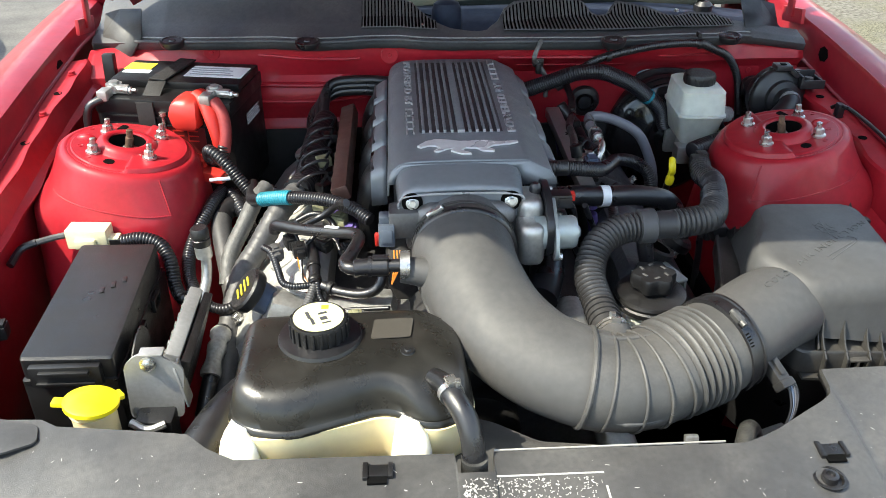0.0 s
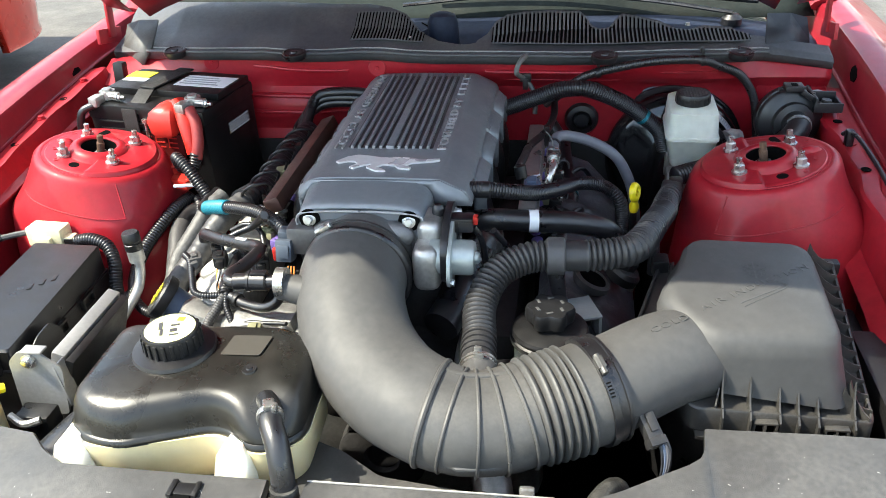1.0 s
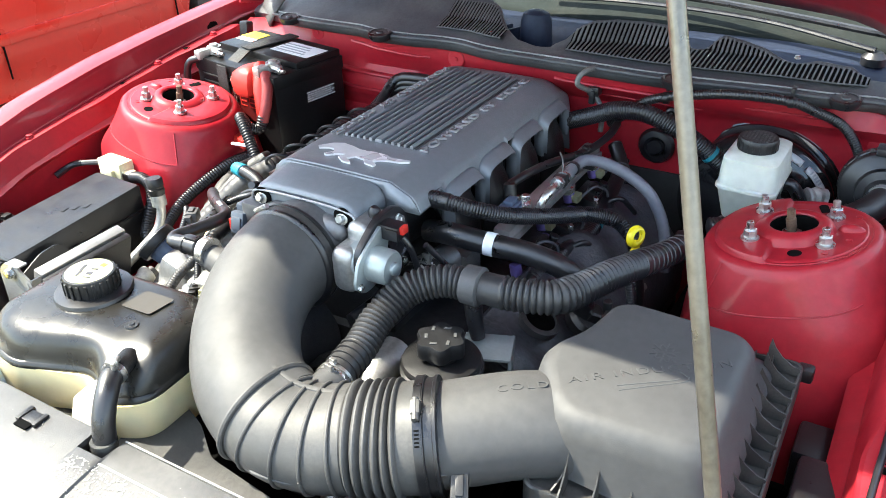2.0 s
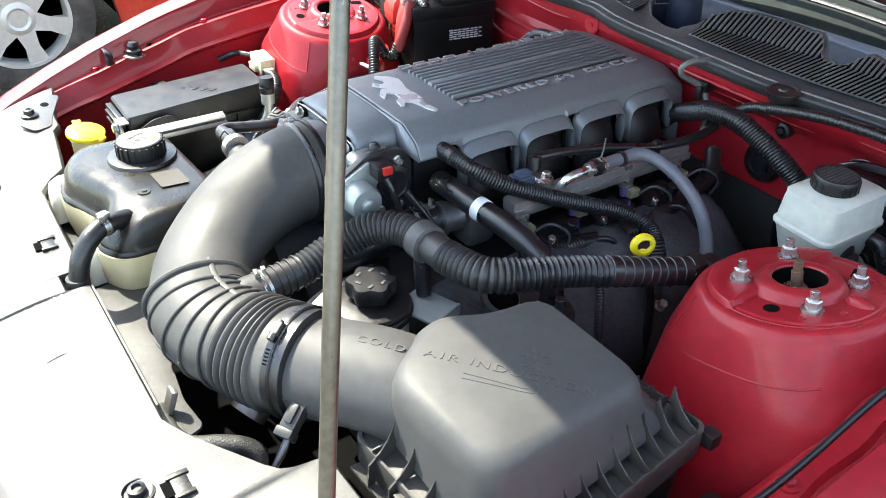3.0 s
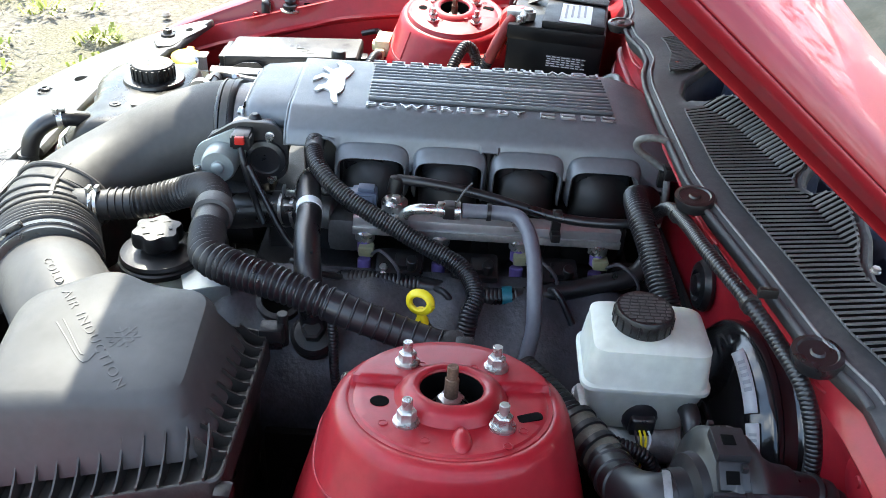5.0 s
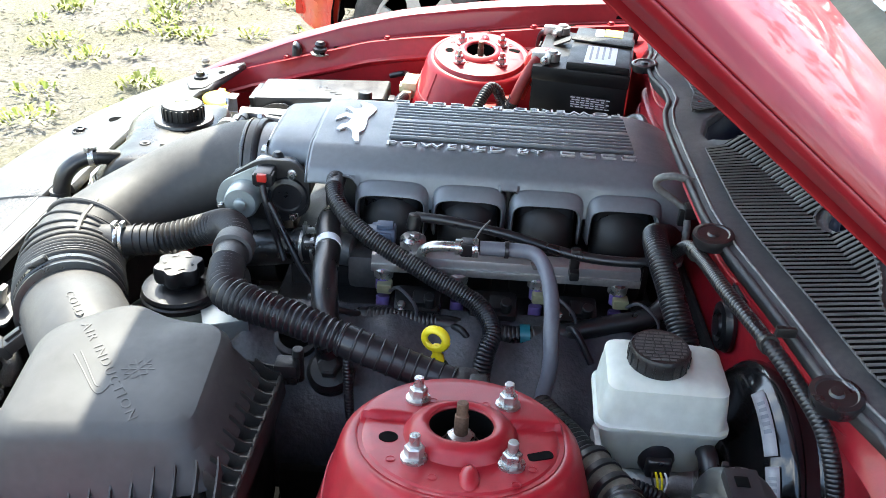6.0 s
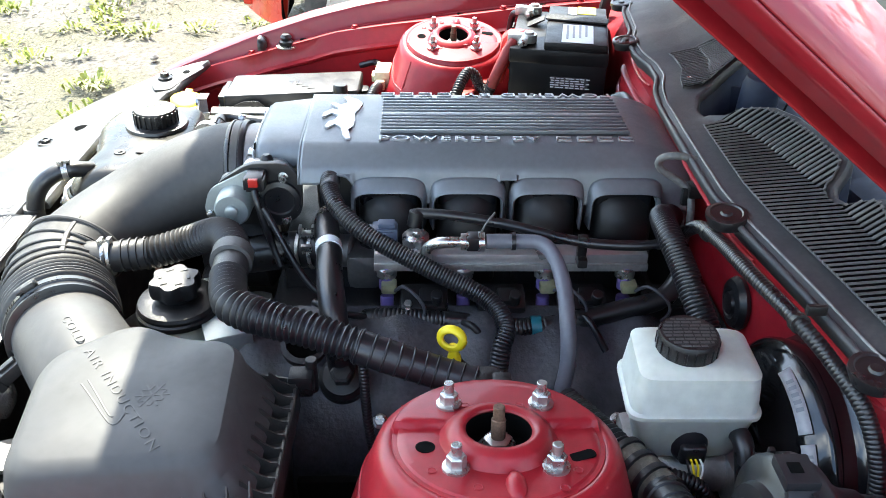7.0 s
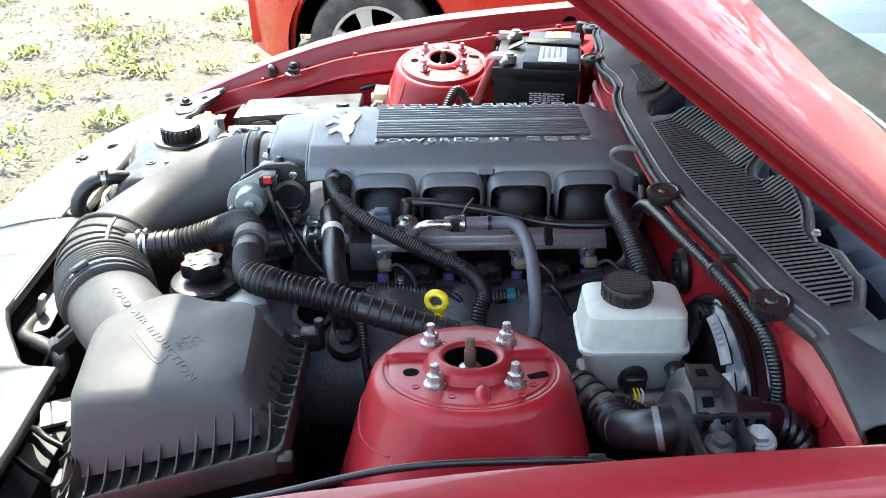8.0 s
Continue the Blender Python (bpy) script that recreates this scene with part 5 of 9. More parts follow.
part("elbow", sweep(DUCT, lambda d, w: 0.0685 - 0.0075 * min(1, d / w), 48, 0.010, squash=lambda d, w: 1.0 - 0.17 * min(1, d / w * 1.6)), TUBE, duct)
BELLOW = [(0.105, -0.512, 0.797), (0.139, -0.517, 0.791), (0.176, -0.510, 0.789), (0.215, -0.494, 0.793), (0.248, -0.479, 0.795), (0.280, -0.463, 0.799)]


def bellow_radius(d, whole):
    u = d / whole
    if u < 0.57:
        return 0.0625 - 0.002 * u
    if u < 0.87:
        return 0.0560 + 0.0095 * abs(math.sin(math.pi * (u - 0.57) / 0.05)) ** 0.8
    return 0.0600


def bellow_squash(d, whole):
    return 0.83 + 0.13 * (d / whole) ** 2


BELLOWS = surface("grey rubber bellows", (0.048, 0.048, 0.048), 0.52, 0, 0.2, 30, 0.2, 1200, dust=DUST, dust_amount=0.10, spec=0.45)
part("bellows", sweep(BELLOW, bellow_radius, 48, 0.0012, squash=bellow_squash), BELLOWS, duct, "ribbed grey rubber bend")
for t in (0.0, 0.13, 0.26, 0.39, 0.51):
    line, whole = glide(BELLOW, 0.004)
    k = min(len(line) - 2, int(t * len(line)))
    way = (line[k + 1] - line[max(0, k - 1)]).normalized()
    side = way.cross(Vector((0, 0, 1))).normalized()
    up = side.cross(way)
    r = 0.0632 if t else 0.0645
    hoop = [line[k] + r * (math.cos(a) * side + bellow_squash(t, 1.0) * math.sin(a) * up) for a in [2 * math.pi * j / 30 for j in range(31)]]
    part("hoop", sweep(hoop, 0.0020 if t else 0.0034, 8, 0.006), BELLOWS, duct)
spine, _ = glide(BELLOW, 0.01)
ridge = [Vector(p) + Vector((0.003, 0.016, 0.0505)) for p in spine[0:10]]
part("top_ridge", sweep(ridge, 0.0040, 8, 0.006, squash=0.8), BELLOWS, duct)
part("seam", sweep([Vector(p) + Vector((0.012, -0.060, -0.012)) if i > 3 else Vector(p) + Vector((-0.058, -0.028, -0.012)) for i, p in enumerate(DUCT)] + [Vector(p) + Vector((0.0, -0.061, -0.010)) for p in BELLOW[1:4]], 0.003, 8, 0.008), TUBE, duct, "moulding seam")
part("spigot", sweep([(0.135, -0.515, 0.795), (0.143, -0.490, 0.808), (0.150, -0.472, 0.812), (0.152, -0.448, 0.813)], 0.0215, 20, 0.006), TUBE, duct)
part("vent_boss", sweep([(-0.062, -0.378, 0.858), (-0.085, -0.376, 0.862), (-0.103, -0.375, 0.864)], lambda d, w: 0.020 - 0.004 * (d / w), 18, 0.005), TUBE, duct)


BAND = surface("dull clamp band", (0.075, 0.074, 0.072), 0.45, 0.5, 0.2, 60, 0.3, dust=DUST, dust_amount=0.15)


def hose_clamp(name, centre, axis, r, width, screw_turn, label, band, metal):
    c = thing(name, tuple(centre), label, "hose clamp", "hose clamps")
    ax = Vector(axis).normalized()
    part("band", lathe([(r, -width / 2), (r + 0.0016, -width / 2), (r + 0.0016, width / 2), (r, width / 2)], 48, centre, ax), band, c)
    side = ax.orthogonal().normalized()
    up = ax.cross(side)
    if not isinstance(screw_turn, (int, float)):
        screw_turn = math.atan2(Vector(screw_turn).dot(up), Vector(screw_turn).dot(side))
    out = math.cos(screw_turn) * side + math.sin(screw_turn) * up
    tang = ax.cross(out)
    for k in range(5):
        q = math.cos(screw_turn + 0.35 + 0.06 * k) * side + math.sin(screw_turn + 0.35 + 0.06 * k) * up
        part("slot", turned(box(0, 0, 0, width * 0.6, 0.0016, 0.0006, 0), Matrix.Translation(Vector(centre) + q * (r + 0.0017)) @ Matrix((ax, ax.cross(q), q)).transposed().to_4x4()), SHADE_BLACK, c, smooth=0)
    p = Vector(centre) + out * (r + 0.0045)
    part("screw_house", turned(box(0, 0, 0, 0.010, 0.015, 0.007, 0.002), Matrix.Translation(p) @ Matrix((ax, tang, out)).transposed().to_4x4()), metal, c)
    part("screw", rod(p - tang * 0.010, p + tang * 0.014, 0.0038, 10), metal, c)
    return c


hose_clamp("hose_clamp", (-0.019, -0.311, 0.850), (0, -1, -0.02), 0.0685, 0.010, (-0.036, 0, 0.061), "bright worm drive clamp round the duct", BAND, STEEL)
part("clamp_rubber", lathe([(0.066, -0.014), (0.0695, -0.0125), (0.0712, -0.0085), (0.0712, -0.0065), (0.0680, -0.0055), (0.0680, 0.0055), (0.0712, 0.0065), (0.0712, 0.0085), (0.0690, 0.012), (0.067, 0.013)], 48, (-0.019, -0.311, 0.850), (0, -1, -0.02)), RUBBER, duct, "black rubber sleeve")
hose_clamp("hose_clamp", (0.276, -0.465, 0.7985), (0.88, 0.46, 0.10), 0.0612, 0.008, (0.05, -0.35, 0.8), "dark worm drive clamp on the bellows", RUBBER, BAND)
part("end_cuff", lathe([(0.058, -0.010), (0.0622, -0.009), (0.0622, -0.006), (0.0602, -0.005), (0.0602, 0.003), (0.0622, 0.004), (0.0622, 0.007), (0.058, 0.008)], 48, (0.286, -0.460, 0.7995), (0.88, 0.46, 0.10)), RUBBER, duct, "black rubber cuff")

# ---- air box ----
airbox = thing("air_box", (0.47, -0.33, 0.62), "dark grey moulded air box, partly sunlit", "air box")
LID = [(0.352, -0.352), (0.385, -0.298), (0.395, -0.238), (0.545, -0.232), (0.545, -0.415), (0.40, -0.430)]


def lid_top(x, y):
    return 0.866 - 0.10 * (x - 0.40) * 0.55 + 0.09 * (y + 0.34)


LOWER = [(0.348, -0.352), (0.368, -0.298), (0.380, -0.210), (0.566, -0.207), (0.566, -0.428), (0.393, -0.436)]


def rim_top(x, y):
    lean = -0.20 + 0.29 * max(0.0, min(1.0, (y + 0.46) / 0.27))
    return 0.752 + 0.292 * (y + 0.427) + lean * (x - 0.585)


lid = part("lid", pillow([
    (LOWER, 0.026, lambda x, y: rim_top(x, y) + 0.004),
    (inset(LOWER, 0.002), 0.026, lambda x, y: rim_top(x, y) + 0.010),
    (inset(LID, -0.008), 0.030, lambda x, y: lid_top(x, y) - 0.028),
    (inset(LID, -0.004), 0.030, lambda x, y: lid_top(x, y) - 0.012),
    (inset(LID, 0.004), 0.028, lambda x, y: lid_top(x, y) - 0.003),
    (inset(LID, 0.016), 0.024, lambda x, y: lid_top(x, y)),
    (inset(LID, 0.06), 0.010, lambda x, y: lid_top(x, y) + 0.0015)], 6), TUBE, airbox, "dark grey moulded lid")
inlet = part("inlet", sweep([(0.268, -0.469, 0.797), (0.305, -0.447, 0.802), (0.350, -0.416, 0.807), (0.385, -0.392, 0.8035), (0.440, -0.352, 0.785)], 0.0572, 40, 0.01, squash=0.93), TUBE, airbox, "grey inlet tube")
TRAY = surface("dusty black tray plastic", (0.018, 0.018, 0.018), 0.46, 0, 0.25, 50, 0.2, 1400, dust=DUST, dust_amount=0.12, dust_scale=18)
RIM = [(0.328, -0.335), (0.368, -0.190), (0.592, -0.190), (0.592, -0.434), (0.385, -0.462)]
part("rim", pillow([(inset(RIM, 0.004), 0.012, lambda x, y: rim_top(x, y) - 0.033), (RIM, 0.012, lambda x, y: rim_top(x, y) - 0.031), (RIM, 0.012, lambda x, y: rim_top(x, y) - 0.002), (inset(RIM, 0.002), 0.012, lambda x, y: rim_top(x, y)), (inset(RIM, 0.005), 0.012, lambda x, y: rim_top(x, y)), (inset(RIM, 0.007), 0.012, lambda x, y: rim_top(x, y) - 0.006)]), TRAY, airbox, "black ribbed rim")
part("base", pillow([(inset(RIM, 0.03), 0.02, 0.58), (inset(RIM, 0.018), 0.02, 0.64), (inset(RIM, 0.010), 0.02, lambda x, y: rim_top(x, y) - 0.02)]), PLASTIC, airbox, "black base tray")


def web(x, y, dx, dy, wide=0.034, high=0.032):
    """A thin upright web between lid and rim, from the rim's edge inwards."""
    out = Vector((dx, dy, 0)).normalized()
    side = Vector((-out.y, out.x, 0)) * 0.0009
    p = Vector((x, y, rim_top(x, y) - 0.006))
    back = [p - out * (wide * f) + Vector((0, 0, h + 0.292 * -out.y * wide * f)) for f, h in ((0, 0), (0, 0.010), (0.25, 0.012), (0.6, 0.020), (0.85, 0.030), (1.0, high + 0.008), (1.05, high - 0.004), (1.0, 0))]
    return loft([[q - side for q in back], [q + side for q in back]])


for k in range(12):
    part("web", web(0.590, -0.420 + 0.0195 * k, 1, 0), TRAY, airbox, smooth=0)
for x in (0.420, 0.451, 0.484, 0.505, 0.527, 0.568):
    y = -0.4535 + 0.135 * (x - 0.447)
    part("web", web(x, y, 0, -1, 0.022), TRAY, airbox, smooth=0)
    part("fin", loft([[(x + o, y - 0.002, rim_top(x, y) - 0.032), (x + o, y - 0.010, rim_top(x, y) - 0.032), (x + o, y - 0.008, rim_top(x, y) - 0.004), (x + o, y + 0.004, rim_top(x, y) + 0.006), (x + o, y + 0.004, rim_top(x, y) - 0.006)] for o in (-0.0011, 0.0011)]), TRAY, airbox, smooth=0)
part("lower_lip", loft([[(x, y - o, rim_top(x, y) - h) for o, h in ((-0.004, 0.036), (0.010, 0.036), (0.010, 0.032), (-0.004, 0.032))] for x, y in [(0.392 + 0.02 * k, -0.4535 + 0.135 * (-0.055 + 0.02 * k)) for k in range(11)]]), TRAY, airbox)
part("web", web(0.412, -0.456, -0.3, -1, 0.05, 0.02), TRAY, airbox, smooth=0)
part("web", web(0.585, -0.432, 1, -1, 0.030), TRAY, airbox, smooth=0)
for k in range(10):
    part("web", web(0.385 + 0.0195 * k, -0.192, 0, 1, 0.026, 0.026), TRAY, airbox, smooth=0)
part("lug", merge(box(0.372, -0.188, 0.800, 0.022, 0.026, 0.026, 0.004), rod((0.362, -0.178, 0.78), (0.362, -0.178, 0.822), 0.006)), PLASTIC, airbox, "rear corner lug")
part("lug", merge(box(0.594, -0.188, 0.806, 0.018, 0.016, 0.018, 0.004)), PLASTIC, airbox)
for x in (0.468, 0.548):
    y = -0.4575 + 0.135 * (x - 0.447)
    z = rim_top(x, y) - 0.016
    pocket = part("latch", merge(box(x, y, z + 0.010, 0.026, 0.009, 0.003, 0.001), box(x, y, z - 0.010, 0.026, 0.009, 0.003, 0.001), box(x - 0.012, y, z, 0.003, 0.009, 0.022, 0.001), box(x + 0.012, y, z, 0.003, 0.009, 0.022, 0.001), box(x, y, z, 0.003, 0.009, 0.02, 0.001)), TRAY, airbox, "moulded latch pocket")
    part("pocket_back", box(x, y + 0.003, z, 0.024, 0.002, 0.020, 0), SHADE_BLACK, pocket, smooth=0)


def lid_pose(x, y, rz):
    up = Vector((0.055, -0.09, 1)).normalized()
    way = Vector((math.cos(radians(rz)), math.sin(radians(rz)), 0))
    way = (way - up * way.dot(up)).normalized()
    return Matrix.Translation((x, y, lid_top(x, y) + 0.0013)) @ Matrix((way, up.cross(way), up)).transposed().to_4x4()


MARK = surface("worn raised marking", (0.064, 0.064, 0.063), 0.52, 0, 0.1, 60, 0.1)
bpy.context.view_layer.update()


def draped(text, width, x, y, rz):
    """Raised letters laid over the moulding, from the start of their base line."""
    me = lettering(text, 0.0088, 0.0009, pose(x, y, 0, 0, 0, rz), 1.25, width=width)
    @functools.cache
    def top(i, j):
        hits = [ob.ray_cast(Vector((i * 0.0025, j * 0.0025, 1.2)), Vector((0, 0, -1))) for ob in (lid, inlet)]
        return max([q[1].z for q in hits if q[0]] or [0.80])

    @functools.cache
    def bridged(i, j):
        near = [(a, b) for a in range(-4, 5) for b in range(-4, 5)]
        return min(max(top(i + a + c, j + b + d) for c, d in near) for a, b in near)

    for v in me.vertices:
        x, y = v.co.x / 0.0025, v.co.y / 0.0025
        i, j = math.floor(x), math.floor(y)
        rows = [bridged(i, j + k) * (1 - x + i) + bridged(i + 1, j + k) * (x - i) for k in (0, 1)]
        v.co.z += rows[0] * (1 - y + j) + rows[1] * (y - j) + 0.0003
    part("lettering", me, MARK, lid, "raised lettering", smooth=0)


draped("COLD", 0.052, 0.3415, -0.4330, 36.8)
draped("AIR", 0.036, 0.3990, -0.3900, 36.8)
draped("INDUCTION", 0.122, 0.4355, -0.3620, 36.2)
for line in (((0.446, -0.3765), (0.470, -0.3575), (0.4964, -0.337), (0.5009, -0.3282), (0.490, -0.3239)), ((0.442, -0.3715), (0.460, -0.3585), (0.4898, -0.3374), (0.4915, -0.3325))):
    part("styling_line", sweep([(x, y, lid.ray_cast(Vector((x, y, 1.2)), Vector((0, 0, -1)))[1].z) for x, y in line], 0.0009, 6, 0.004), MARK, lid)
flake = []
for k in range(6):
    a = k * 60
    flake.append(turned(merge(box(0.008, 0, 0, 0.016, 0.0016, 0.0014, 0), box(0.0095, 0.0028, 0, 0.007, 0.0014, 0.0014, 0, rz=55), box(0.0095, -0.0028, 0, 0.007, 0.0014, 0.0014, 0, rz=-55)), lid_pose(0.468, -0.305, 30) @ pose(0, 0, 0, 0, 0, a)))
part("snowflake_mark", merge(*flake), MARK, lid, "raised six-armed mark", smooth=0)

maf = thing("airflow_sensor", (0.318, -0.487, 0.76), "black air flow sensor with its plug on the inlet tube", "sensor")
SENSOR = surface("dusty sensor plastic", (0.014, 0.014, 0.015), 0.36, 0, 0.25, 60, 0.2, 900, dust=DUST, dust_amount=0.08)
part("body", turned(merge(box(0, 0, 0, 0.046, 0.017, 0.010, 0.003), box(0.002, 0, -0.012, 0.026, 0.022, 0.024, 0.003), box(0.016, -0.002, 0.004, 0.020, 0.019, 0.012, 0.003)), pose(0.326, -0.488, 0.7985, 22, 3, 45)), SENSOR, maf)
part("plug", turned(merge(box(0, 0, 0, 0.036, 0.018, 0.015, 0.003), box(0.020, 0, 0, 0.010, 0.020, 0.018, 0.002), box(0.000, 0, 0.009, 0.020, 0.008, 0.004, 0.001), box(-0.014, 0, 0, 0.005, 0.021, 0.018, 0.001)), pose(0.336, -0.501, 0.788, 0, 32, -62)), SENSOR, maf, "grey black plug")
part("screw", merge(hexnut((0.312, -0.503, 0.804), 0.005, 0.006, (-0.2, -0.4, 0.9)), hexnut((0.344, -0.470, 0.804), 0.004, 0.004, (-0.2, -0.4, 0.9))), STEEL, maf)
for k, mtl in enumerate((CONDUIT, BLUE_GREY, LEAD, CONDUIT)):
    part("wire", sweep([(0.346 + 0.003 * k, -0.514 - 0.001 * k, 0.781), (0.350 + 0.003 * k, -0.524, 0.770), (0.350 + 0.002 * k, -0.534, 0.752), (0.343 + 0.001 * k, -0.541, 0.728), (0.334, -0.547, 0.70)], 0.0017, 6, 0.005), mtl, maf)
part("sleeve", corrugated([(0.334, -0.546, 0.702), (0.318, -0.560, 0.685), (0.29, -0.573, 0.675), (0.265, -0.575, 0.672)], 0.0085, 0.004, 0.0012), CLOTH, maf, "braided wire sleeve")

# ---- hoses ----
breather = thing("breather_hose", (0.22, -0.28, 0.82), "ribbed black breather hose with a plain collar", "hose")
RIBBED_RUBBER = surface("dusty ribbed rubber", (0.020, 0.020, 0.022), 0.44, 0, 0.25, 60, 0.2, 900, dust=DUST, dust_amount=0.05)
BR = [(0.152, -0.462, 0.812), (0.147, -0.432, 0.814), (0.145, -0.395, 0.818), (0.142, -0.350, 0.832), (0.159, -0.311, 0.853), (0.193, -0.288, 0.863), (0.231, -0.279, 0.863), (0.275, -0.275, 0.863), (0.322, -0.262, 0.864), (0.342, -0.232, 0.862)]
part("hose", corrugated(BR, 0.0208, 0.0072, 0.0036, 20, plain=((0.0, 0.062), (0.238, 0.284))), RIBBED_RUBBER, breather)
for k in range(4):
    at = Vector((0.1472, -0.433, 0.8140)).lerp(Vector((0.1455, -0.405, 0.8168)), k / 3)
    part("ring", lathe([(0.0195, -0.0014), (0.0213, -0.0010), (0.0213, 0.0010), (0.0195, 0.0014)], 28, at, (-0.06, 0.99, 0.10)), RIBBED_RUBBER, breather)


def taped(d, whole):
    """The far end of the hose: ribbed, then taped, and thinner towards its end."""
    u, r = d / whole, 0.0202 - 0.0034 * min(1, d / whole * 1.3)
    if u < 0.52:
        return r + 0.0004 - 0.0034 * (0.5 + 0.5 * math.cos(2 * math.pi * d / 0.0072))
    return r + (0.0013 if d % 0.0135 < 0.0018 else 0.0)


part("taped_end", sweep([(0.331, -0.252, 0.8635), (0.343, -0.228, 0.8618), (0.359, -0.183, 0.8590), (0.374, -0.137, 0.8520), (0.383, -0.095, 0.8410), (0.389, -0.052, 0.8280), (0.400, -0.010, 0.8210)], taped, 20, 0.0010), CONDUIT, breather, "taped black hose end")
part("collar", lathe([(0.021, -0.012), (0.0238, -0.010), (0.0238, 0.010), (0.021, 0.012)], 28, (0.231, -0.279, 0.863), (1, 0.05, 0.0)), RUBBER_GREY, breather, "plain rubber collar")
part("support", sweep([(0.231, -0.281, 0.845), (0.234, -0.284, 0.825), (0.240, -0.286, 0.795)], lambda d, w: 0.012 - 0.003 * d / w, 12, 0.006), RUBBER, breather, "rubber support foot")
part("elbow", merge(box(0.402, 0.000, 0.822, 0.030, 0.034, 0.028, 0.008), box(0.410, 0.016, 0.829, 0.02, 0.02, 0.016, 0.004)), PLASTIC, breather, "black end fitting")
drain = thing("sensor_lead", (0.375, -0.12, 0.69), "thin ribbed black lead hanging below the breather hose", "cable")
part("lead", corrugated([(0.366, -0.125, 0.835), (0.3715, -0.123, 0.800), (0.375, -0.121, 0.753), (0.380, -0.115, 0.694), (0.382, -0.11, 0.62)], 0.0055, 0.0042, 0.0008, 12), CONDUIT, drain)
spring = thing("hose_clamp", (0.147, -0.446, 0.83), "bright spring clamp on the breather hose", "hose clamp", "hose clamps")
part("band", merge(lathe([(0.0215, -0.005), (0.0228, -0.005), (0.0228, -0.001), (0.0215, -0.001)], 32, (0.150, -0.452, 0.8125), (-0.12, 0.98, 0.05)), lathe([(0.0215, 0.001), (0.0228, 0.001), (0.0228, 0.005), (0.0215, 0.005)], 32, (0.150, -0.452, 0.8125), (-0.12, 0.98, 0.05))), STEEL, spring)
part("ear", merge(box(0.151, -0.458, 0.8365, 0.011, 0.005, 0.008, 0.001, rz=-8), box(0.149, -0.448, 0.8370, 0.008, 0.005, 0.008, 0.001, rz=-8)), STEEL, spring)

small = thing("corrugated_hose", (0.22, -0.1, 0.78), "thin ribbed black hose from the engine cover", "hose")
part("hose", corrugated([(0.101, -0.175, 0.903), (0.125, -0.176, 0.905), (0.167, -0.164, 0.896), (0.201, -0.126, 0.876), (0.233, -0.050, 0.847), (0.261, 0.010, 0.828), (0.295, 0.030, 0.816), (0.321, 0.024, 0.800), (0.331, 0.021, 0.775), (0.334, 0.02, 0.73)], 0.0112, 0.0038, 0.0015, 14), CONDUIT, small)
part("end_cuff", rod((0.106, -0.1755, 0.9035), (0.140, -0.1745, 0.9035), 0.0118, 20), RUBBER, small, "smooth rubber cuff")

heater = thing("coolant_hose", (0.2, -0.17, 0.78), "smooth black coolant hose with a white band", "hose")
part("hose", sweep([(0.104, -0.173, 0.853), (0.146, -0.180, 0.861), (0.200, -0.172, 0.855), (0.253, -0.167, 0.852), (0.297, -0.160, 0.838), (0.317, -0.155, 0.809), (0.322, -0.150, 0.77)], 0.0152, 18, 0.006), RUBBER, heater)
part("white_band", lathe([(0.0148, -0.0065), (0.0158, -0.0065), (0.0158, 0.0065), (0.0148, 0.0065)], 24, (0.198, -0.1725, 0.8555), (0.98, 0.13, -0.05)), PAPER, heater, "white paper band")

lower = thing("coolant_hose", (0.11, -0.22, 0.74), "fat black hose with a flat spring clamp below the throttle", "hose")
part("hose", sweep([(0.085, -0.320, 0.775), (0.098, -0.285, 0.785), (0.106, -0.245, 0.796), (0.113, -0.210, 0.803), (0.117, -0.186, 0.805)], 0.0245, 20, 0.008), RUBBER, lower)
part("outlet", merge(rod((0.116, -0.192, 0.805), (0.124, -0.150, 0.806), 0.0215, 22), lathe([(0.0235, 0), (0.0235, 0.008)], 22, (0.118, -0.182, 0.805), (0.2, 0.98, 0)), box(0.128, -0.135, 0.790, 0.050, 0.045, 0.050, 0.010)), SHADED_CAST, lower, "grey cast outlet")
for o in (-0.009, 0.007):
    part("clamp_band", lathe([(0.0246, -0.0022), (0.0262, -0.0022), (0.0262, 0.0022), (0.0246, 0.0022)], 32, (0.1135 + 0.2 * o, -0.208 + 0.97 * o, 0.8033), (0.2, 0.97, 0.10)), STEEL, lower, "flat spring clamp")
part("clamp_ear", merge(box(0.122, -0.208, 0.831, 0.013, 0.020, 0.004, 0.001), box(0.126, -0.216, 0.837, 0.012, 0.004, 0.014, 0.001), box(0.126, -0.200, 0.837, 0.012, 0.004, 0.014, 0.001), box(0.137, -0.208, 0.815, 0.004, 0.013, 0.024, 0.001, ry=25)), STEEL, lower)

pipe = thing("fuel_line", (0.28, 0.06, 0.78), "slate grey fuel hose with a bright fitting", "hose")
part("hose", sweep([(0.220, 0.011, 0.879), (0.220, 0.051, 0.879), (0.227, 0.075, 0.880), (0.251, 0.087, 0.875), (0.286, 0.093, 0.861), (0.320, 0.094, 0.838), (0.341, 0.095, 0.802), (0.353, 0.089, 0.766), (0.358, 0.085, 0.72)], 0.0088, 14, 0.006), GREY_HOSE, pipe)
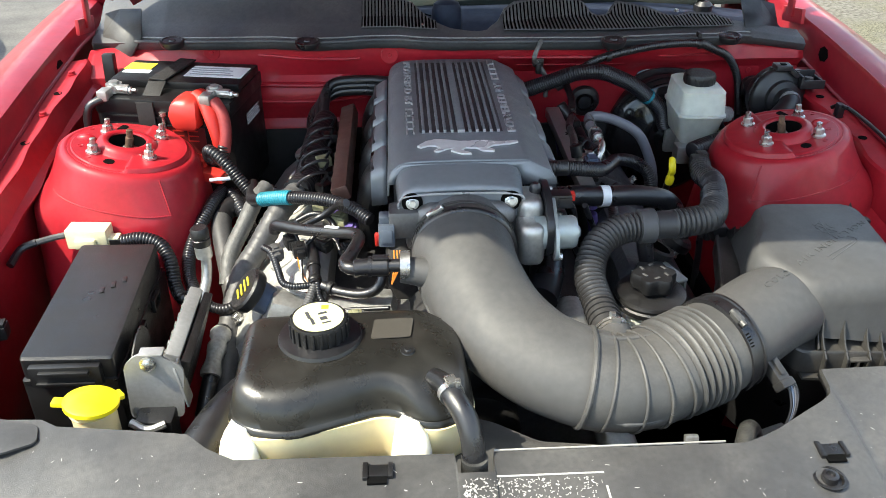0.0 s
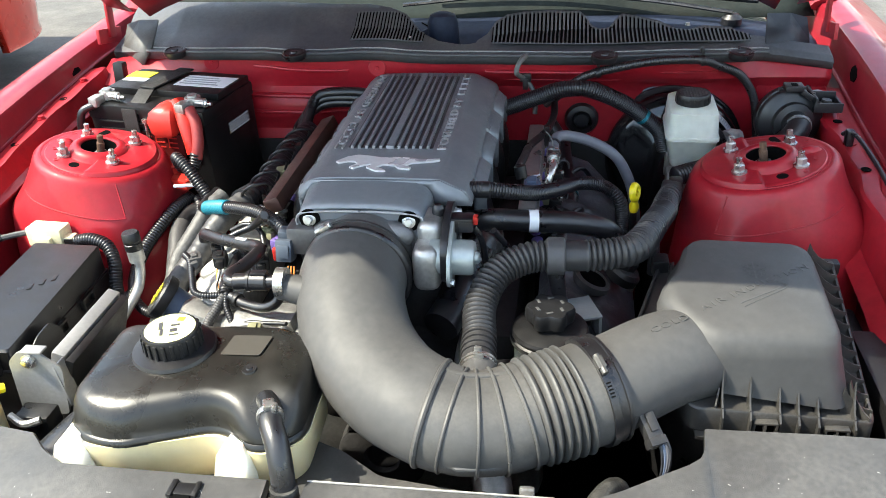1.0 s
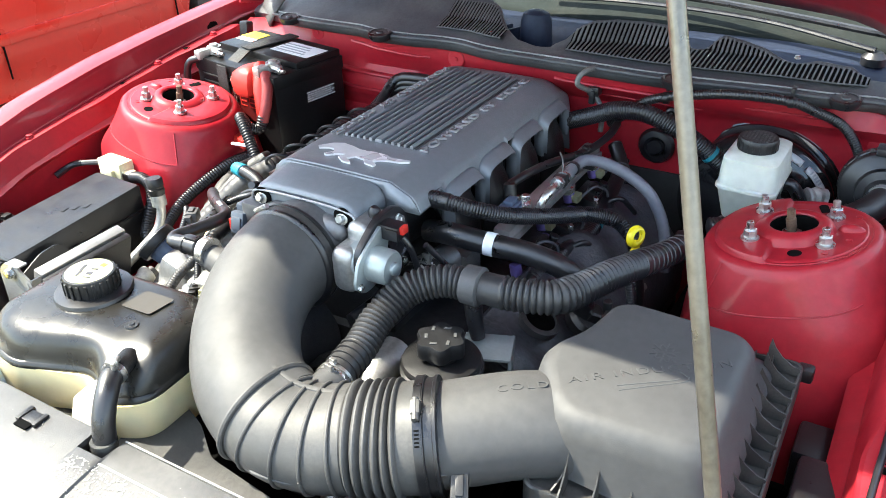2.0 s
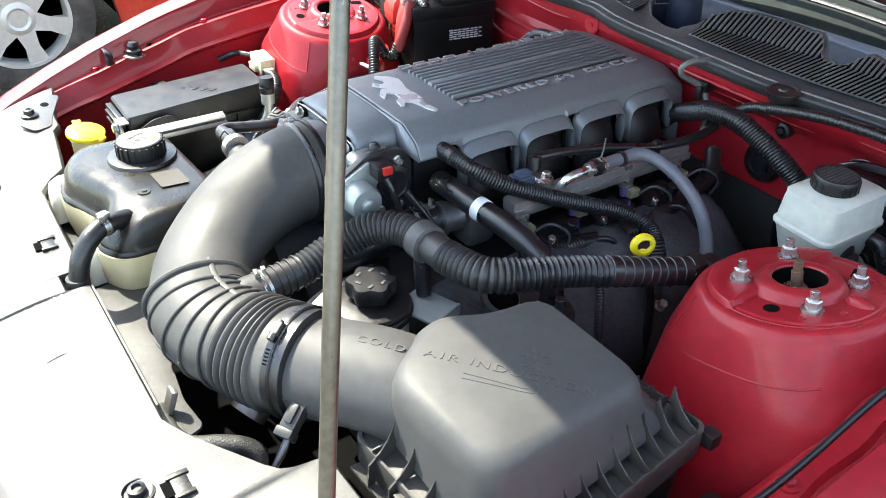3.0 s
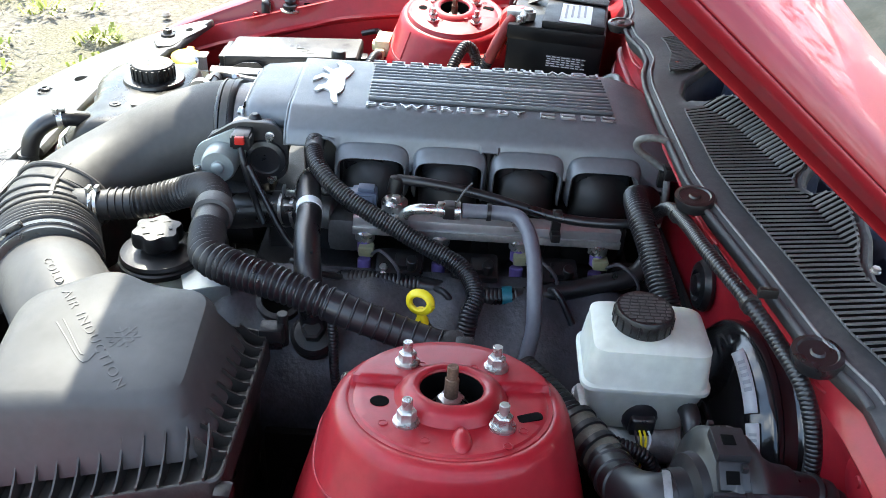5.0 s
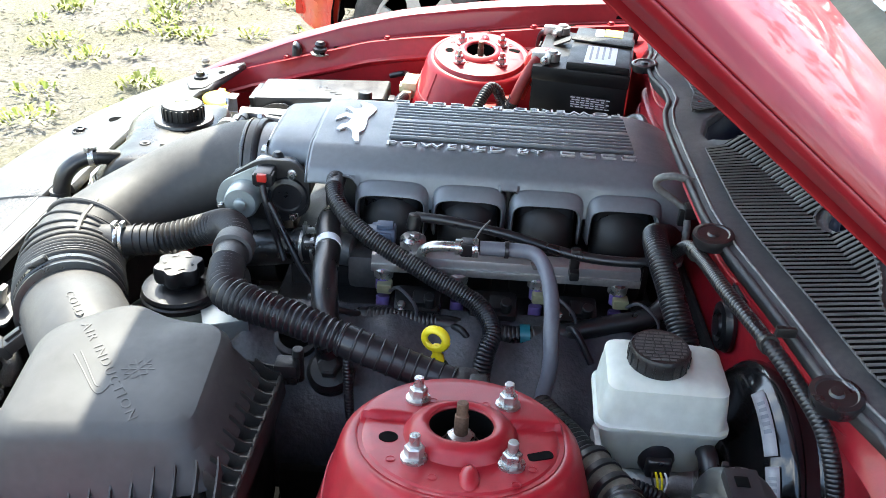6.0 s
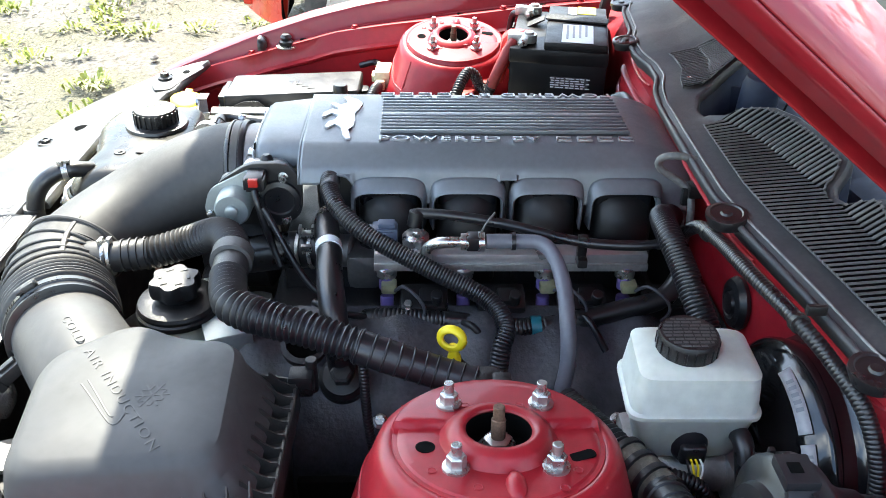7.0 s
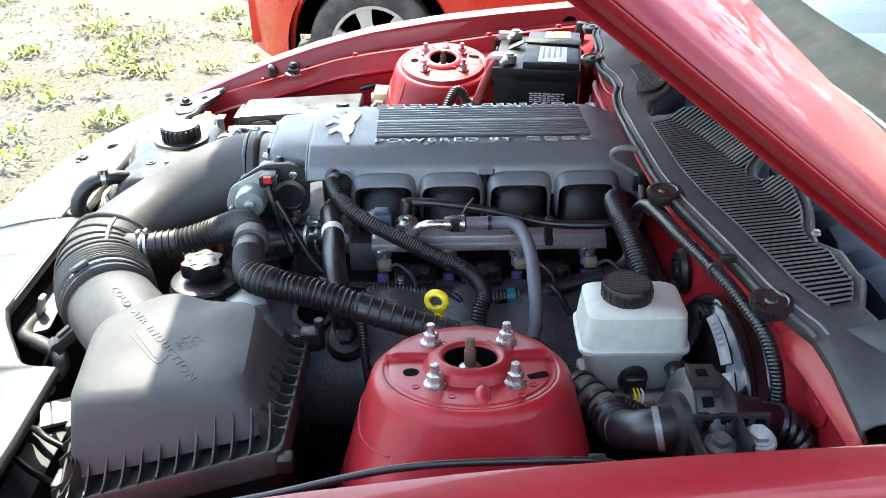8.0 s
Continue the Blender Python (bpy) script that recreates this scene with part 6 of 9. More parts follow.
part("fitting", merge(sweep([(0.211, -0.057, 0.846), (0.215, -0.057, 0.866), (0.221, -0.043, 0.878), (0.221, -0.018, 0.879)], 0.0062, 12, 0.004), lathe([(0.0095, 0), (0.0098, 0.008), (0.0088, 0.010)], 16, (0.2205, -0.018, 0.879), (0, 1, 0)), lathe([(0.0115, 0), (0.0115, 0.007)], 12, (0.2205, 0.002, 0.879), (0, 1, 0))), STEEL, pipe, "bright metal fitting")
part("quick_lock", box(0.2205, -0.003, 0.8792, 0.018, 0.018, 0.018, 0.003), CONDUIT, pipe, "black quick lock")
part("tie", lathe([(0.0092, 0), (0.0104, 0), (0.0104, 0.005), (0.0092, 0.005)], 18, (0.2202, 0.040, 0.879), (0, 1, 0)), CONDUIT, pipe)
part("tie_tail", sweep([(0.220, 0.004, 0.889), (0.216, 0.012, 0.903), (0.208, 0.021, 0.910)], 0.0012, 6, 0.004), PLASTIC_GREY, pipe)

vac_line = thing("vacuum_line", (0.19, 0.1, 0.86), "thin black line along the runners", "hose")
part("line", sweep([(0.171, -0.069, 0.889), (0.177, -0.029, 0.889), (0.183, 0.035, 0.881), (0.206, 0.124, 0.870), (0.216, 0.194, 0.871), (0.216, 0.236, 0.878)], 0.0062, 12, 0.008), RUBBER, vac_line)
part("bracket", merge(box(0.206, 0.126, 0.864, 0.010, 0.012, 0.030, 0.003), box(0.212, 0.126, 0.848, 0.02, 0.012, 0.012, 0.003)), PLASTIC, vac_line)

loom = thing("engine_harness", (0.24, 0.05, 0.75), "taped black wiring harness along the valve cover", "wiring harness")
part("trunk", corrugated([(0.225, -0.150, 0.772), (0.236, -0.099, 0.782), (0.240, -0.028, 0.780), (0.249, 0.052, 0.776), (0.246, 0.113, 0.783), (0.238, 0.176, 0.795), (0.231, 0.225, 0.808), (0.209, 0.252, 0.833)], 0.0125, 0.005, 0.0010, 14, plain=((0.0, 0.03), (0.12, 0.16), (0.24, 0.42))), RUBBER, loom)
part("teal_tape", lathe([(0.0122, -0.006), (0.0132, -0.006), (0.0132, 0.006), (0.0122, 0.006)], 20, (0.2485, 0.073, 0.7785), (0, 1, 0.1)), TEAL, loom, "teal tape mark")
for k, (a, b, c) in enumerate((((0.232, -0.12, 0.779), (0.25, -0.16, 0.80), (0.235, -0.19, 0.805)), ((0.24, -0.02, 0.778), (0.262, -0.005, 0.79), (0.27, 0.01, 0.775)), ((0.22, -0.14, 0.775), (0.19, -0.20, 0.80), (0.15, -0.255, 0.885)), ((0.24, 0.12, 0.784), (0.265, 0.13, 0.80), (0.285, 0.15, 0.77)))):
    part("branch", sweep([a, b, c], 0.0042, 10, 0.006), CONDUIT, loom)

thick = thing("corrugated_hose", (0.3, 0.2, 0.8), "thick ribbed black hose curving down beside the firewall", "hose")
part("hose", corrugated([(0.089, 0.269, 0.829), (0.115, 0.257, 0.854), (0.151, 0.238, 0.875), (0.187, 0.222, 0.894), (0.223, 0.210, 0.911), (0.266, 0.206, 0.915), (0.303, 0.212, 0.902), (0.341, 0.220, 0.881), (0.371, 0.230, 0.856), (0.401, 0.236, 0.828), (0.415, 0.24, 0.79)], 0.0145, 0.0042, 0.0017, 16), CONDUIT, thick)
part("teal_mark", lathe([(0.0146, -0.003), (0.0152, -0.003), (0.0152, 0.003), (0.0146, 0.003)], 20, (0.371, 0.230, 0.856), (0.7, 0.2, -0.65)), TEAL, thick, "small teal tape mark")
cable = thing("firewall_cable", (0.4, 0.25, 0.93), "black sleeved cable looped below the cowl", "cable")
part("cable", corrugated([(0.199, 0.247, 0.871), (0.222, 0.238, 0.891), (0.264, 0.239, 0.924), (0.326, 0.239, 0.942), (0.395, 0.241, 0.953), (0.465, 0.262, 0.947), (0.502, 0.282, 0.930), (0.541, 0.299, 0.908), (0.569, 0.308, 0.867), (0.581, 0.307, 0.815), (0.587, 0.303, 0.757)], 0.0076, 0.004, 0.0007, 14), RUBBER, cable)
for x, y, z in ((0.290, 0.239, 0.932), (0.468, 0.263, 0.946)):
    part("clip", merge(lathe([(0.0078, -0.004), (0.0092, -0.004), (0.0092, 0.004), (0.0078, 0.004)], 18, (x, y, z), (1, 0.05, 0.2)), box(x, y + 0.012, z + 0.014, 0.006, 0.018, 0.010, 0.002)), PLASTIC, cable)
ties = thing("ground_strap", (0.16, 0.25, 0.9), "short grey lead clipped to the firewall", "cable")
part("lead", sweep([(0.168, 0.262, 0.957), (0.160, 0.236, 0.960), (0.152, 0.219, 0.952), (0.149, 0.222, 0.938), (0.154, 0.245, 0.924), (0.164, 0.258, 0.912), (0.180, 0.258, 0.885), (0.18, 0.256, 0.85)], 0.0045, 10, 0.005), surface("greyed strap", (0.16, 0.16, 0.155), 0.5, 0, 0.4, 60, 0.3), ties)
part("holder", merge(box(0.163, 0.264, 0.917, 0.020, 0.020, 0.016, 0.003), box(0.163, 0.254, 0.908, 0.010, 0.012, 0.022, 0.003)), PLASTIC, ties)
for x, z, r in ((0.265, 0.824, 0.030), (0.287, 0.885, 0.012)):
    g = thing("grommet", (x, 0.296, z), "round black rubber grommet in the firewall", "grommet", "firewall grommets")
    part("body", lathe([(r, 0), (r * 1.05, 0.005), (r * 0.92, 0.012), (r * 0.62, 0.014), (r * 0.5, 0.009), (r * 0.42, 0.016), (0, 0.017)], 30, (x, 0.304 if x < 0.33 else 0.328, z), (0, -1, 0)), RUBBER, g)

# ---- brake booster, master cylinder and fluid reservoir ----
booster = thing("brake_booster", (0.47, 0.30, 0.70), "glossy black round brake booster with white labels", "brake booster")
BA = Vector((0.02, -1, 0.06)).normalized()
part("shell", lathe([(0.126, -0.03), (0.130, -0.004), (0.131, 0.010), (0.1295, 0.017), (0.1245, 0.020), (0.1215, 0.0235), (0.1215, 0.036), (0.1235, 0.0385), (0.1235, 0.0440), (0.1215, 0.0480), (0.1195, 0.0500), (0.1110, 0.0612), (0.1065, 0.0640), (0.088, 0.0700), (0.070, 0.0725), (0.060, 0.078), (0.045, 0.081), (0.03, 0.082), (0.03, 0.10), (0, 0.10)], 64, (0.434, 0.338, 0.748), BA), BOOSTER, booster)
part("crimp_ring", lathe([(0.130, 0.0), (0.1335, 0.002), (0.1335, 0.010), (0.130, 0.012)], 64, (0.434, 0.338, 0.748), BA), BOOSTER, booster)


def arc_label(a0, a1, r, d):
    """A strip along the front slope of the shell, between two angles from its right hand side."""
    bm = bmesh.new()
    rows = []
    for k in range(13):
        a = a0 + (a1 - a0) * k / 12
        rows.append([Vector((0.434 + q * math.cos(a), y, 0.748 + q * math.sin(a))) for q, y in ((r, 0.338 - d), (r - 0.0076, 0.338 - d - 0.0100))])
    verts = [[bm.verts.new(p) for p in row] for row in rows]
    for p, q in zip(verts, verts[1:]):
        bm.faces.new((p[0], p[1], q[1], q[0]))
    return bm


def arc_bar(a0, a1):
    """A short bar of print across the label strip."""
    bm = bmesh.new()
    ring = [bm.verts.new((0.434 + q * math.cos(a), 0.338 - d, 0.748 + q * math.sin(a))) for a, q, d in ((a0, 0.1188, 0.0536), (a0, 0.1145, 0.0594), (a1, 0.1145, 0.0594), (a1, 0.1188, 0.0536))]
    bm.faces.new(ring)
    return bm


LABEL = surface("printed label", (0.50, 0.51, 0.52), 0.5, 0, 0.15, 60, 0)
for a0, a1 in ((0.98, 1.58), (0.50, 0.90)):
    tag = part("label", arc_label(a0, a1, 0.1197, 0.0512), LABEL, booster, "white printed label", thick=0.0006)
    for k in range(5):
        w = (a1 - a0) * (0.30 + 0.11 * k)
        part("print_bar", arc_bar(a0 + w, a0 + w + (a1 - a0) * 0.06), PRINT_GREY, tag, smooth=0)
tank = thing("brake_fluid_reservoir", (0.455, 0.185, 0.79), "translucent white brake fluid reservoir with a black cap", "reservoir")
BODY = [(0.404, 0.130), (0.487, 0.125), (0.489, 0.243), (0.408, 0.246)]
LOW = [(0.414, 0.143), (0.479, 0.139), (0.481, 0.232), (0.416, 0.234)]
part("body", pillow([(inset(LOW, 0.012), 0.012, 0.792), (LOW, 0.014, 0.801), (inset(BODY, 0.001), 0.016, 0.848), (inset(BODY, -0.0035), 0.016, 0.8515), (inset(BODY, -0.0035), 0.016, 0.8555), (BODY, 0.016, 0.858), (inset(BODY, 0.003), 0.016, 0.884), (inset(BODY, 0.0042), 0.016, 0.890), (inset(BODY, 0.005), 0.014, 0.896), (inset(BODY, 0.015), 0.012, 0.901), (inset(BODY, 0.035), 0.008, 0.902)], 6), WHITE_TANK, tank)
part("neck", lathe([(0.023, 0.895), (0.023, 0.906)], 28, (0.446, 0.178, 0)), WHITE_TANK, tank)
cap = part("cap", lathe([(0.0270, 0.9005), (0.0278, 0.902), (0.0278, 0.9165), (0.0262, 0.9195), (0, 0.9195)], 40, (0.446, 0.178, 0)), PLASTIC, tank, "black screw cap")
for k in range(20):
    a = 2 * math.pi * k / 20
    part("grip", box(0.446 + 0.0278 * math.cos(a), 0.178 + 0.0278 * math.sin(a), 0.909, 0.0018, 0.0022, 0.013, 0.0006, rz=math.degrees(a)), PLASTIC, cap)
for k in range(9):
    x, half = 0.0050 * (k - 4), math.sqrt(max(0.0, 0.0235 ** 2 - (0.0050 * (k - 4)) ** 2))
    y, n = -half, 0
    while y < half - 0.002:
        long = min(half - y, 0.004 + 0.0045 * abs(math.sin(3.7 * k + 2.3 * n)))
        part("embossed_bar", box(0.446 + x, 0.178 + y + long / 2, 0.9197, 0.0027, long, 0.0007, 0), PLASTIC_GREY, cap, smooth=0)
        y += long + 0.0016
        n += 1
part("float_recess", dome_lump(0.4795, 0.186, 0.816, 0.010, 0.018, 0.024), CONDUIT, tank, "dark recess in the tank")
part("float_socket", box(0.486, 0.187, 0.812, 0.018, 0.024, 0.022, 0.005, segments=3), CONDUIT, tank, "black level sensor plug")
for k in range(4):
    part("wire", sweep([(0.492, 0.180 + 0.004 * k, 0.811), (0.502, 0.181 + 0.0045 * k, 0.806), (0.508, 0.185 + 0.002 * k, 0.792), (0.510, 0.186 + 0.001 * k, 0.776)], 0.0012, 6, 0.004), YELLOW if k in (1, 2) else PAPER if k else CONDUIT, tank)
part("outlet_hose", sweep([(0.470, 0.226, 0.826), (0.486, 0.228, 0.832), (0.498, 0.229, 0.828), (0.512, 0.230, 0.806), (0.526, 0.230, 0.78), (0.535, 0.23, 0.75)], 0.0095, 14, 0.004), RUBBER, tank, "black rubber outlet hose")
part("torn_wrap", sweep([(0.518, 0.236, 0.812), (0.530, 0.245, 0.812), (0.540, 0.252, 0.808)], lambda d, w: 0.0145 + 0.0015 * math.sin(d * 500), 12, 0.003), surface("pale torn wrap", (0.42, 0.41, 0.38), 0.6, 0, 0.3, 80, 0.5), tank, "pale torn wrap on the outlet")
master = thing("master_cylinder", (0.455, 0.19, 0.73), "cast aluminium brake master cylinder", "master cylinder")
part("body", merge(lathe([(0.022, 0), (0.024, 0.01), (0.024, 0.13), (0.018, 0.15)], 24, (0.46, 0.255, 0.765), (0, -1, 0)), box(0.432, 0.150, 0.775, 0.045, 0.03, 0.035, 0.006), box(0.46, 0.235, 0.765, 0.09, 0.014, 0.05, 0.01)), ALUMINIUM, master)

# ---- purge valve and elbows behind the driver's strut tower ----
purge = thing("secondary_air_valve", (0.57, 0.22, 0.76), "black plastic valve housing with hose elbows", "valve")
HOSE_WAY = [(0.415, 0.077, 0.811), (0.460, 0.105, 0.812), (0.498, 0.126, 0.812), (0.541, 0.145, 0.817), (0.577, 0.148, 0.829), (0.603, 0.155, 0.846), (0.617, 0.166, 0.858), (0.6195, 0.179, 0.8615), (0.617, 0.192, 0.861)]
DARK_RUBBER = surface("blue black rubber", (0.010, 0.011, 0.013), 0.40, 0, 0.25, 60, 0.15, 900, dust=DUST, dust_amount=0.02, spec=0.6)
part("front_hose", corrugated(HOSE_WAY[:3], 0.0165, 0.006, 0.0028, 18), CONDUIT, purge)
SLEEVE = surface("brown grey sleeve", (0.13, 0.120, 0.092), 0.75, 0, 0.3, 80, 0.6)
part("foam_sleeve", sweep([(0.488, 0.1205, 0.812), (0.498, 0.126, 0.812), (0.541, 0.145, 0.817), (0.552, 0.1465, 0.820)], 0.0195, 18, 0.004), SLEEVE, purge, "brown grey sleeve with tape")
for k in range(4):
    at = Vector((0.494, 0.1235, 0.812)).lerp(Vector((0.547, 0.146, 0.8185)), k / 3)
    part("tape_band", lathe([(0.0192, -0.0036), (0.0214, -0.003), (0.0214, 0.003), (0.0192, 0.0036)], 24, at, (0.89, 0.45, 0.06)), RUBBER, purge)
part("elbow", sweep(HOSE_WAY[3:], lambda d, w: 0.0190 + 0.0012 * d / w + (0.0016 if 0.012 < d < 0.017 or 0.030 < d < 0.035 or 0.048 < d < 0.053 else 0), 28, 0.0015), DARK_RUBBER, purge, "smooth black rubber elbow")
PLATE_BAND = surface("pale band clamp", (0.26, 0.26, 0.26), 0.45, 0.4, 0.2, 80, 0.2)
part("elbow_band", lathe([(0.0200, -0.0032), (0.0220, -0.0032), (0.0220, 0.0032), (0.0200, 0.0032)], 32, (0.6192, 0.175, 0.8608), (0.12, 0.96, 0.24)), PLATE_BAND, purge, "bright band clamp")
VALVE_AXIS = Vector((-0.14, 0.98, -0.06)).normalized()
part("housing", lathe([(0.0215, -0.012), (0.0225, 0.0), (0.033, 0.003), (0.035, 0.010), (0.040, 0.013), (0.052, 0.017), (0.055, 0.021), (0.055, 0.025), (0.053, 0.026), (0.053, 0.030), (0.055, 0.031), (0.055, 0.042), (0.050, 0.050), (0.034, 0.062), (0.025, 0.078), (0.0225, 0.092)], 48, (0.616, 0.186, 0.861), VALVE_AXIS), DARK_RUBBER, purge, "grey black valve body")
for k in range(16):
    a = 2 * math.pi * k / 16
    turn = toward(VALVE_AXIS) @ Vector((0.0535 * math.cos(a), 0.0535 * math.sin(a), 0.028))
    part("flange_rib", turned(box(0, 0, 0, 0.005, 0.005, 0.012, 0.001), Matrix.Translation(Vector((0.616, 0.186, 0.861)) + turn)), DARK_RUBBER, purge)
HOUSING = surface("satin housing plastic", (0.013, 0.014, 0.017), 0.42, 0, 0.25, 60, 0.2, 1200, dust=DUST, dust_amount=0.03)
part("bracket", merge(box(0.668, 0.230, 0.880, 0.046, 0.072, 0.005, 0.002), box(0.648, 0.230, 0.890, 0.005, 0.072, 0.024, 0.002), box(0.668, 0.195, 0.886, 0.046, 0.004, 0.016, 0.001), box(0.689, 0.230, 0.885, 0.004, 0.072, 0.014, 0.001), box(0.668, 0.236, 0.890, 0.040, 0.004, 0.022, 0.001), box(0.612, 0.212, 0.916, 0.030, 0.026, 0.010, 0.002), box(0.634, 0.212, 0.905, 0.022, 0.024, 0.008, 0.002, ry=35)), HOUSING, purge, "ribbed black bracket")
for y in (0.208, 0.224, 0.240, 0.256):
    part("slot", box(0.6512, y, 0.892, 0.0012, 0.009, 0.012, 0.0002), SHADE_BLACK, purge)
for x, z in ((0.612, 0.9215), (0.638, 0.9082)):
    part("slot", box(x, 0.210, z, 0.010, 0.010, 0.0012, 0.0002, ry=35 if x > 0.62 else 0), SHADE_BLACK, purge)
part("small_plug", merge(lathe([(0.014, 0), (0.014, 0.004), (0.008, 0.006), (0.008, 0.012), (0, 0.012)], 22, (0.668, 0.215, 0.882), (0.1, 0, 1))), PLASTIC_GREY, purge)
part("rear_tube", sweep([(0.603, 0.272, 0.8555), (0.601, 0.285, 0.852), (0.600, 0.298, 0.847)], 0.0195, 20, 0.006), RUBBER, purge, "smooth black tube")
part("rear_hose", corrugated([(0.600, 0.292, 0.849), (0.601, 0.307, 0.842), (0.605, 0.320, 0.830), (0.612, 0.330, 0.812), (0.618, 0.335, 0.788)], 0.0225, 0.010, 0.0036, 20), RUBBER, purge, "ribbed black hose end")
part("small_hose", corrugated([(0.500, 0.150, 0.800), (0.508, 0.168, 0.802), (0.514, 0.188, 0.796), (0.516, 0.200, 0.780)], 0.0075, 0.004, 0.0014, 12), CONDUIT, purge)
part("bolt", merge(lathe([(0.016, 0), (0.0165, 0.003), (0.015, 0.006), (0.012, 0.007)], 24, (0.663, 0.251, 0.882), (0.1, 0, 1)), hexnut((0.6636, 0.251, 0.888), 0.010, 0.008, (0.1, 0, 1))), surface("pale capped bolt", (0.42, 0.43, 0.42), 0.5, 0.2, 0.2, 80, 0.2), purge, "pale plastic-capped bolt")
# ---- power steering reservoir ----
ps = thing("power_steering_reservoir", (0.23, -0.345, 0.72), "white reservoir with a lobed black cap", "reservoir")
PSX, PSY = 0.227, -0.350
part("tank", lathe([(0.040, 0.66), (0.044, 0.70), (0.044, 0.785), (0.046, 0.787)], 40, (PSX, PSY, 0)), WHITE_TANK, ps)
part("collar", lathe([(0.046, 0.786), (0.049, 0.788), (0.049, 0.794), (0.0465, 0.796), (0.0475, 0.800), (0.0455, 0.804), (0.036, 0.807), (0.026, 0.808)], 48, (PSX, PSY, 0)), PLASTIC, ps, "black stepped collar")
loops = []
for r, z in ((0.020, 0.803), (0.021, 0.812), (0.0262, 0.814), (0.0275, 0.818), (0.0275, 0.830), (0.0258, 0.834), (0.012, 0.8348)):
    loops.append([(PSX + (r + 0.0028 * (1 if r > 0.025 else 0) * math.cos(6 * a)) * math.cos(a), PSY + (r + 0.0028 * (1 if r > 0.025 else 0) * math.cos(6 * a)) * math.sin(a), z) for a in [2 * math.pi * k / 60 for k in range(60)]])
pcap = part("cap", loft(loops), surface("dull cap plastic", (0.010, 0.010, 0.011), 0.42, 0, 0.3, 60, 0.1, 1400, spec=0.45), ps, "lobed black cap")
for k in range(6):
    a = 2 * math.pi * (k + 0.5) / 6
    part("embossed_mark", box(PSX + 0.0165 * math.cos(a), PSY + 0.0165 * math.sin(a), 0.8351, 0.0035, 0.008, 0.0008, 0.0002, rz=math.degrees(a) + 25 * (k % 3)), MARK, pcap)
part("bracket", merge(box(0.256, -0.292, 0.790, 0.060, 0.050, 0.004, 0.001, rz=20), box(0.282, -0.280, 0.774, 0.004, 0.050, 0.034, 0.001, rz=20)), MOTOR, ps, "pale sheet metal bracket")
part("feed_hose", sweep([(0.10, -0.40, 0.72), (0.15, -0.365, 0.735), (0.20, -0.345, 0.73)], 0.016, 16, 0.008), RUBBER, ps)

# ---- coolant bottle ----
bottle = thing("coolant_bottle", (-0.18, -0.52, 0.70), "yellowed coolant bottle in a black shell, with a pressure cap", "coolant bottle")
SH = [(-0.293, -0.560), (-0.293, -0.420), (-0.075, -0.410), (-0.032, -0.452), (-0.028, -0.560), (-0.075, -0.586), (-0.120, -0.552), (-0.225, -0.588), (-0.268, -0.580)]


def bottle_top(x, y):
    z = 0.840 + 0.004 * math.exp(-((x + 0.197) / 0.06) ** 2 - ((y + 0.479) / 0.055) ** 2)
    z -= 0.020 * math.exp(-((x + 0.05) / 0.05) ** 2 - ((y + 0.57) / 0.03) ** 2)
    return z - 0.010 * max(0, (-0.52 - y) / 0.06) ** 2


def shell_layer(rise):
    return lambda x, y: 0.788 + (bottle_top(x, y) - 0.788) * rise


SPINE = ((-0.225, -0.487), (-0.095, -0.487))
part("shell", dome(SH, SPINE, [(-0.03, 0.789), (-0.05, 0.790), (-0.05, 0.795), (-0.01, 0.798), (0.0, shell_layer(0.25)), (0.015, shell_layer(0.45)), (0.05, shell_layer(0.68)), (0.10, shell_layer(0.84)), (0.17, shell_layer(0.94)),
                            (0.28, shell_layer(0.985)), (0.5, shell_layer(1.0)), (0.75, shell_layer(1.0)), (0.97, shell_layer(1.0))], 0.024, 6),
    surface("glossy worn black plastic", (0.010, 0.0098, 0.009), 0.30, 0, 0.3, 40, 0.12, 1300, dust=(0.45, 0.4, 0.33), dust_amount=0.03, dust_scale=20, spec=0.45), bottle, "black moulded shell with worn sheen", smooth=60)
TK = [(-0.296, -0.566), (-0.296, -0.416), (-0.072, -0.406), (-0.028, -0.450), (-0.024, -0.566), (-0.072, -0.592), (-0.120, -0.560), (-0.228, -0.592), (-0.272, -0.590)]
part("tank", pillow([(inset(TK, 0.03), 0.02, 0.70), (inset(TK, 0.012), 0.022, 0.725), (inset(TK, 0.004), 0.022, 0.745), (TK, 0.022, 0.791)], 6), YELLOWED, bottle, "yellowed translucent tank")
for x in (-0.283, -0.098):
    foot = part("mount_foot", pillow([([(x - 0.022, -0.604), (x + 0.026, -0.604), (x + 0.020, -0.560), (x - 0.018, -0.560)], 0.010, 0.736), ([(x - 0.022, -0.603), (x + 0.025, -0.603), (x + 0.020, -0.560), (x - 0.018, -0.560)], 0.012, 0.765), ([(x - 0.018, -0.597), (x + 0.020, -0.597), (x + 0.016, -0.560), (x - 0.014, -0.560)], 0.012, 0.788), ([(x - 0.008, -0.585), (x + 0.010, -0.585), (x + 0.010, -0.560), (x - 0.008, -0.560)], 0.005, 0.797)]), surface("pale mounting foot", (0.82, 0.78, 0.66), 0.42, 0, 0.1, 14, 0.1, subsurface=0.3), bottle, "pale mounting foot")
    part("bolt", hexnut((x + 0.001, -0.604, 0.758), 0.008, 0.007, (0, -1, 0.35)), STEEL, foot)
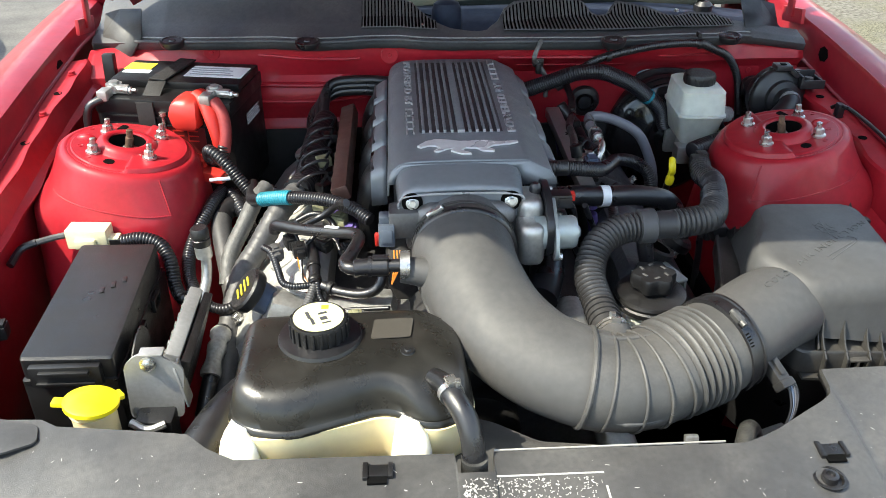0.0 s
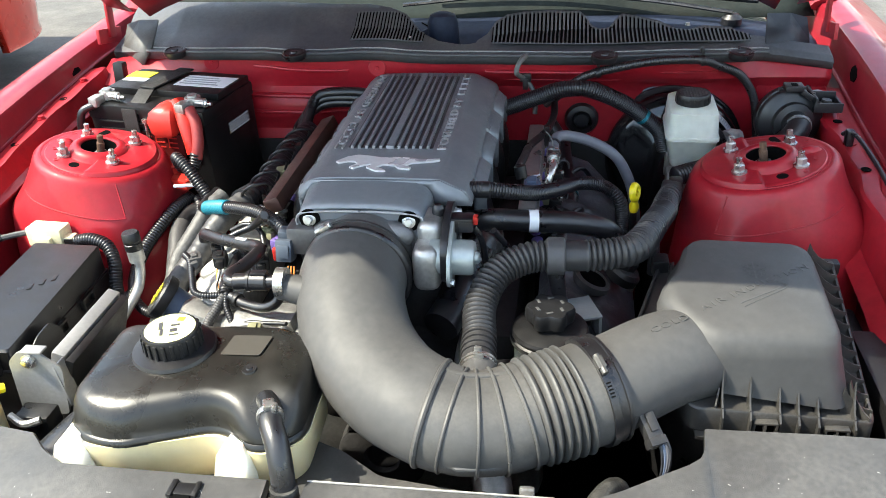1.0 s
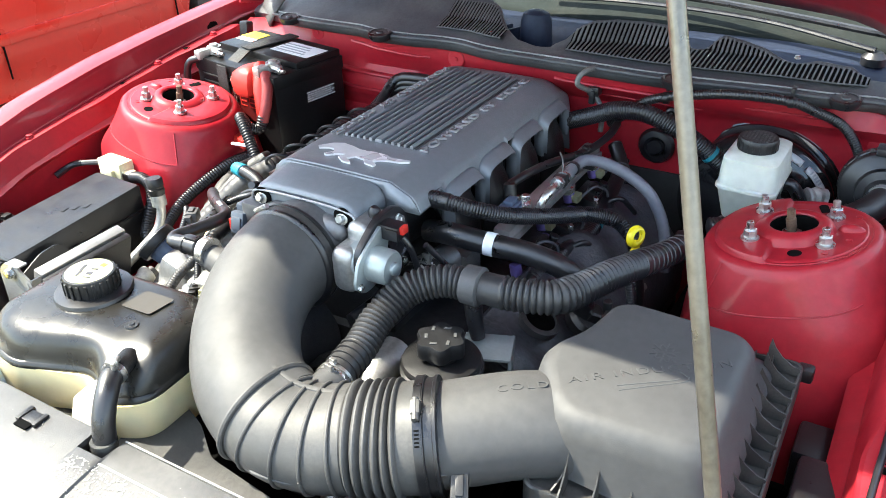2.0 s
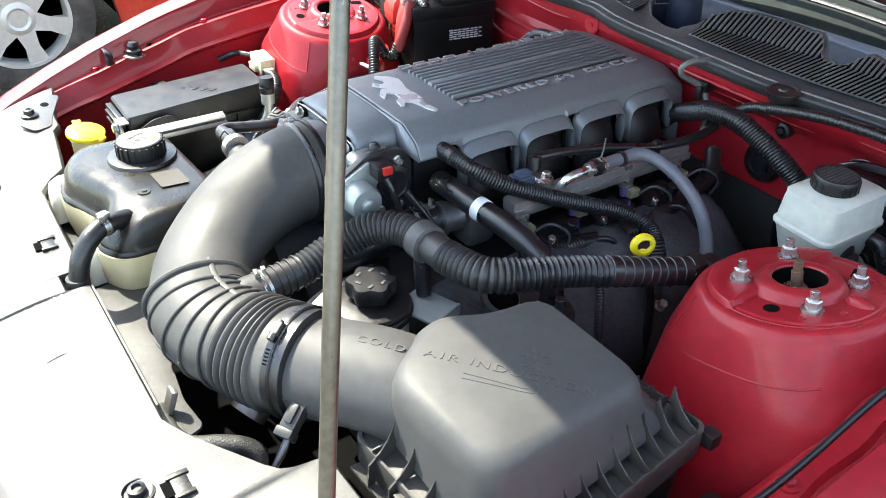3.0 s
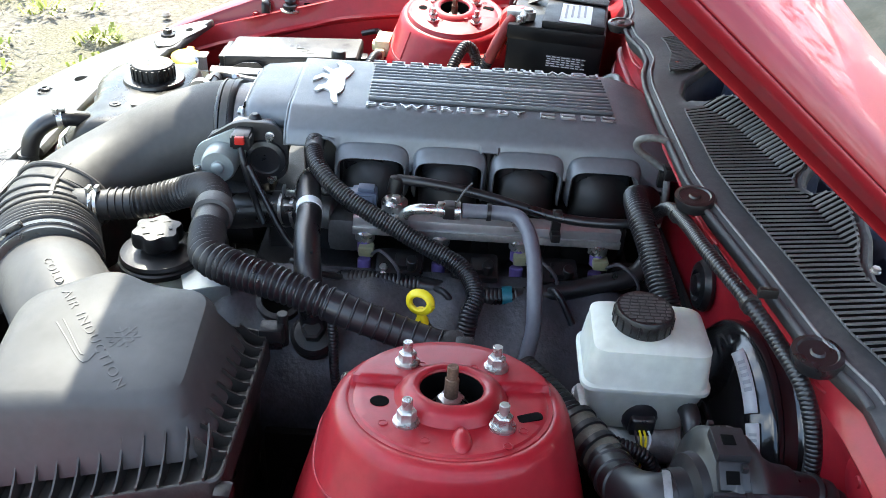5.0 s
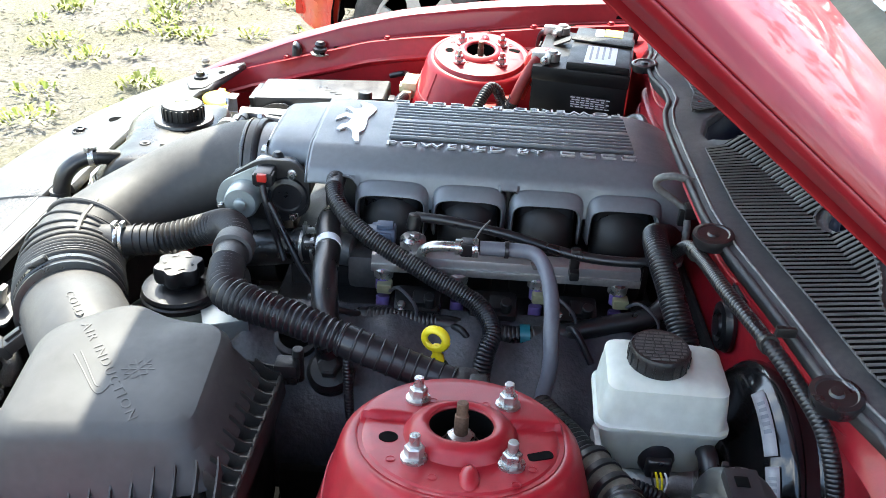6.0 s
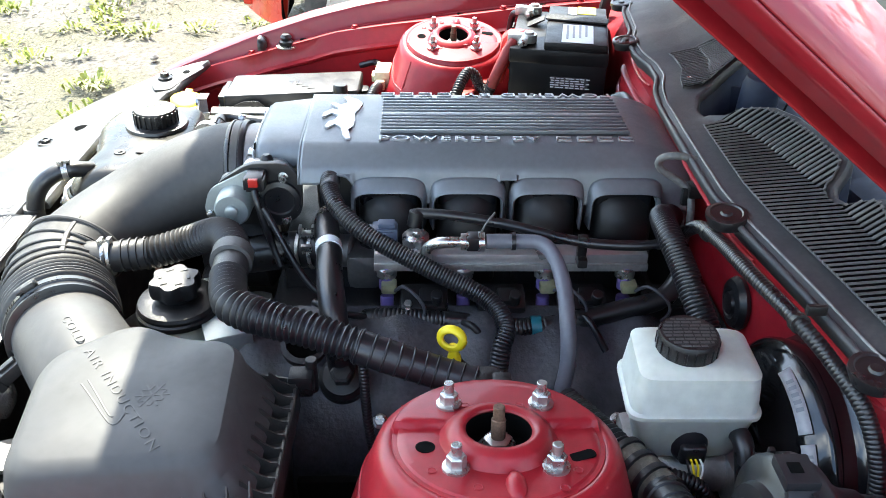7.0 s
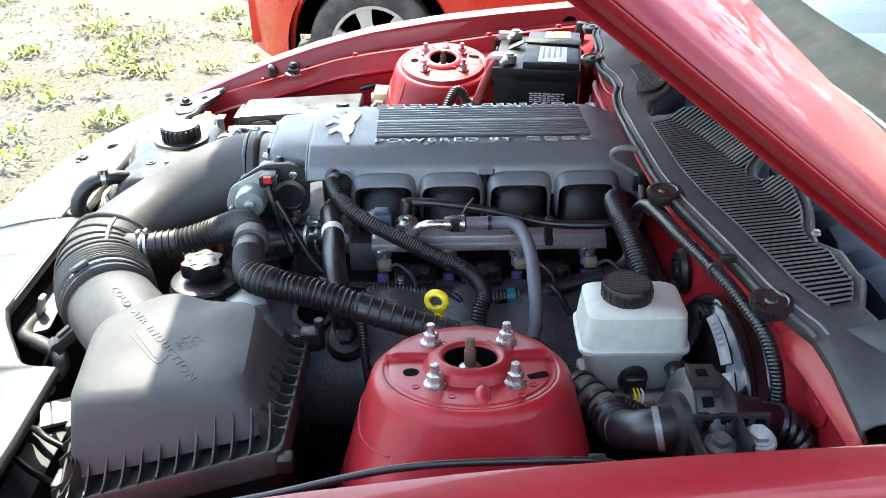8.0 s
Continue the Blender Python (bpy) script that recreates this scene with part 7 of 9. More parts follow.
part("tray", merge(box(-0.17, -0.575, 0.722, 0.28, 0.05, 0.012, 0.003), box(-0.30, -0.59, 0.735, 0.03, 0.02, 0.02, 0.003)), PLASTIC, bottle, "black tray")
CAPX, CAPY = -0.1975, -0.479
part("collar", lathe([(0.045, 0.836), (0.048, 0.842), (0.0465, 0.846), (0.036, 0.848)], 48, (CAPX, CAPY, 0)), RUBBER, bottle, "black dished collar")
pc = part("pressure_cap", lathe([(0.031, 0.843), (0.0322, 0.846), (0.0325, 0.866), (0.0312, 0.8695), (0.029, 0.870)], 48, (CAPX, CAPY, 0)), PLASTIC, bottle, "black pressure cap with a pale label")
for k in range(22):
    a = 2 * math.pi * k / 22
    part("grip", box(CAPX + 0.0327 * math.cos(a), CAPY + 0.0327 * math.sin(a), 0.8565, 0.003, 0.0042, 0.021, 0.001, rz=math.degrees(a)), PLASTIC, pc)
part("label", lathe([(0.0286, 0.8694), (0.0286, 0.8703), (0, 0.8705)], 40, (CAPX, CAPY, 0)), surface("cream cap label", (0.66, 0.66, 0.36), 0.4, 0, 0.08, 40, 0), pc, "cream label with printed bars")
for x, y, w, h in ((-0.012, 0.002, 0.004, 0.014), (-0.006, -0.010, 0.0035, 0.012), (0.004, 0.006, 0.010, 0.003), (0.006, -0.004, 0.008, 0.006), (0.010, -0.012, 0.010, 0.002)):
    part("print", box(CAPX + x, CAPY + y, 0.8708, w, h, 0.0006, 0, rz=20), PRINT, pc, smooth=0)
part("print", box(CAPX + 0.006, CAPY + 0.018, 0.8708, 0.008, 0.007, 0.0006, 0), PRINT_YELLOW, pc, smooth=0)
part("patch", prism(rounded([(-0.140, -0.487), (-0.094, -0.485), (-0.090, -0.448), (-0.136, -0.449)], 0.004), 0.8418, 0.8426), surface("brown label patch", (0.045, 0.04, 0.033), 0.55, 0, 0.1, 40, 0.1), bottle, "faded square label")
part("button", lathe([(0.009, 0.840), (0.008, 0.8425), (0.004, 0.8425), (0.003, 0.844), (0, 0.844)], 20, (-0.098, -0.508, -0.001)), PLASTIC, bottle)
part("outlet", sweep([(-0.070, -0.540, 0.826), (-0.058, -0.560, 0.832), (-0.053, -0.575, 0.832)], 0.0115, 16, 0.005), PLASTIC, bottle)
overflow = thing("bottle_hose", (-0.04, -0.62, 0.76), "black coolant hose in a braided end sleeve", "hose")
part("hose", sweep([(-0.056, -0.566, 0.832), (-0.050, -0.583, 0.831), (-0.040, -0.600, 0.822), (-0.034, -0.613, 0.805), (-0.032, -0.620, 0.780), (-0.031, -0.622, 0.755)], 0.0125, 18, 0.005), RUBBER, overflow)
part("braid", sweep([(-0.0315, -0.6215, 0.784), (-0.031, -0.623, 0.765), (-0.030, -0.624, 0.74)], 0.0145, 18, 0.004), CLOTH, overflow, "frayed braided sleeve")
part("spring_clamp", merge(lathe([(0.0130, -0.004), (0.0142, -0.004), (0.0142, 0.004), (0.0130, 0.004)], 24, (-0.0535, -0.574, 0.8325), (0.3, -0.95, -0.05)), box(-0.0535, -0.572, 0.848, 0.012, 0.014, 0.006, 0.002, rz=20), box(-0.046, -0.576, 0.847, 0.006, 0.008, 0.010, 0.002)), STEEL, overflow, "bright spring clamp")

# ---- fuse box ----
fuse = thing("fuse_box", (-0.51, -0.30, 0.68), "black lidded fuse box beside the fender", "fuse box")
FB = [(-0.568, -0.432), (-0.455, -0.434), (-0.460, -0.180), (-0.568, -0.177)]
part("lid", pillow([(inset(FB, -0.004), 0.004, 0.752), (inset(FB, -0.004), 0.004, 0.757), (FB, 0.006, 0.758), (FB, 0.006, lambda x, y: 0.786 + 0.045 * (y + 0.43)), (inset(FB, 0.003), 0.006, lambda x, y: 0.789 + 0.045 * (y + 0.43)), (inset(FB, 0.02), 0.004, lambda x, y: 0.7895 + 0.045 * (y + 0.43))]), PLASTIC, fuse)
part("base", box(-0.513, -0.305, 0.705, 0.115, 0.26, 0.10, 0.006), PLASTIC, fuse)
part("front_latch", merge(box(-0.512, -0.440, 0.768, 0.085, 0.010, 0.030, 0.002), box(-0.512, -0.447, 0.775, 0.060, 0.006, 0.006, 0.001), box(-0.512, -0.446, 0.760, 0.070, 0.006, 0.004, 0.001)), PLASTIC, fuse)
part("rear_latch", merge(box(-0.515, -0.172, 0.772, 0.03, 0.012, 0.026, 0.002), box(-0.515, -0.166, 0.783, 0.024, 0.004, 0.004, 0.001)), PLASTIC, fuse)
for y in (-0.255, -0.33):
    part("side_latch", merge(box(-0.4515, y, 0.757, 0.006, 0.030, 0.004, 0.001), box(-0.4515, y, 0.741, 0.006, 0.030, 0.004, 0.001), box(-0.4515, y - 0.014, 0.749, 0.006, 0.004, 0.020, 0.001), box(-0.4515, y + 0.014, 0.749, 0.006, 0.004, 0.020, 0.001)), PLASTIC, fuse)
for k in range(3):
    part("faint_mark", box(-0.506 + 0.012 * k, -0.295 + 0.012 * k, 0.7961 + 0.0005 * k, 0.006, 0.014, 0.0008, 0.0002, rz=10), PLASTIC, fuse)
part("side_shield", prism(rounded([(-0.03, 0), (0.075, 0), (0.075, 0.030), (0.055, 0.052), (0.025, 0.050), (-0.03, 0.022)], 0.008), 0, 0.002, 0, Matrix.Translation((-0.440, -0.42, 0.735)) @ Matrix(((0, 0, 1, 0), (1, 0, 0, 0), (0, 1, 0, 0), (0, 0, 0, 1)))), PLASTIC, fuse, "curved plastic shield")

module = thing("control_module", (-0.40, -0.40, 0.70), "aluminium control module on a pressed bracket", "control module")
MODULE = surface("cast module metal", (0.30, 0.305, 0.31), 0.5, 0.5, 0.15, 60, 0.3, 900, dust=DUST, dust_amount=0.15)
part("case", box(-0.400, -0.365, 0.735, 0.018, 0.150, 0.122, 0.003, ry=18), MODULE, module)
# black plate added to darken the module's shadowed side
part("rear_cover", box(-0.386, -0.367, 0.724, 0.012, 0.152, 0.128, 0.003, ry=18), PLASTIC, module, "black plate added for the shadowed side")
part("case_rib", merge(*[box(-0.410, -0.425 + 0.02 * k, 0.736, 0.004, 0.006, 0.110, 0.001, ry=18) for k in range(7)]), ALUMINIUM, module)
br = part("bracket", merge(prism(rounded([(-0.438, 0.715), (-0.374, 0.715), (-0.364, 0.790), (-0.378, 0.800), (-0.392, 0.812), (-0.418, 0.811), (-0.434, 0.795)], 0.008), 0, 0.003, 0, Matrix(((1, 0, 0, 0), (0, 0, 1, -0.462), (0, 1, 0, 0), (0, 0, 0, 1)))), box(-0.400, -0.455, 0.810, 0.028, 0.016, 0.003, 0.001), box(-0.371, -0.452, 0.760, 0.003, 0.022, 0.060, 0.001, ry=-8)), MODULE, module, "pressed aluminium bracket")
part("bolt", hexnut((-0.404, -0.463, 0.799), 0.0075, 0.008, (0, -1, 0), 1.3), STEEL, br)
part("connector", merge(box(-0.400, -0.485, 0.715, 0.045, 0.03, 0.05, 0.004), box(-0.405, -0.500, 0.730, 0.030, 0.010, 0.012, 0.003, ry=25)), PLASTIC, module, "black connector block")
part("lever", sweep([(-0.425, -0.500, 0.742), (-0.405, -0.506, 0.735), (-0.385, -0.500, 0.738)], 0.005, 8, 0.004), ALUMINIUM, module, "pale lever")

washer = thing("washer_filler", (-0.462, -0.505, 0.70), "yellow hinged washer filler cap on a pale neck", "filler cap")
part("neck", lathe([(0.024, 0.69), (0.025, 0.768), (0.027, 0.770)], 30, (-0.462, -0.503, 0)), YELLOWED, washer)
part("cap", turned(merge(lathe([(0.028, -0.004), (0.031, -0.002), (0.031, 0.003), (0.028, 0.005), (0.012, 0.007), (0, 0.007)], 36), box(-0.033, -0.004, 0.0, 0.018, 0.014, 0.006, 0.002), box(0.020, 0.014, 0, 0.024, 0.016, 0.007, 0.004, rz=40)), pose(-0.462, -0.503, 0.777, -6, 8, 0)), YELLOW, washer)

side_plug = thing("fender_connector", (-0.655, -0.33, 0.70), "small black connector with leads beside the fuse box", "connector")
part("body", merge(box(-0.650, -0.318, 0.750, 0.034, 0.022, 0.020, 0.003, rz=8), box(-0.640, -0.318, 0.762, 0.012, 0.016, 0.006, 0.001, rz=8), box(-0.660, -0.330, 0.748, 0.020, 0.012, 0.014, 0.002, rz=8)), PLASTIC, side_plug)
for k in range(3):
    part("wire", sweep([(-0.652 + 0.005 * k, -0.330, 0.748), (-0.648 + 0.005 * k, -0.350, 0.735), (-0.652 + 0.003 * k, -0.375, 0.700), (-0.660, -0.40, 0.65)], 0.0024, 8, 0.006), (CONDUIT, BLUE_GREY, CONDUIT)[k], side_plug)

# ---- battery ----
battery = thing("battery", (-0.49, 0.19, 0.72), "black car battery held by a strap, sunlit on one side", "battery")
BM = pose(-0.488, 0.198, 0, 0, 0, -10)


def at_battery(bm):
    return turned(bm, BM)


CASE = surface("black battery plastic", (0.006, 0.006, 0.007), 0.42, 0, 0.3, 60, 0.1, 1400, dust=DUST, dust_amount=0.008, spec=0.3)
part("case", at_battery(box(0, 0, 0.805, 0.238, 0.170, 0.17, 0.005)), CASE, battery)
part("lid", at_battery(merge(box(0, 0, 0.897, 0.242, 0.173, 0.026, 0.004), box(0, 0.028, 0.914, 0.236, 0.110, 0.018, 0.004))), CASE, battery, "stepped black lid")
for z in (0.880, 0.866):
    part("lid_rib", at_battery(box(0, -0.0865, z, 0.20, 0.005, 0.003, 0.001)), CASE, battery)
part("label", at_battery(merge(box(0.060, 0.030, 0.9236, 0.105, 0.055, 0.001, 0))), PAPER, battery, "pale printed top label", smooth=0)
for k in range(4):
    part("print", at_battery(box(0.055 - 0.004 * k, 0.012 + 0.011 * k, 0.9245, 0.08 - 0.01 * (k % 2), 0.004, 0.0006, 0)), PRINT_GREY, battery, smooth=0)
part("label", at_battery(box(-0.090, 0.045, 0.9236, 0.050, 0.034, 0.001, 0)), PRINT_YELLOW, battery, "yellow warning label", smooth=0)
part("label", at_battery(box(-0.085, 0.018, 0.9236, 0.050, 0.016, 0.001, 0)), PAPER, battery, smooth=0)
part("side_label", at_battery(box(0.1195, 0.022, 0.852, 0.001, 0.066, 0.021, 0)), PRINT, battery, "dark side label with white print", smooth=0)
for k in range(5):
    part("print", at_battery(merge(*[box(0.1203, 0.022 - 0.030 + 0.0088 * j + 0.001 * ((j + k) % 2), 0.8605 - 0.0042 * k, 0.0006, 0.0078 - 0.0012 * ((j + 2 * k) % 3), 0.0017, 0) for j in range(8 - k % 2)])), PAPER, battery, "small white lines of print", smooth=0)
part("front_band", at_battery(box(-0.01, -0.0855, 0.838, 0.16, 0.002, 0.052, 0)), surface("dark red label", (0.10, 0.008, 0.008), 0.4, 0, 0.1, 60, 0), battery, "dark red front label with bright red letters", smooth=0)
for k in range(5):
    part("print", at_battery(merge(*[box(-0.055 + 0.026 * k, -0.0870, 0.857 - 0.009 * j, 0.018, 0.0006, 0.0022, 0) for j in range(3)], box(-0.064 + 0.026 * k, -0.0870, 0.848, 0.0022, 0.0006, 0.020, 0))), RED_CAP, battery, smooth=0)
strap = thing("battery_strap", (-0.50, 0.12, 0.85), "black webbing strap over the battery", "strap")
part("webbing", turned(merge(box(-0.022, 0.028, 0.9262, 0.032, 0.115, 0.003, 0.001, rz=-6), box(-0.026, -0.0595, 0.911, 0.032, 0.060, 0.003, 0.001, rx=26), box(-0.028, -0.0905, 0.860, 0.030, 0.003, 0.095, 0.001)), BM), surface("black webbing", (0.014, 0.014, 0.014), 0.6, 0, 0.3, 300, 0.6, 900), strap)
part("hook", turned(merge(rod((0.0, -0.088, 0.80), (0.0, -0.088, 0.885), 0.003), lathe([(0.006, 0), (0.006, 0.006), (0, 0.007)], 10, (0, -0.088, 0.884))), BM), STEEL, strap, "steel hold-down rod")
for x, lab in ((-0.095, "bare lead clamp on the negative post"), (0.085, "positive clamp under a red cover")):
    t = thing("battery_terminal", tuple(BM @ Vector((x, -0.055, 0.905))), lab, "terminal", "battery terminals")
    part("post", turned(lathe([(0.009, 0.906), (0.0085, 0.930), (0, 0.931)], 16, (x, -0.055, 0)), BM), ALUMINIUM, t)
    part("clamp", turned(merge(lathe([(0.010, 0.912), (0.014, 0.912), (0.014, 0.926), (0.010, 0.926)], 20, (x, -0.055, 0)), box(x + 0.018, -0.062, 0.919, 0.024, 0.012, 0.014, 0.003), box(x - 0.006, -0.080, 0.915, 0.018, 0.026, 0.018, 0.003)), BM), ALUMINIUM, t, "dull lead clamp")
    part("bolt", turned(merge(rod((x + 0.012, -0.066, 0.919), (x + 0.045, -0.066, 0.919), 0.0035), hexnut((x + 0.030, -0.066, 0.919), 0.006, 0.007, (1, 0, 0))), BM), STEEL, t)
OUTLINE = ((-0.8, -1), (0, -1.15), (0.8, -1), (1, 0), (0.8, 1), (0, 1.1), (-0.8, 1), (-1, 0))
cover_body = merge(loft([[(0.044 + a * w + o, -0.080 + b * l + q, z) for a, b in OUTLINE] for w, l, z, o, q in ((0.020, 0.012, 0.866, 0.0, -0.012), (0.026, 0.016, 0.872, 0.0, -0.010), (0.030, 0.022, 0.892, -0.002, -0.004), (0.027, 0.024, 0.908, 0.0, 0.002), (0.018, 0.018, 0.917, 0.003, 0.006), (0.008, 0.009, 0.920, 0.004, 0.008))]),
                   sweep([(0.058, -0.062, 0.914), (0.076, -0.078, 0.908), (0.090, -0.094, 0.884), (0.098, -0.102, 0.858), (0.101, -0.106, 0.840)], lambda d, w: 0.017 - 0.006 * d / w, 14, 0.005, squash=0.7))
part("cover", turned(cover_body, BM), RED_CAP, t, "bright red terminal cover")
part("negative_lead", sweep([tuple(BM @ Vector((-0.100, -0.085, 0.91))), tuple(BM @ Vector((-0.125, -0.100, 0.895))), tuple(BM @ Vector((-0.130, -0.105, 0.84))), tuple(BM @ Vector((-0.125, -0.105, 0.78)))], 0.007, 12, 0.006), RUBBER, battery, "black negative lead")
plus = thing("battery_cable", (-0.40, 0.06, 0.80), "dull red sleeve and ribbed conduit of the battery cable", "cable")
part("sleeve", sweep([tuple(BM @ Vector((0.092, -0.080, 0.912))), tuple(BM @ Vector((0.108, -0.092, 0.895))), tuple(BM @ Vector((0.115, -0.105, 0.865))), tuple(BM @ Vector((0.112, -0.115, 0.835)))], 0.010, 14, 0.005), RED_SLEEVE, plus, "dull red sleeve")
part("conduit", corrugated([tuple(BM @ Vector((0.112, -0.113, 0.845))), tuple(BM @ Vector((0.108, -0.122, 0.822))), (-0.416, 0.045, 0.828), (-0.418, 0.036, 0.846), (-0.410, 0.022, 0.855), (-0.388, 0.008, 0.842), (-0.363, -0.006, 0.815), (-0.345, -0.020, 0.797), (-0.330, -0.045, 0.80)], 0.0105, 0.0052, 0.0016, 14), CONDUIT, plus, "ribbed black conduit")
part("conduit", corrugated([(-0.385, 0.02, 0.78), (-0.37, -0.01, 0.775), (-0.352, -0.045, 0.76), (-0.335, -0.09, 0.74), (-0.32, -0.12, 0.72)], 0.012, 0.006, 0.0016, 14), CONDUIT, plus)
stud = thing("power_stud", (-0.425, 0.03, 0.80), "red power terminal holder with a white tie", "terminal")
part("holder", merge(box(-0.415, 0.025, 0.812, 0.055, 0.030, 0.018, 0.005, rz=-20), box(-0.44, 0.052, 0.822, 0.04, 0.03, 0.022, 0.005, rz=-20)), RED_CAP, stud)
part("tie", box(-0.395, -0.004, 0.817, 0.036, 0.006, 0.005, 0.002, rz=8), PAPER, stud, "white cable tie")

# ---- wiring and hoses on the far side ----
plug = thing("harness_connector", (-0.575, -0.135, 0.77), "cream plastic harness connector with leads", "connector")
part("body", merge(box(-0.570, -0.137, 0.792, 0.062, 0.030, 0.032, 0.003, rz=-4), box(-0.535, -0.142, 0.785, 0.022, 0.018, 0.018, 0.002), box(-0.572, -0.155, 0.788, 0.03, 0.010, 0.014, 0.002)), CREAM, plug)
part("lead", sweep([(-0.600, -0.137, 0.795), (-0.622, -0.140, 0.792), (-0.645, -0.15, 0.79)], 0.005, 8, 0.006), RUBBER_GREY, plug)
part("tail", sweep([(-0.645, -0.15, 0.79), (-0.665, -0.16, 0.785), (-0.672, -0.19, 0.775)], 0.006, 8, 0.008), CONDUIT, plug)
part("latch", box(-0.528, -0.146, 0.785, 0.020, 0.014, 0.014, 0.002), PLASTIC, plug)
main = thing("body_harness", (-0.46, -0.15, 0.72), "ribbed black harness behind the fuse box", "wiring harness")
part("conduit", corrugated([(-0.520, -0.146, 0.786), (-0.490, -0.150, 0.792), (-0.462, -0.158, 0.785), (-0.446, -0.176, 0.765), (-0.438, -0.200, 0.738), (-0.425, -0.215, 0.725), (-0.415, -0.195, 0.725), (-0.426, -0.165, 0.732), (-0.431, -0.125, 0.748), (-0.424, -0.085, 0.765), (-0.408, -0.03, 0.785), (-0.40, 0.02, 0.785)], 0.0105, 0.005, 0.0014, 14), CONDUIT, main)
part("branch", corrugated([(-0.41, -0.21, 0.73), (-0.38, -0.235, 0.722), (-0.355, -0.245, 0.725), (-0.335, -0.235, 0.735)], 0.008, 0.005, 0.001, 12), CONDUIT, main)
line = thing("refrigerant_line", (-0.39, -0.25, 0.68), "bright aluminium line with a black service cap", "pipe")
part("pipe", sweep([(-0.386, -0.207, 0.798), (-0.385, -0.209, 0.778), (-0.388, -0.222, 0.752), (-0.398, -0.250, 0.730), (-0.412, -0.285, 0.705), (-0.416, -0.32, 0.68)], 0.0075, 14, 0.006), ALUMINIUM, line)
part("service_port", lathe([(0.012, 0), (0.012, 0.018), (0.010, 0.020)], 18, (-0.3862, -0.2075, 0.792), (-0.05, 0.03, 1)), ALUMINIUM, line)
part("cap", lathe([(0.0125, 0), (0.0130, 0.003), (0.0130, 0.010), (0.0118, 0.011), (0.0118, 0.013), (0.0130, 0.014), (0.0130, 0.025), (0.011, 0.028), (0, 0.028)], 20, (-0.3872, -0.2070, 0.811), (-0.05, 0.03, 1)), PLASTIC, line, "black ribbed cap")
rad = thing("radiator_hose", (-0.33, -0.15, 0.66), "thick greyed coolant hoses beside the engine", "hose")
grey = part("hose", sweep([(-0.350, -0.004, 0.758), (-0.375, -0.006, 0.768), (-0.392, -0.022, 0.766), (-0.393, -0.055, 0.757), (-0.383, -0.095, 0.740), (-0.369, -0.145, 0.718), (-0.357, -0.19, 0.69), (-0.35, -0.25, 0.64)], 0.0165, 18, 0.008), RUBBER_GREY, rad)
part("end_sleeve", sweep([(-0.350, -0.004, 0.758), (-0.375, -0.006, 0.768), (-0.392, -0.022, 0.766), (-0.394, -0.040, 0.7615)], 0.0174, 18, 0.005), RUBBER, grey, "black end sleeve")
for k in range(6):
    part("stripe", box(-0.3905 + 0.0035 * k, -0.066 - 0.0165 * k, 0.7685 - 0.0070 * k, 0.0022, 0.010, 0.0014, 0.0003, rx=24, rz=12), PAPER, grey, "white printed dash")
part("hose", corrugated([(-0.262, -0.070, 0.826), (-0.290, -0.116, 0.809), (-0.319, -0.151, 0.770), (-0.340, -0.180, 0.745), (-0.352, -0.225, 0.712), (-0.358, -0.29, 0.67), (-0.356, -0.36, 0.63)], 0.0180, 0.012, 0.0008, 18), RUBBER_GREY, rad, "taped greyed hose")
part("hose", sweep([(-0.318, -0.025, 0.812), (-0.334, -0.055, 0.800), (-0.350, -0.089, 0.775), (-0.368, -0.125, 0.745), (-0.372, -0.16, 0.71)], lambda d, w: 0.0132 + 0.0003 * math.sin(d * 420), 16, 0.003), surface("dull wrapped hose", (0.09, 0.09, 0.088), 0.5, 0, 0.35, 60, 0.5), rad, "pale hose with crinkled wrap")
up = thing("radiator_hose", (-0.33, -0.5, 0.68), "fat black radiator hose beside the coolant bottle", "hose")
part("hose", sweep([(-0.300, -0.44, 0.72), (-0.320, -0.49, 0.725), (-0.345, -0.55, 0.715), (-0.372, -0.60, 0.70), (-0.40, -0.64, 0.68)], 0.032, 22, 0.01), RUBBER, up)
foil = thing("wrapped_line", (-0.385, -0.36, 0.66), "line in torn pale foil wrap", "pipe")
part("line", sweep([(-0.362, -0.265, 0.705), (-0.366, -0.32, 0.69), (-0.372, -0.37, 0.665), (-0.378, -0.42, 0.63)], 0.011, 12, 0.01), RUBBER, foil, "black hose")
part("wrap", sweep([(-0.362, -0.275, 0.707), (-0.366, -0.32, 0.695), (-0.369, -0.345, 0.682)], lambda d, w: 0.014 + 0.003 * math.sin(d * 150 + 2 * math.sin(d * 61)) * math.sin(d * 97), 12, 0.005), surface("crumpled foil wrap", (0.5, 0.48, 0.44), 0.5, 0.3, 0.35, 60, 0.8, 200, dust=(0.3, 0.26, 0.2), dust_amount=0.4), foil)

vap = thing("injector_harness", (-0.22, -0.1, 0.78), "bundled black injector harness with loops of tape", "wiring harness")
part("trunk", corrugated([(-0.235, 0.21, 0.83), (-0.245, 0.14, 0.828), (-0.250, 0.07, 0.822), (-0.255, 0.0, 0.812), (-0.258, -0.05, 0.822), (-0.264, -0.078, 0.826)], 0.022, 0.012, 0.002, 16), CONDUIT, vap)
ACROSS = [(-0.316, -0.095, 0.824), (-0.300, -0.108, 0.832), (-0.278, -0.122, 0.840), (-0.245, -0.140, 0.848), (-0.205, -0.163, 0.854), (-0.170, -0.188, 0.853), (-0.145, -0.210, 0.845)]
part("trunk", corrugated(ACROSS, 0.0100, 0.0046, 0.0014, 14), CONDUIT, vap, "ribbed conduit across the engine")
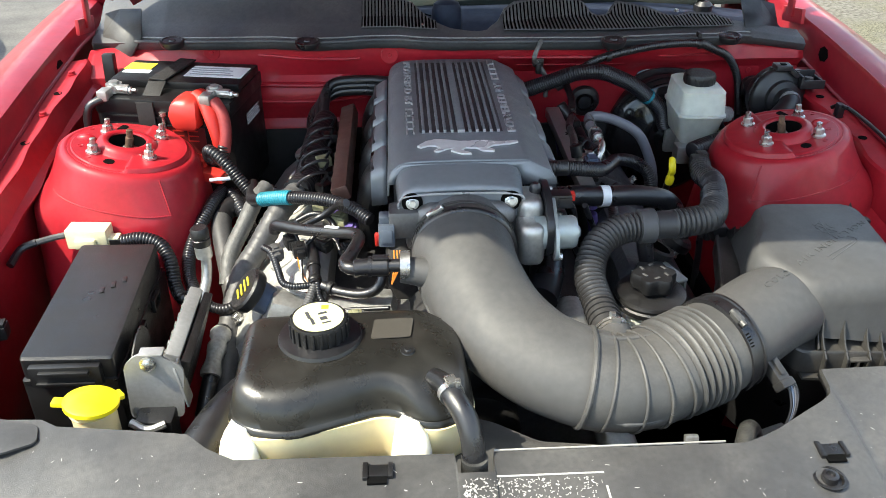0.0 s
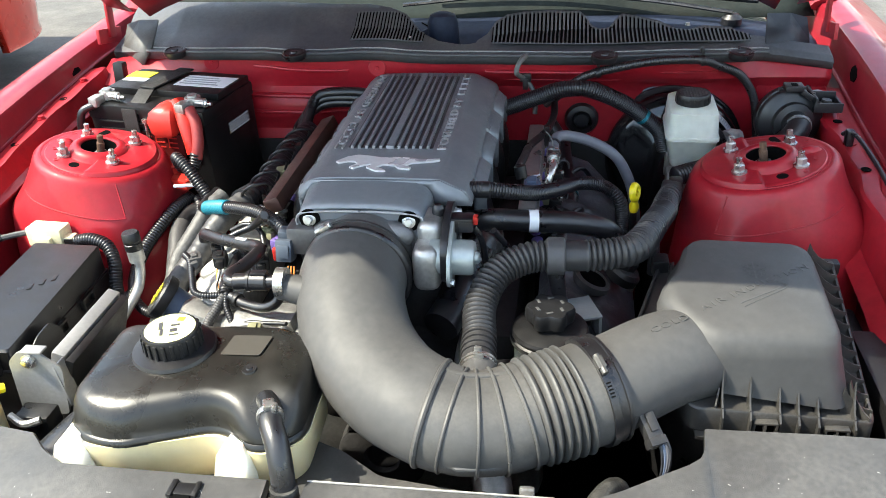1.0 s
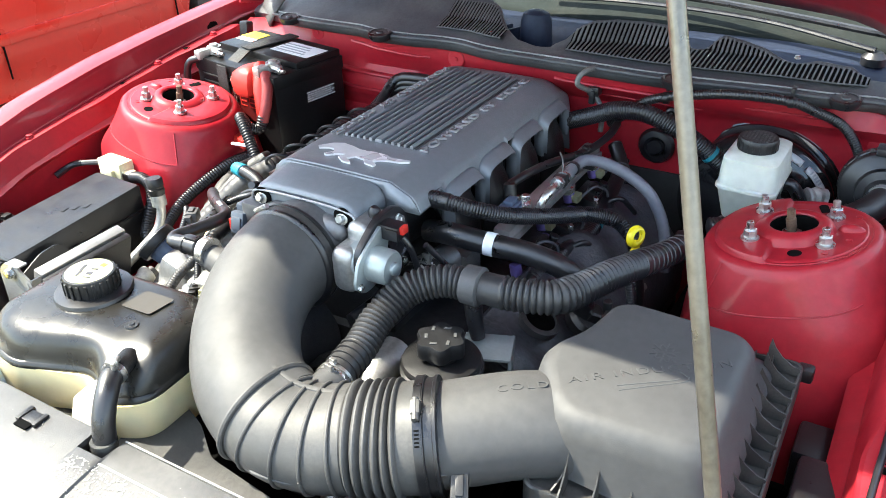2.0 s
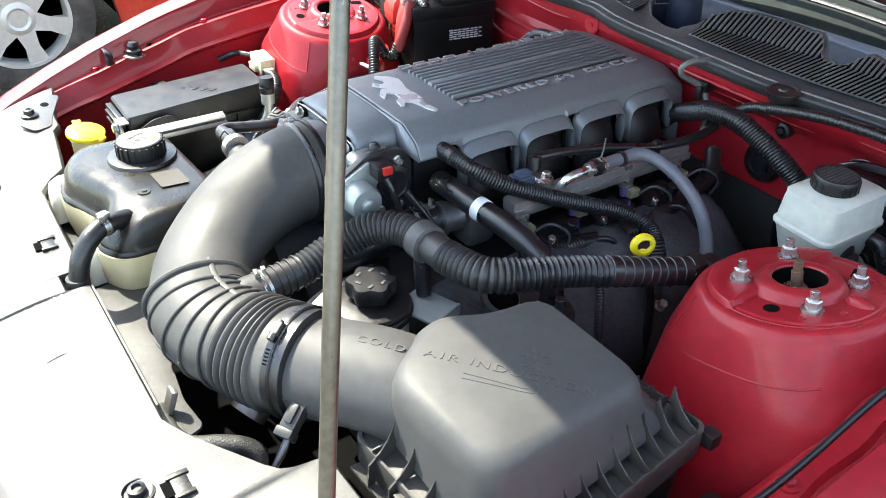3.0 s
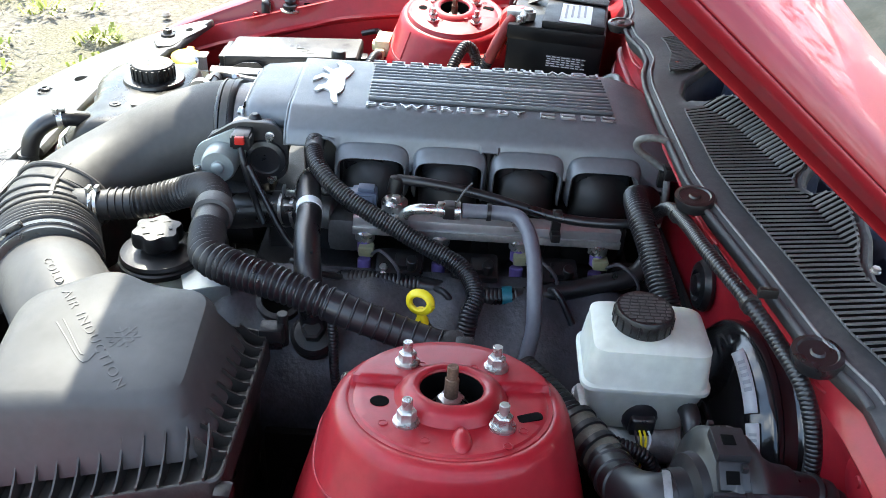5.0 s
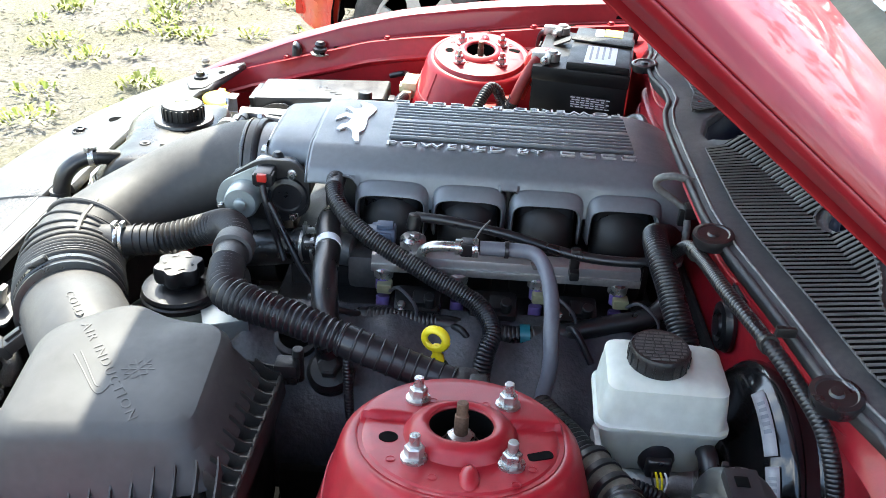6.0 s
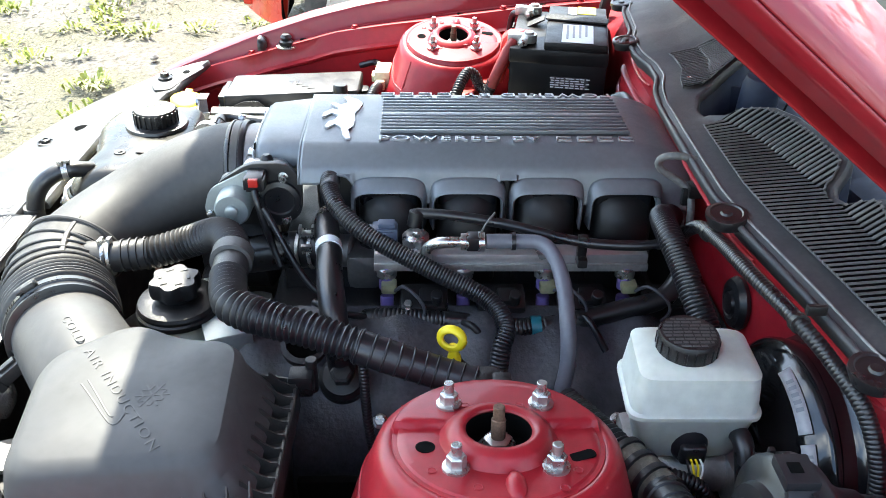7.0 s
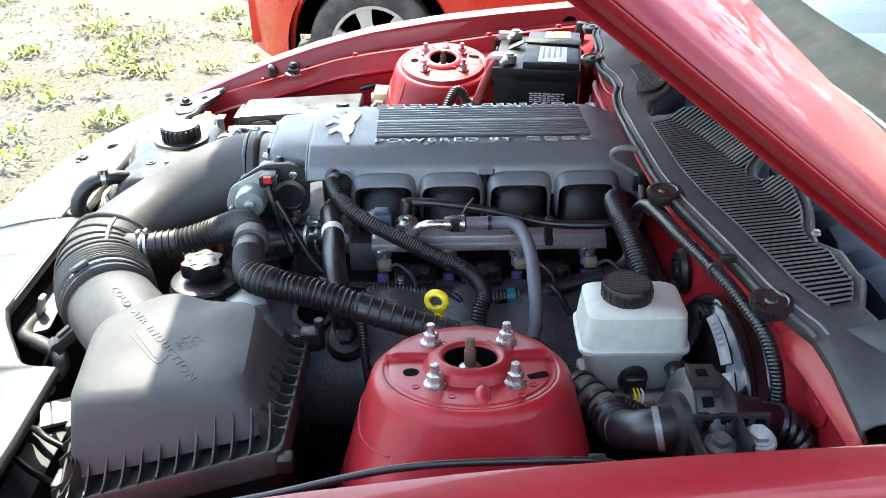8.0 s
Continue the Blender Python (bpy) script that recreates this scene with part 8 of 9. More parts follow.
part("teal_end", corrugated([ACROSS[0], ACROSS[1], ACROSS[2], (-0.266, -0.129, 0.843)], 0.0114, 0.0046, 0.0008, 18), TEAL, vap, "teal taped end")
part("lead_in", sweep([(-0.345, 0.010, 0.80), (-0.342, -0.030, 0.805), (-0.335, -0.070, 0.812), (-0.316, -0.095, 0.824)], 0.0090, 12, 0.006), RUBBER, vap)
for k in range(6):
    y = 0.16 - 0.045 * k
    part("loop", sweep([(-0.225, y, 0.835), (-0.215, y - 0.012, 0.858), (-0.235, y - 0.024, 0.862), (-0.258, y - 0.02, 0.845), (-0.262, y - 0.01, 0.82)], 0.0026, 8, 0.005), CONDUIT, vap)
for k, (x, y, z) in enumerate(((-0.222, 0.12, 0.835), (-0.228, 0.03, 0.83), (-0.222, -0.06, 0.825), (-0.225, -0.11, 0.82))):
    part("plug", box(x, y, z, 0.024, 0.020, 0.016, 0.003, rz=25 * k), OLIVE if k % 2 else PLASTIC, vap)
wires = thing("front_harness", (-0.2, -0.3, 0.74), "tangle of black wires over the front of the engine", "wiring harness")
RIBBED = (
    ((-0.297, -0.230, 0.818), (-0.283, -0.245, 0.816), (-0.273, -0.268, 0.802), (-0.266, -0.284, 0.792), (-0.252, -0.290, 0.789), (-0.236, -0.288, 0.788), (-0.223, -0.285, 0.787)),
    ((-0.219, -0.283, 0.790), (-0.216, -0.298, 0.777), (-0.206, -0.312, 0.764), (-0.200, -0.325, 0.750)),
    ((-0.223, -0.285, 0.786), (-0.229, -0.303, 0.775), (-0.236, -0.320, 0.764), (-0.240, -0.350, 0.742), (-0.245, -0.38, 0.72)))
for k, pts in enumerate(RIBBED):
    part("conduit", corrugated(pts, (0.0052, 0.0050, 0.0075)[k], 0.0036, 0.0007, 12), (CONDUIT, CONDUIT, RUBBER_GREY)[k], wires)
for r, pts in (
        (0.0085, ((-0.232, -0.190, 0.794), (-0.230, -0.212, 0.797), (-0.226, -0.245, 0.796), (-0.222, -0.285, 0.787))),
        (0.0070, ((-0.212, -0.286, 0.787), (-0.188, -0.300, 0.785), (-0.155, -0.314, 0.789), (-0.134, -0.316, 0.801), (-0.126, -0.305, 0.822))),
        (0.0055, ((-0.262, -0.185, 0.812), (-0.240, -0.172, 0.822), (-0.215, -0.166, 0.832), (-0.190, -0.180, 0.858), (-0.178, -0.205, 0.872))),
        (0.0045, ((-0.256, -0.150, 0.815), (-0.232, -0.150, 0.826), (-0.208, -0.158, 0.822), (-0.196, -0.180, 0.806))),
        (0.0034, ((-0.240, -0.195, 0.80), (-0.222, -0.186, 0.812), (-0.200, -0.196, 0.808), (-0.186, -0.222, 0.79))),
        (0.0028, ((-0.205, -0.325, 0.752), (-0.182, -0.318, 0.766), (-0.152, -0.322, 0.770), (-0.120, -0.330, 0.776))),
        (0.0022, ((-0.250, -0.205, 0.812), (-0.258, -0.190, 0.822), (-0.266, -0.170, 0.818), (-0.272, -0.158, 0.806)))):
    part("wire", sweep(list(pts), r, 10, 0.004), RUBBER if r > 0.004 else CONDUIT, wires)
for k in range(3):
    part("wire", sweep([(-0.249 + 0.003 * k, -0.232, 0.803), (-0.247 + 0.002 * k, -0.245, 0.795), (-0.240, -0.262 - 0.003 * k, 0.787), (-0.232, -0.276, 0.782)], 0.0013, 6, 0.004), (COPPER, PAPER, CONDUIT)[k], wires)
for x, y, z, turn, mtl in ((-0.280, -0.236, 0.812, 30, RUBBER_GREY), (-0.248, -0.222, 0.807, 15, PLASTIC), (-0.262, -0.196, 0.806, 25, PLASTIC), (-0.193, -0.154, 0.818, -25, OLIVE), (-0.176, -0.172, 0.808, -10, PURPLE), (-0.166, -0.332, 0.762, 10, OLIVE), (-0.200, -0.322, 0.752, 35, PLASTIC), (-0.214, -0.205, 0.806, 50, PLASTIC), (-0.178, -0.240, 0.815, 20, PLASTIC)):
    part("plug", merge(box(x, y, z, 0.019, 0.022, 0.018, 0.003, rz=turn), box(x + 0.004, y - 0.013, z, 0.011, 0.010, 0.012, 0.002, rz=turn), box(x, y, z + 0.009, 0.008, 0.014, 0.005, 0.001, rz=turn)), mtl, wires)
for p, q in (((-0.226, -0.250, 0.7955), (0.1, -1, -0.1)), ((-0.223, -0.276, 0.789), (0.1, -1, -0.2)), ((-0.200, -0.293, 0.786), (0.9, -0.5, 0))):
    part("tape", lathe([(0.0092, -0.004), (0.0098, -0.003), (0.0098, 0.003), (0.0092, 0.004)], 16, p, q), PLASTIC, wires)
pcv = thing("breather_fitting", (-0.13, -0.37, 0.85), "black breather coupling with a bright clamp", "fitting")
part("coupling", merge(rod((-0.162, -0.371, 0.866), (-0.142, -0.370, 0.867), 0.0105, 18), rod((-0.142, -0.370, 0.867), (-0.118, -0.371, 0.868), 0.0120, 18), rod((-0.122, -0.371, 0.868), (-0.095, -0.373, 0.870), 0.0085, 16), box(-0.128, -0.371, 0.880, 0.020, 0.010, 0.004, 0.001), box(-0.128, -0.371, 0.857, 0.020, 0.010, 0.004, 0.001), lathe([(0.0122, -0.002), (0.0132, -0.002), (0.0132, 0.002), (0.0122, 0.002)], 20, (-0.142, -0.370, 0.867), (1, 0, 0))), CONDUIT, pcv)
part("clamp", lathe([(0.017, -0.006), (0.0185, -0.006), (0.0185, 0.006), (0.017, 0.006)], 24, (-0.098, -0.376, 0.871), (1, 0, 0)), STEEL, pcv, "bright band clamp")
bent = part("hose", sweep([(-0.286, -0.182, 0.815), (-0.284, -0.184, 0.826), (-0.272, -0.196, 0.832), (-0.240, -0.222, 0.840), (-0.189, -0.256, 0.853), (-0.167, -0.273, 0.860), (-0.158, -0.292, 0.863), (-0.166, -0.328, 0.863), (-0.174, -0.356, 0.865), (-0.168, -0.370, 0.866), (-0.155, -0.372, 0.866)], 0.0085, 14, 0.004), RUBBER, pcv)
part("white_mark", box(-0.196, -0.2545, 0.8605, 0.024, 0.005, 0.0022, 0.0008, rz=-34, ry=-12), PAPER, bent, "white paint mark")
tbplug = thing("map_sensor_plug", (-0.12, -0.28, 0.83), "grey blue sensor plug with a red lock and orange wires", "connector")
part("body", merge(box(-0.121, -0.288, 0.866, 0.022, 0.024, 0.030, 0.003, rx=-15), box(-0.121, -0.298, 0.868, 0.016, 0.008, 0.018, 0.002, rx=-15), box(-0.121, -0.276, 0.884, 0.020, 0.020, 0.012, 0.003)), surface("slate connector", (0.06, 0.075, 0.10), 0.45, 0, 0.2, 60, 0.1), tbplug)
part("lock", box(-0.134, -0.294, 0.862, 0.006, 0.008, 0.018, 0.002), RED_CAP, tbplug, "red lock")
part("wires", merge(*[sweep([(-0.112 + 0.004 * k, -0.312, 0.855), (-0.112 + 0.004 * k, -0.324, 0.84), (-0.116, -0.332, 0.815)], 0.0010, 6, 0.004) for k in range(3)]), COPPER, tbplug, "orange wires")
big = thing("brake_hose_bundle", (-0.14, 0.25, 0.80), "bundle of black hoses bending behind the engine", "hose")
for k in range(3):
    part("hose", sweep([(-0.255 + 0.010 * k, 0.17, 0.79 + 0.012 * k), (-0.262 + 0.012 * k, 0.225, 0.83 + 0.012 * k), (-0.225, 0.258, 0.862 + 0.010 * k), (-0.17, 0.262, 0.868 + 0.010 * k), (-0.12, 0.264, 0.86 + 0.012 * k)], 0.0095, 12, 0.008), RUBBER, big)

# ---- radiator cover ----
BACK = [(-0.675, -0.505), (-0.60, -0.520), (-0.544, -0.531), (-0.505, -0.533), (-0.485, -0.545), (-0.40, -0.556), (-0.340, -0.565), (-0.315, -0.588), (-0.283, -0.607), (-0.087, -0.610), (-0.052, -0.610), (-0.050, -0.638), (-0.012, -0.638), (-0.010, -0.610), (0.262, -0.611), (0.288, -0.600), (0.304, -0.592), (0.322, -0.581), (0.346, -0.566), (0.374, -0.549), (0.387, -0.538), (0.392, -0.526), (0.396, -0.494), (0.52, -0.492), (0.66, -0.495), (0.675, -0.50)]


def cover_front(x):
    return -0.785 + 0.27 * x * x


def cover_z(x, v):
    return 0.783 - 0.030 * v ** 1.6 - 0.022 * (abs(x) / 0.67) ** 3 * v


def shield_sheet():
    loops = []
    xs = sorted({round(-0.675 + 1.35 * k / 120, 4) for k in range(121)} | {x for x, y in BACK} | {-0.051, -0.011})
    for x in xs:
        b, f = along(BACK, x), cover_front(x)
        row = [(x, b + 0.001, 0.770), (x, b, 0.779)]
        for k in range(13):
            v = k / 12
            row.append((x, b + (f - b) * v - 0.003, cover_z(x, v)))
        row += [(x, f - 0.012, cover_z(x, 1) - 0.008), (x, f - 0.016, cover_z(x, 1) - 0.03)]
        loops.append(row)
    return loft(loops, closed=False)


shield = thing("radiator_cover", (0, -0.66, 0.70), "scuffed black plastic radiator cover across the front", "cover panel")
part("panel", shield_sheet(), SHIELD, shield, thick=0.003)
# pale strip painted as the highlight along the panel's edge
part("ledge", box(0.115, -0.6105, 0.7825, 0.25, 0.0022, 0.0022, 0.0008), surface("painted edge highlight", (0.30, 0.29, 0.27), 0.5, 0, 0.3, 60, 0.2), shield, "painted edge highlight")
part("lower_panel", prism(rounded([(-0.06, -0.615), (0.265, -0.615), (0.25, -0.57), (0.20, -0.575), (0.05, -0.555), (0.0, -0.52), (-0.05, -0.50), (-0.07, -0.55)], 0.01), 0.735, 0.740, 0.001), SHIELD, shield, "lower inner panel")
part("clip", merge(box(0.212, -0.592, 0.755, 0.016, 0.008, 0.034, 0.003, rx=-20)), ALUMINIUM, shield, "bright spring clip")


def on_cover(x, y):
    b, f = along(BACK, x), cover_front(x)
    return cover_z(x, max(0, min(1, (y - b) / (f - b))))


flap_plate = part("corner_flap", prism(rounded([(-0.535, -0.590), (-0.497, -0.572), (-0.505, -0.545), (-0.545, -0.535), (-0.630, -0.505), (-0.645, -0.520), (-0.630, -0.556)], 0.008), 0.7805, 0.784, 0.001), SHIELD, shield, "raised corner flap")
part("flap_hole", lathe([(0.010, 0.7842), (0, 0.7843)], 20, (-0.600, -0.536, 0), squash=0.7), SHADE_BLACK, flap_plate)
part("flap_pin", lathe([(0.014, 0), (0.014, 0.004), (0.009, 0.006), (0.008, 0.013), (0.004, 0.014), (0.003, 0.010), (0, 0.010)], 22, (-0.560, -0.568, 0.784)), RUBBER, flap_plate)
for x, y in ((-0.133, -0.634), (0.350, -0.625)):
    z = on_cover(x, y)
    c = part("retainer", merge(box(x, y, z + 0.001, 0.030, 0.016, 0.004, 0.001), box(x - 0.012, y, z + 0.002, 0.006, 0.022, 0.005, 0.001), box(x + 0.014, y, z + 0.002, 0.005, 0.020, 0.005, 0.001)), PLASTIC, shield, "moulded retainer")
    part("slot", box(x, y - 0.012, z + 0.0008, 0.020, 0.010, 0.0024, 0), SHADE_BLACK, c)
for x, y, r in ((0.333, -0.661, 0.016), (-0.288, -0.703, 0.014), (-0.58, -0.562, 0.011)):
    z = on_cover(x, y)
    cup = part("recess_ring", lathe([(r, -0.001), (r + 0.001, 0.0018), (r - 0.002, 0.0022), (r - 0.004, -0.002), (r * 0.55, -0.002)], 28, (x, y, z + 0.001)), PLASTIC, shield)
    part("push_pin", lathe([(r * 0.55, -0.001), (r * 0.52, 0.006), (r * 0.3, 0.007), (r * 0.25, 0.004), (0, 0.004)], 20, (x, y, z + 0.001)), RUBBER, cup)
part("open_hole", lathe([(0.013, 0.0006), (0.0125, 0.0012), (0, 0.0013)], 24, (-0.343, -0.660, on_cover(-0.343, -0.660))), SHADE_BLACK, shield, "open pin hole")
SCRATCH = surface("flaked label remains", (0.42, 0.41, 0.39), 0.6, 0, 0.3, 90, 0.3)
old = part("label_frame", merge(box(-0.050 + 0.075, -0.6465, on_cover(0.02, -0.6465) + 0.0009, 0.150, 0.0022, 0.0006, 0), box(0.100, -0.668, on_cover(0.1, -0.668) + 0.0009, 0.0022, 0.045, 0.0006, 0)), SCRATCH, shield, "edge of a scraped off label", smooth=0)
rng = random.Random(5)
bits = []
for k in range(420):
    x, y = -0.045 + 0.135 * rng.random() ** 1.5, -0.690 + 0.040 * rng.random()
    bits.append(box(x, y, on_cover(x, y) + 0.0008, 0.0008 + 0.004 * rng.random() ** 3, 0.0007 + 0.002 * rng.random() ** 3, 0.0005, 0, rz=180 * rng.random()))
part("torn_label", merge(*bits), SCRATCH, shield, "white flakes of the old label", smooth=0, kind="stuff")
bits = []
for k in range(150):
    x = -0.62 + 1.24 * rng.random()
    y = along(BACK, x) - 0.02 - 0.12 * rng.random()
    bits.append(box(x, y, on_cover(x, y) + 0.0006, 0.0006 + 0.006 * rng.random() ** 4, 0.0005, 0.0004, 0, rz=180 * rng.random()))
part("scratches", merge(*bits), SCRATCH, shield, "fine pale scratches", smooth=0, kind="stuff")
ledge = thing("latch_harness", (0.29, -0.56, 0.66), "taped black cable beside the air box", "cable")
part("sleeve", sweep([(0.180, -0.598, 0.725), (0.206, -0.600, 0.733), (0.240, -0.604, 0.737), (0.270, -0.593, 0.740), (0.285, -0.568, 0.740), (0.297, -0.546, 0.735), (0.308, -0.535, 0.725), (0.313, -0.545, 0.705)], 0.0110, 14, 0.006), CLOTH, ledge)
frame_bar = thing("air_box_mount", (0.40, -0.50, 0.64), "pale metal front rail under the air box", "bracket")
part("rail", box(0.43, -0.53, 0.655, 0.16, 0.045, 0.045, 0.006), CAST_DARK, frame_bar, "dull dark rail")
part("tab", box(0.36, -0.52, 0.685, 0.05, 0.06, 0.006, 0.002, rz=20), ALUMINIUM, frame_bar, "pale metal tab")
for x in (0.395, 0.45):
    part("brake_line", sweep([(x, -0.56, 0.67), (x + 0.004, -0.545, 0.69), (x + 0.030, -0.515, 0.695), (x + 0.045, -0.48, 0.685), (x + 0.05, -0.45, 0.66)], 0.0042, 10, 0.006), CONDUIT, frame_bar, "bent black line")
tray = thing("side_tray", (0.62, -0.40, 0.66), "black plastic tray beside the air box", "panel")
part("tray", merge(box(0.635, -0.36, 0.700, 0.05, 0.22, 0.10, 0.008), box(0.62, -0.20, 0.70, 0.04, 0.06, 0.06, 0.006)), PLASTIC, tray)

# ---- the other car ----
other = thing("parked_car", (-3.5, 1.2, 0), "orange red car parked alongside on the sand", "car")
OX = -2.70
HUB = 0.300


def other_side():
    """The body side, from the arches or sill up to the shoulder, then across the bonnet."""
    loops = []
    for k in range(161):
        y = -0.93 + 4.5 * k / 160
        nose = max(0, -0.42 - y) / 0.51
        tail = max(0, y - 2.9) / 0.68
        x = OX - 0.50 * nose ** 2.4 - 0.35 * tail ** 2.2
        low = 0.20
        for c in (-0.28, 2.42):
            if abs(y - c) < 0.375:
                low = max(low, HUB + math.sqrt(0.375 ** 2 - (y - c) ** 2))
        top = 0.84 - 0.06 * nose + 0.04 * min(1, max(0, y))
        pts = [(x - 0.05, low - 0.002), (x - 0.008, low)]
        for f in (0.06, 0.2, 0.4, 0.6, 0.75, 0.88):
            z = low + (top - low) * f
            pts.append((x + along([(0.2, -0.03), (0.3, 0.0), (0.45, 0.012), (0.62, 0.012), (0.68, 0.0), (0.78, -0.02), (0.84, -0.06)], z), z))
        pts += [(x - 0.09, top), (x - 0.4, top + 0.06), (x - 0.85, top + 0.08)]
        loops.append([(a, y, b) for a, b in pts])
    return loft(loops, closed=False)


part("body_side", other_side(), ORANGE_RED, other, thick=0.004)
far = other_side()
for v in far.verts:
    v.co.x = 2 * (OX - 0.852) - v.co.x
part("body_side", far, ORANGE_RED, other, thick=0.004)
for y in (-0.9, 3.54):
    part("end_panel", box(OX - 0.85, y, 0.52, 0.85, 0.06, 0.60, 0.02), ORANGE_RED, other)
for c in (-0.28, 2.42):
    part("wheel_well", loft([[(xx, c + 0.40 * math.cos(a), HUB + 0.40 * math.sin(a)) for a in [math.pi * (1.1 * j / 24 - 0.05) for j in range(25)]] for xx in (OX - 0.03, OX - 0.42)], closed=False), SHADE_BLACK, other, "dark wheel arch")
part("cabin", pillow([([(OX - 0.10, 0.55), (OX - 0.10, 2.95), (OX - 1.45, 2.95), (OX - 1.45, 0.55)], 0.1, 0.85), ([(OX - 0.30, 1.10), (OX - 0.30, 2.55), (OX - 1.25, 2.55), (OX - 1.25, 1.10)], 0.15, 1.38), ([(OX - 0.40, 1.25), (OX - 0.40, 2.40), (OX - 1.15, 2.40), (OX - 1.15, 1.25)], 0.15, 1.42)]), ORANGE_RED, other)
for y0, y1 in ((1.10, 1.75), (1.80, 2.35)):
    part("side_window", prism([(y0, 0), (y1, 0), (y1 - 0.06, 0.40), (y0 + 0.16, 0.40)], 0, 0.006, 0, Matrix(((0, -0.36, 1, OX - 0.135), (1, 0, 0, 0), (0, 0.93, 0.3, 0.92), (0, 0, 0, 1)))), surface("dark side glass", (0.02, 0.025, 0.03), 0.08, 0, 0.1, 10, 0), other, "dark side window")
for y in (1.0, 1.95):
    part("door_gap", box(OX + 0.012, y, 0.52, 0.006, 0.006, 0.46, 0.001), SHADE_BLACK, other)
part("side_moulding", box(OX + 0.012, 1.2, 0.455, 0.016, 1.9, 0.05, 0.006), ORANGE_RED, other)
part("chassis", box(OX - 1.10, 1.2, 0.42, 1.1, 4.0, 0.40, 0.05), SHADE_BLACK, other)


for y in (-0.28, 2.42):
    part("far_tyre", lathe([(0.06, -0.10), (0.275, -0.10), (0.300, -0.05), (0.300, 0.05), (0.275, 0.10), (0.06, 0.08)], 40, (OX - 1.59, y, HUB), (-1, 0, 0)), TYRE, other)


def road_wheel(y):
    w = part("wheel", lathe([(0.18, -0.10), (0.275, -0.10), (0.296, -0.085), (0.300, -0.05), (0.300, 0.05), (0.296, 0.085), (0.275, 0.102), (0.210, 0.104), (0.197, 0.098), (0.190, 0.03), (0.18, 0.0)], 56, (OX - 0.11, y, HUB), (1, 0, 0), cap=False), TYRE, other, "black tyre")
    part("rim", lathe([(0.201, 0.092), (0.199, 0.104), (0.186, 0.104), (0.180, 0.085), (0.178, 0.03)], 48, (OX - 0.11, y, HUB), (1, 0, 0), cap=False), WHEEL, w, "silver wheel rim")
    part("hub", lathe([(0.07, 0.05), (0.066, 0.090), (0.045, 0.100), (0.035, 0.092), (0, 0.094)], 32, (OX - 0.11, y, HUB), (1, 0, 0)), WHEEL, w)
    for k in range(6):
        a = 60 * k + 12
        sp = loft([[(0.088, -0.040, 0.045), (0.088, 0.040, 0.045), (0.060, 0.030, 0.045), (0.060, -0.030, 0.045)], [(0.096, -0.028, 0.12), (0.096, 0.028, 0.12), (0.060, 0.022, 0.12), (0.060, -0.022, 0.12)], [(0.098, -0.040, 0.186), (0.098, 0.040, 0.186), (0.055, 0.040, 0.186), (0.055, -0.040, 0.186)]])
        part("spoke", turned(sp, Matrix.Translation((OX - 0.11, y, HUB)) @ Matrix.Rotation(radians(a), 4, "X")), WHEEL, w)
    part("backing", lathe([(0.182, 0.020), (0, 0.020)], 40, (OX - 0.11, y, HUB), (1, 0, 0)), SHADE_BLACK, w)


for y in (-0.28, 2.42):
    road_wheel(y)

# ---- weeds and dry grass ----
GREEN = surface("fresh weed leaf", (0.23, 0.27, 0.030), 0.6, 0, 0.4, 8, 0.1)
STRAW = surface("dry grass blade", (0.36, 0.33, 0.25), 0.75, 0, 0.35, 60, 0.1)
STONE = surface("pebble", (0.30, 0.28, 0.25), 0.8, 0, 0.3, 60, 0.3)
rng = random.Random(11)


def weeds():
    """Low rosettes and blades in patches over the sand."""
    r = random.Random(11)
    verts, faces = [], []
    spots = [(-3.00, -1.72), (-3.65, -1.78), (-3.35, -1.52), (-4.25, -2.15)]
    spots += [(r.gauss(-3.4, 0.5), r.gauss(-1.75, 0.3)) if r.random() < 0.4 else (r.uniform(-6.6, -2.2), r.uniform(-3.8, -0.95)) for k in range(40)]
    for sx, sy in spots:
        f = r.uniform(0.25, 0.9)
        for k in range(int(70 * f)):
            a, rad = r.random() * 6.283, 0.16 * f * r.random() ** 0.6
            x, y = sx + rad * math.cos(a), sy + rad * math.sin(a)
            a += r.uniform(-1.2, 1.2)
            n, h, w = r.uniform(0.03, 0.08), r.uniform(0.012, 0.045) * (0.5 + f * 0.6), r.uniform(0.004, 0.010)
            dx, dy = math.cos(a), math.sin(a)
            i = len(verts)
            verts += [(x - dy * w * 0.5, y + dx * w * 0.5, 0), (x + dy * w * 0.5, y - dx * w * 0.5, 0), (x + dx * n * 0.5 - dy * w, y + dy * n * 0.5 + dx * w, h), (x + dx * n * 0.5 + dy * w, y + dy * n * 0.5 - dx * w, h), (x + dx * n, y + dy * n, h * 0.7)]
            faces += [(i, i + 1, i + 3, i + 2), (i + 2, i + 3, i + 4)]
    me = bpy.data.meshes.new("weeds")
    me.from_pydata(verts, [], faces)
    return me


tagged(part("weeds", weeds(), GREEN, smooth=0), "patches of fresh yellow green weeds in the sand", "weeds", kind="stuff")


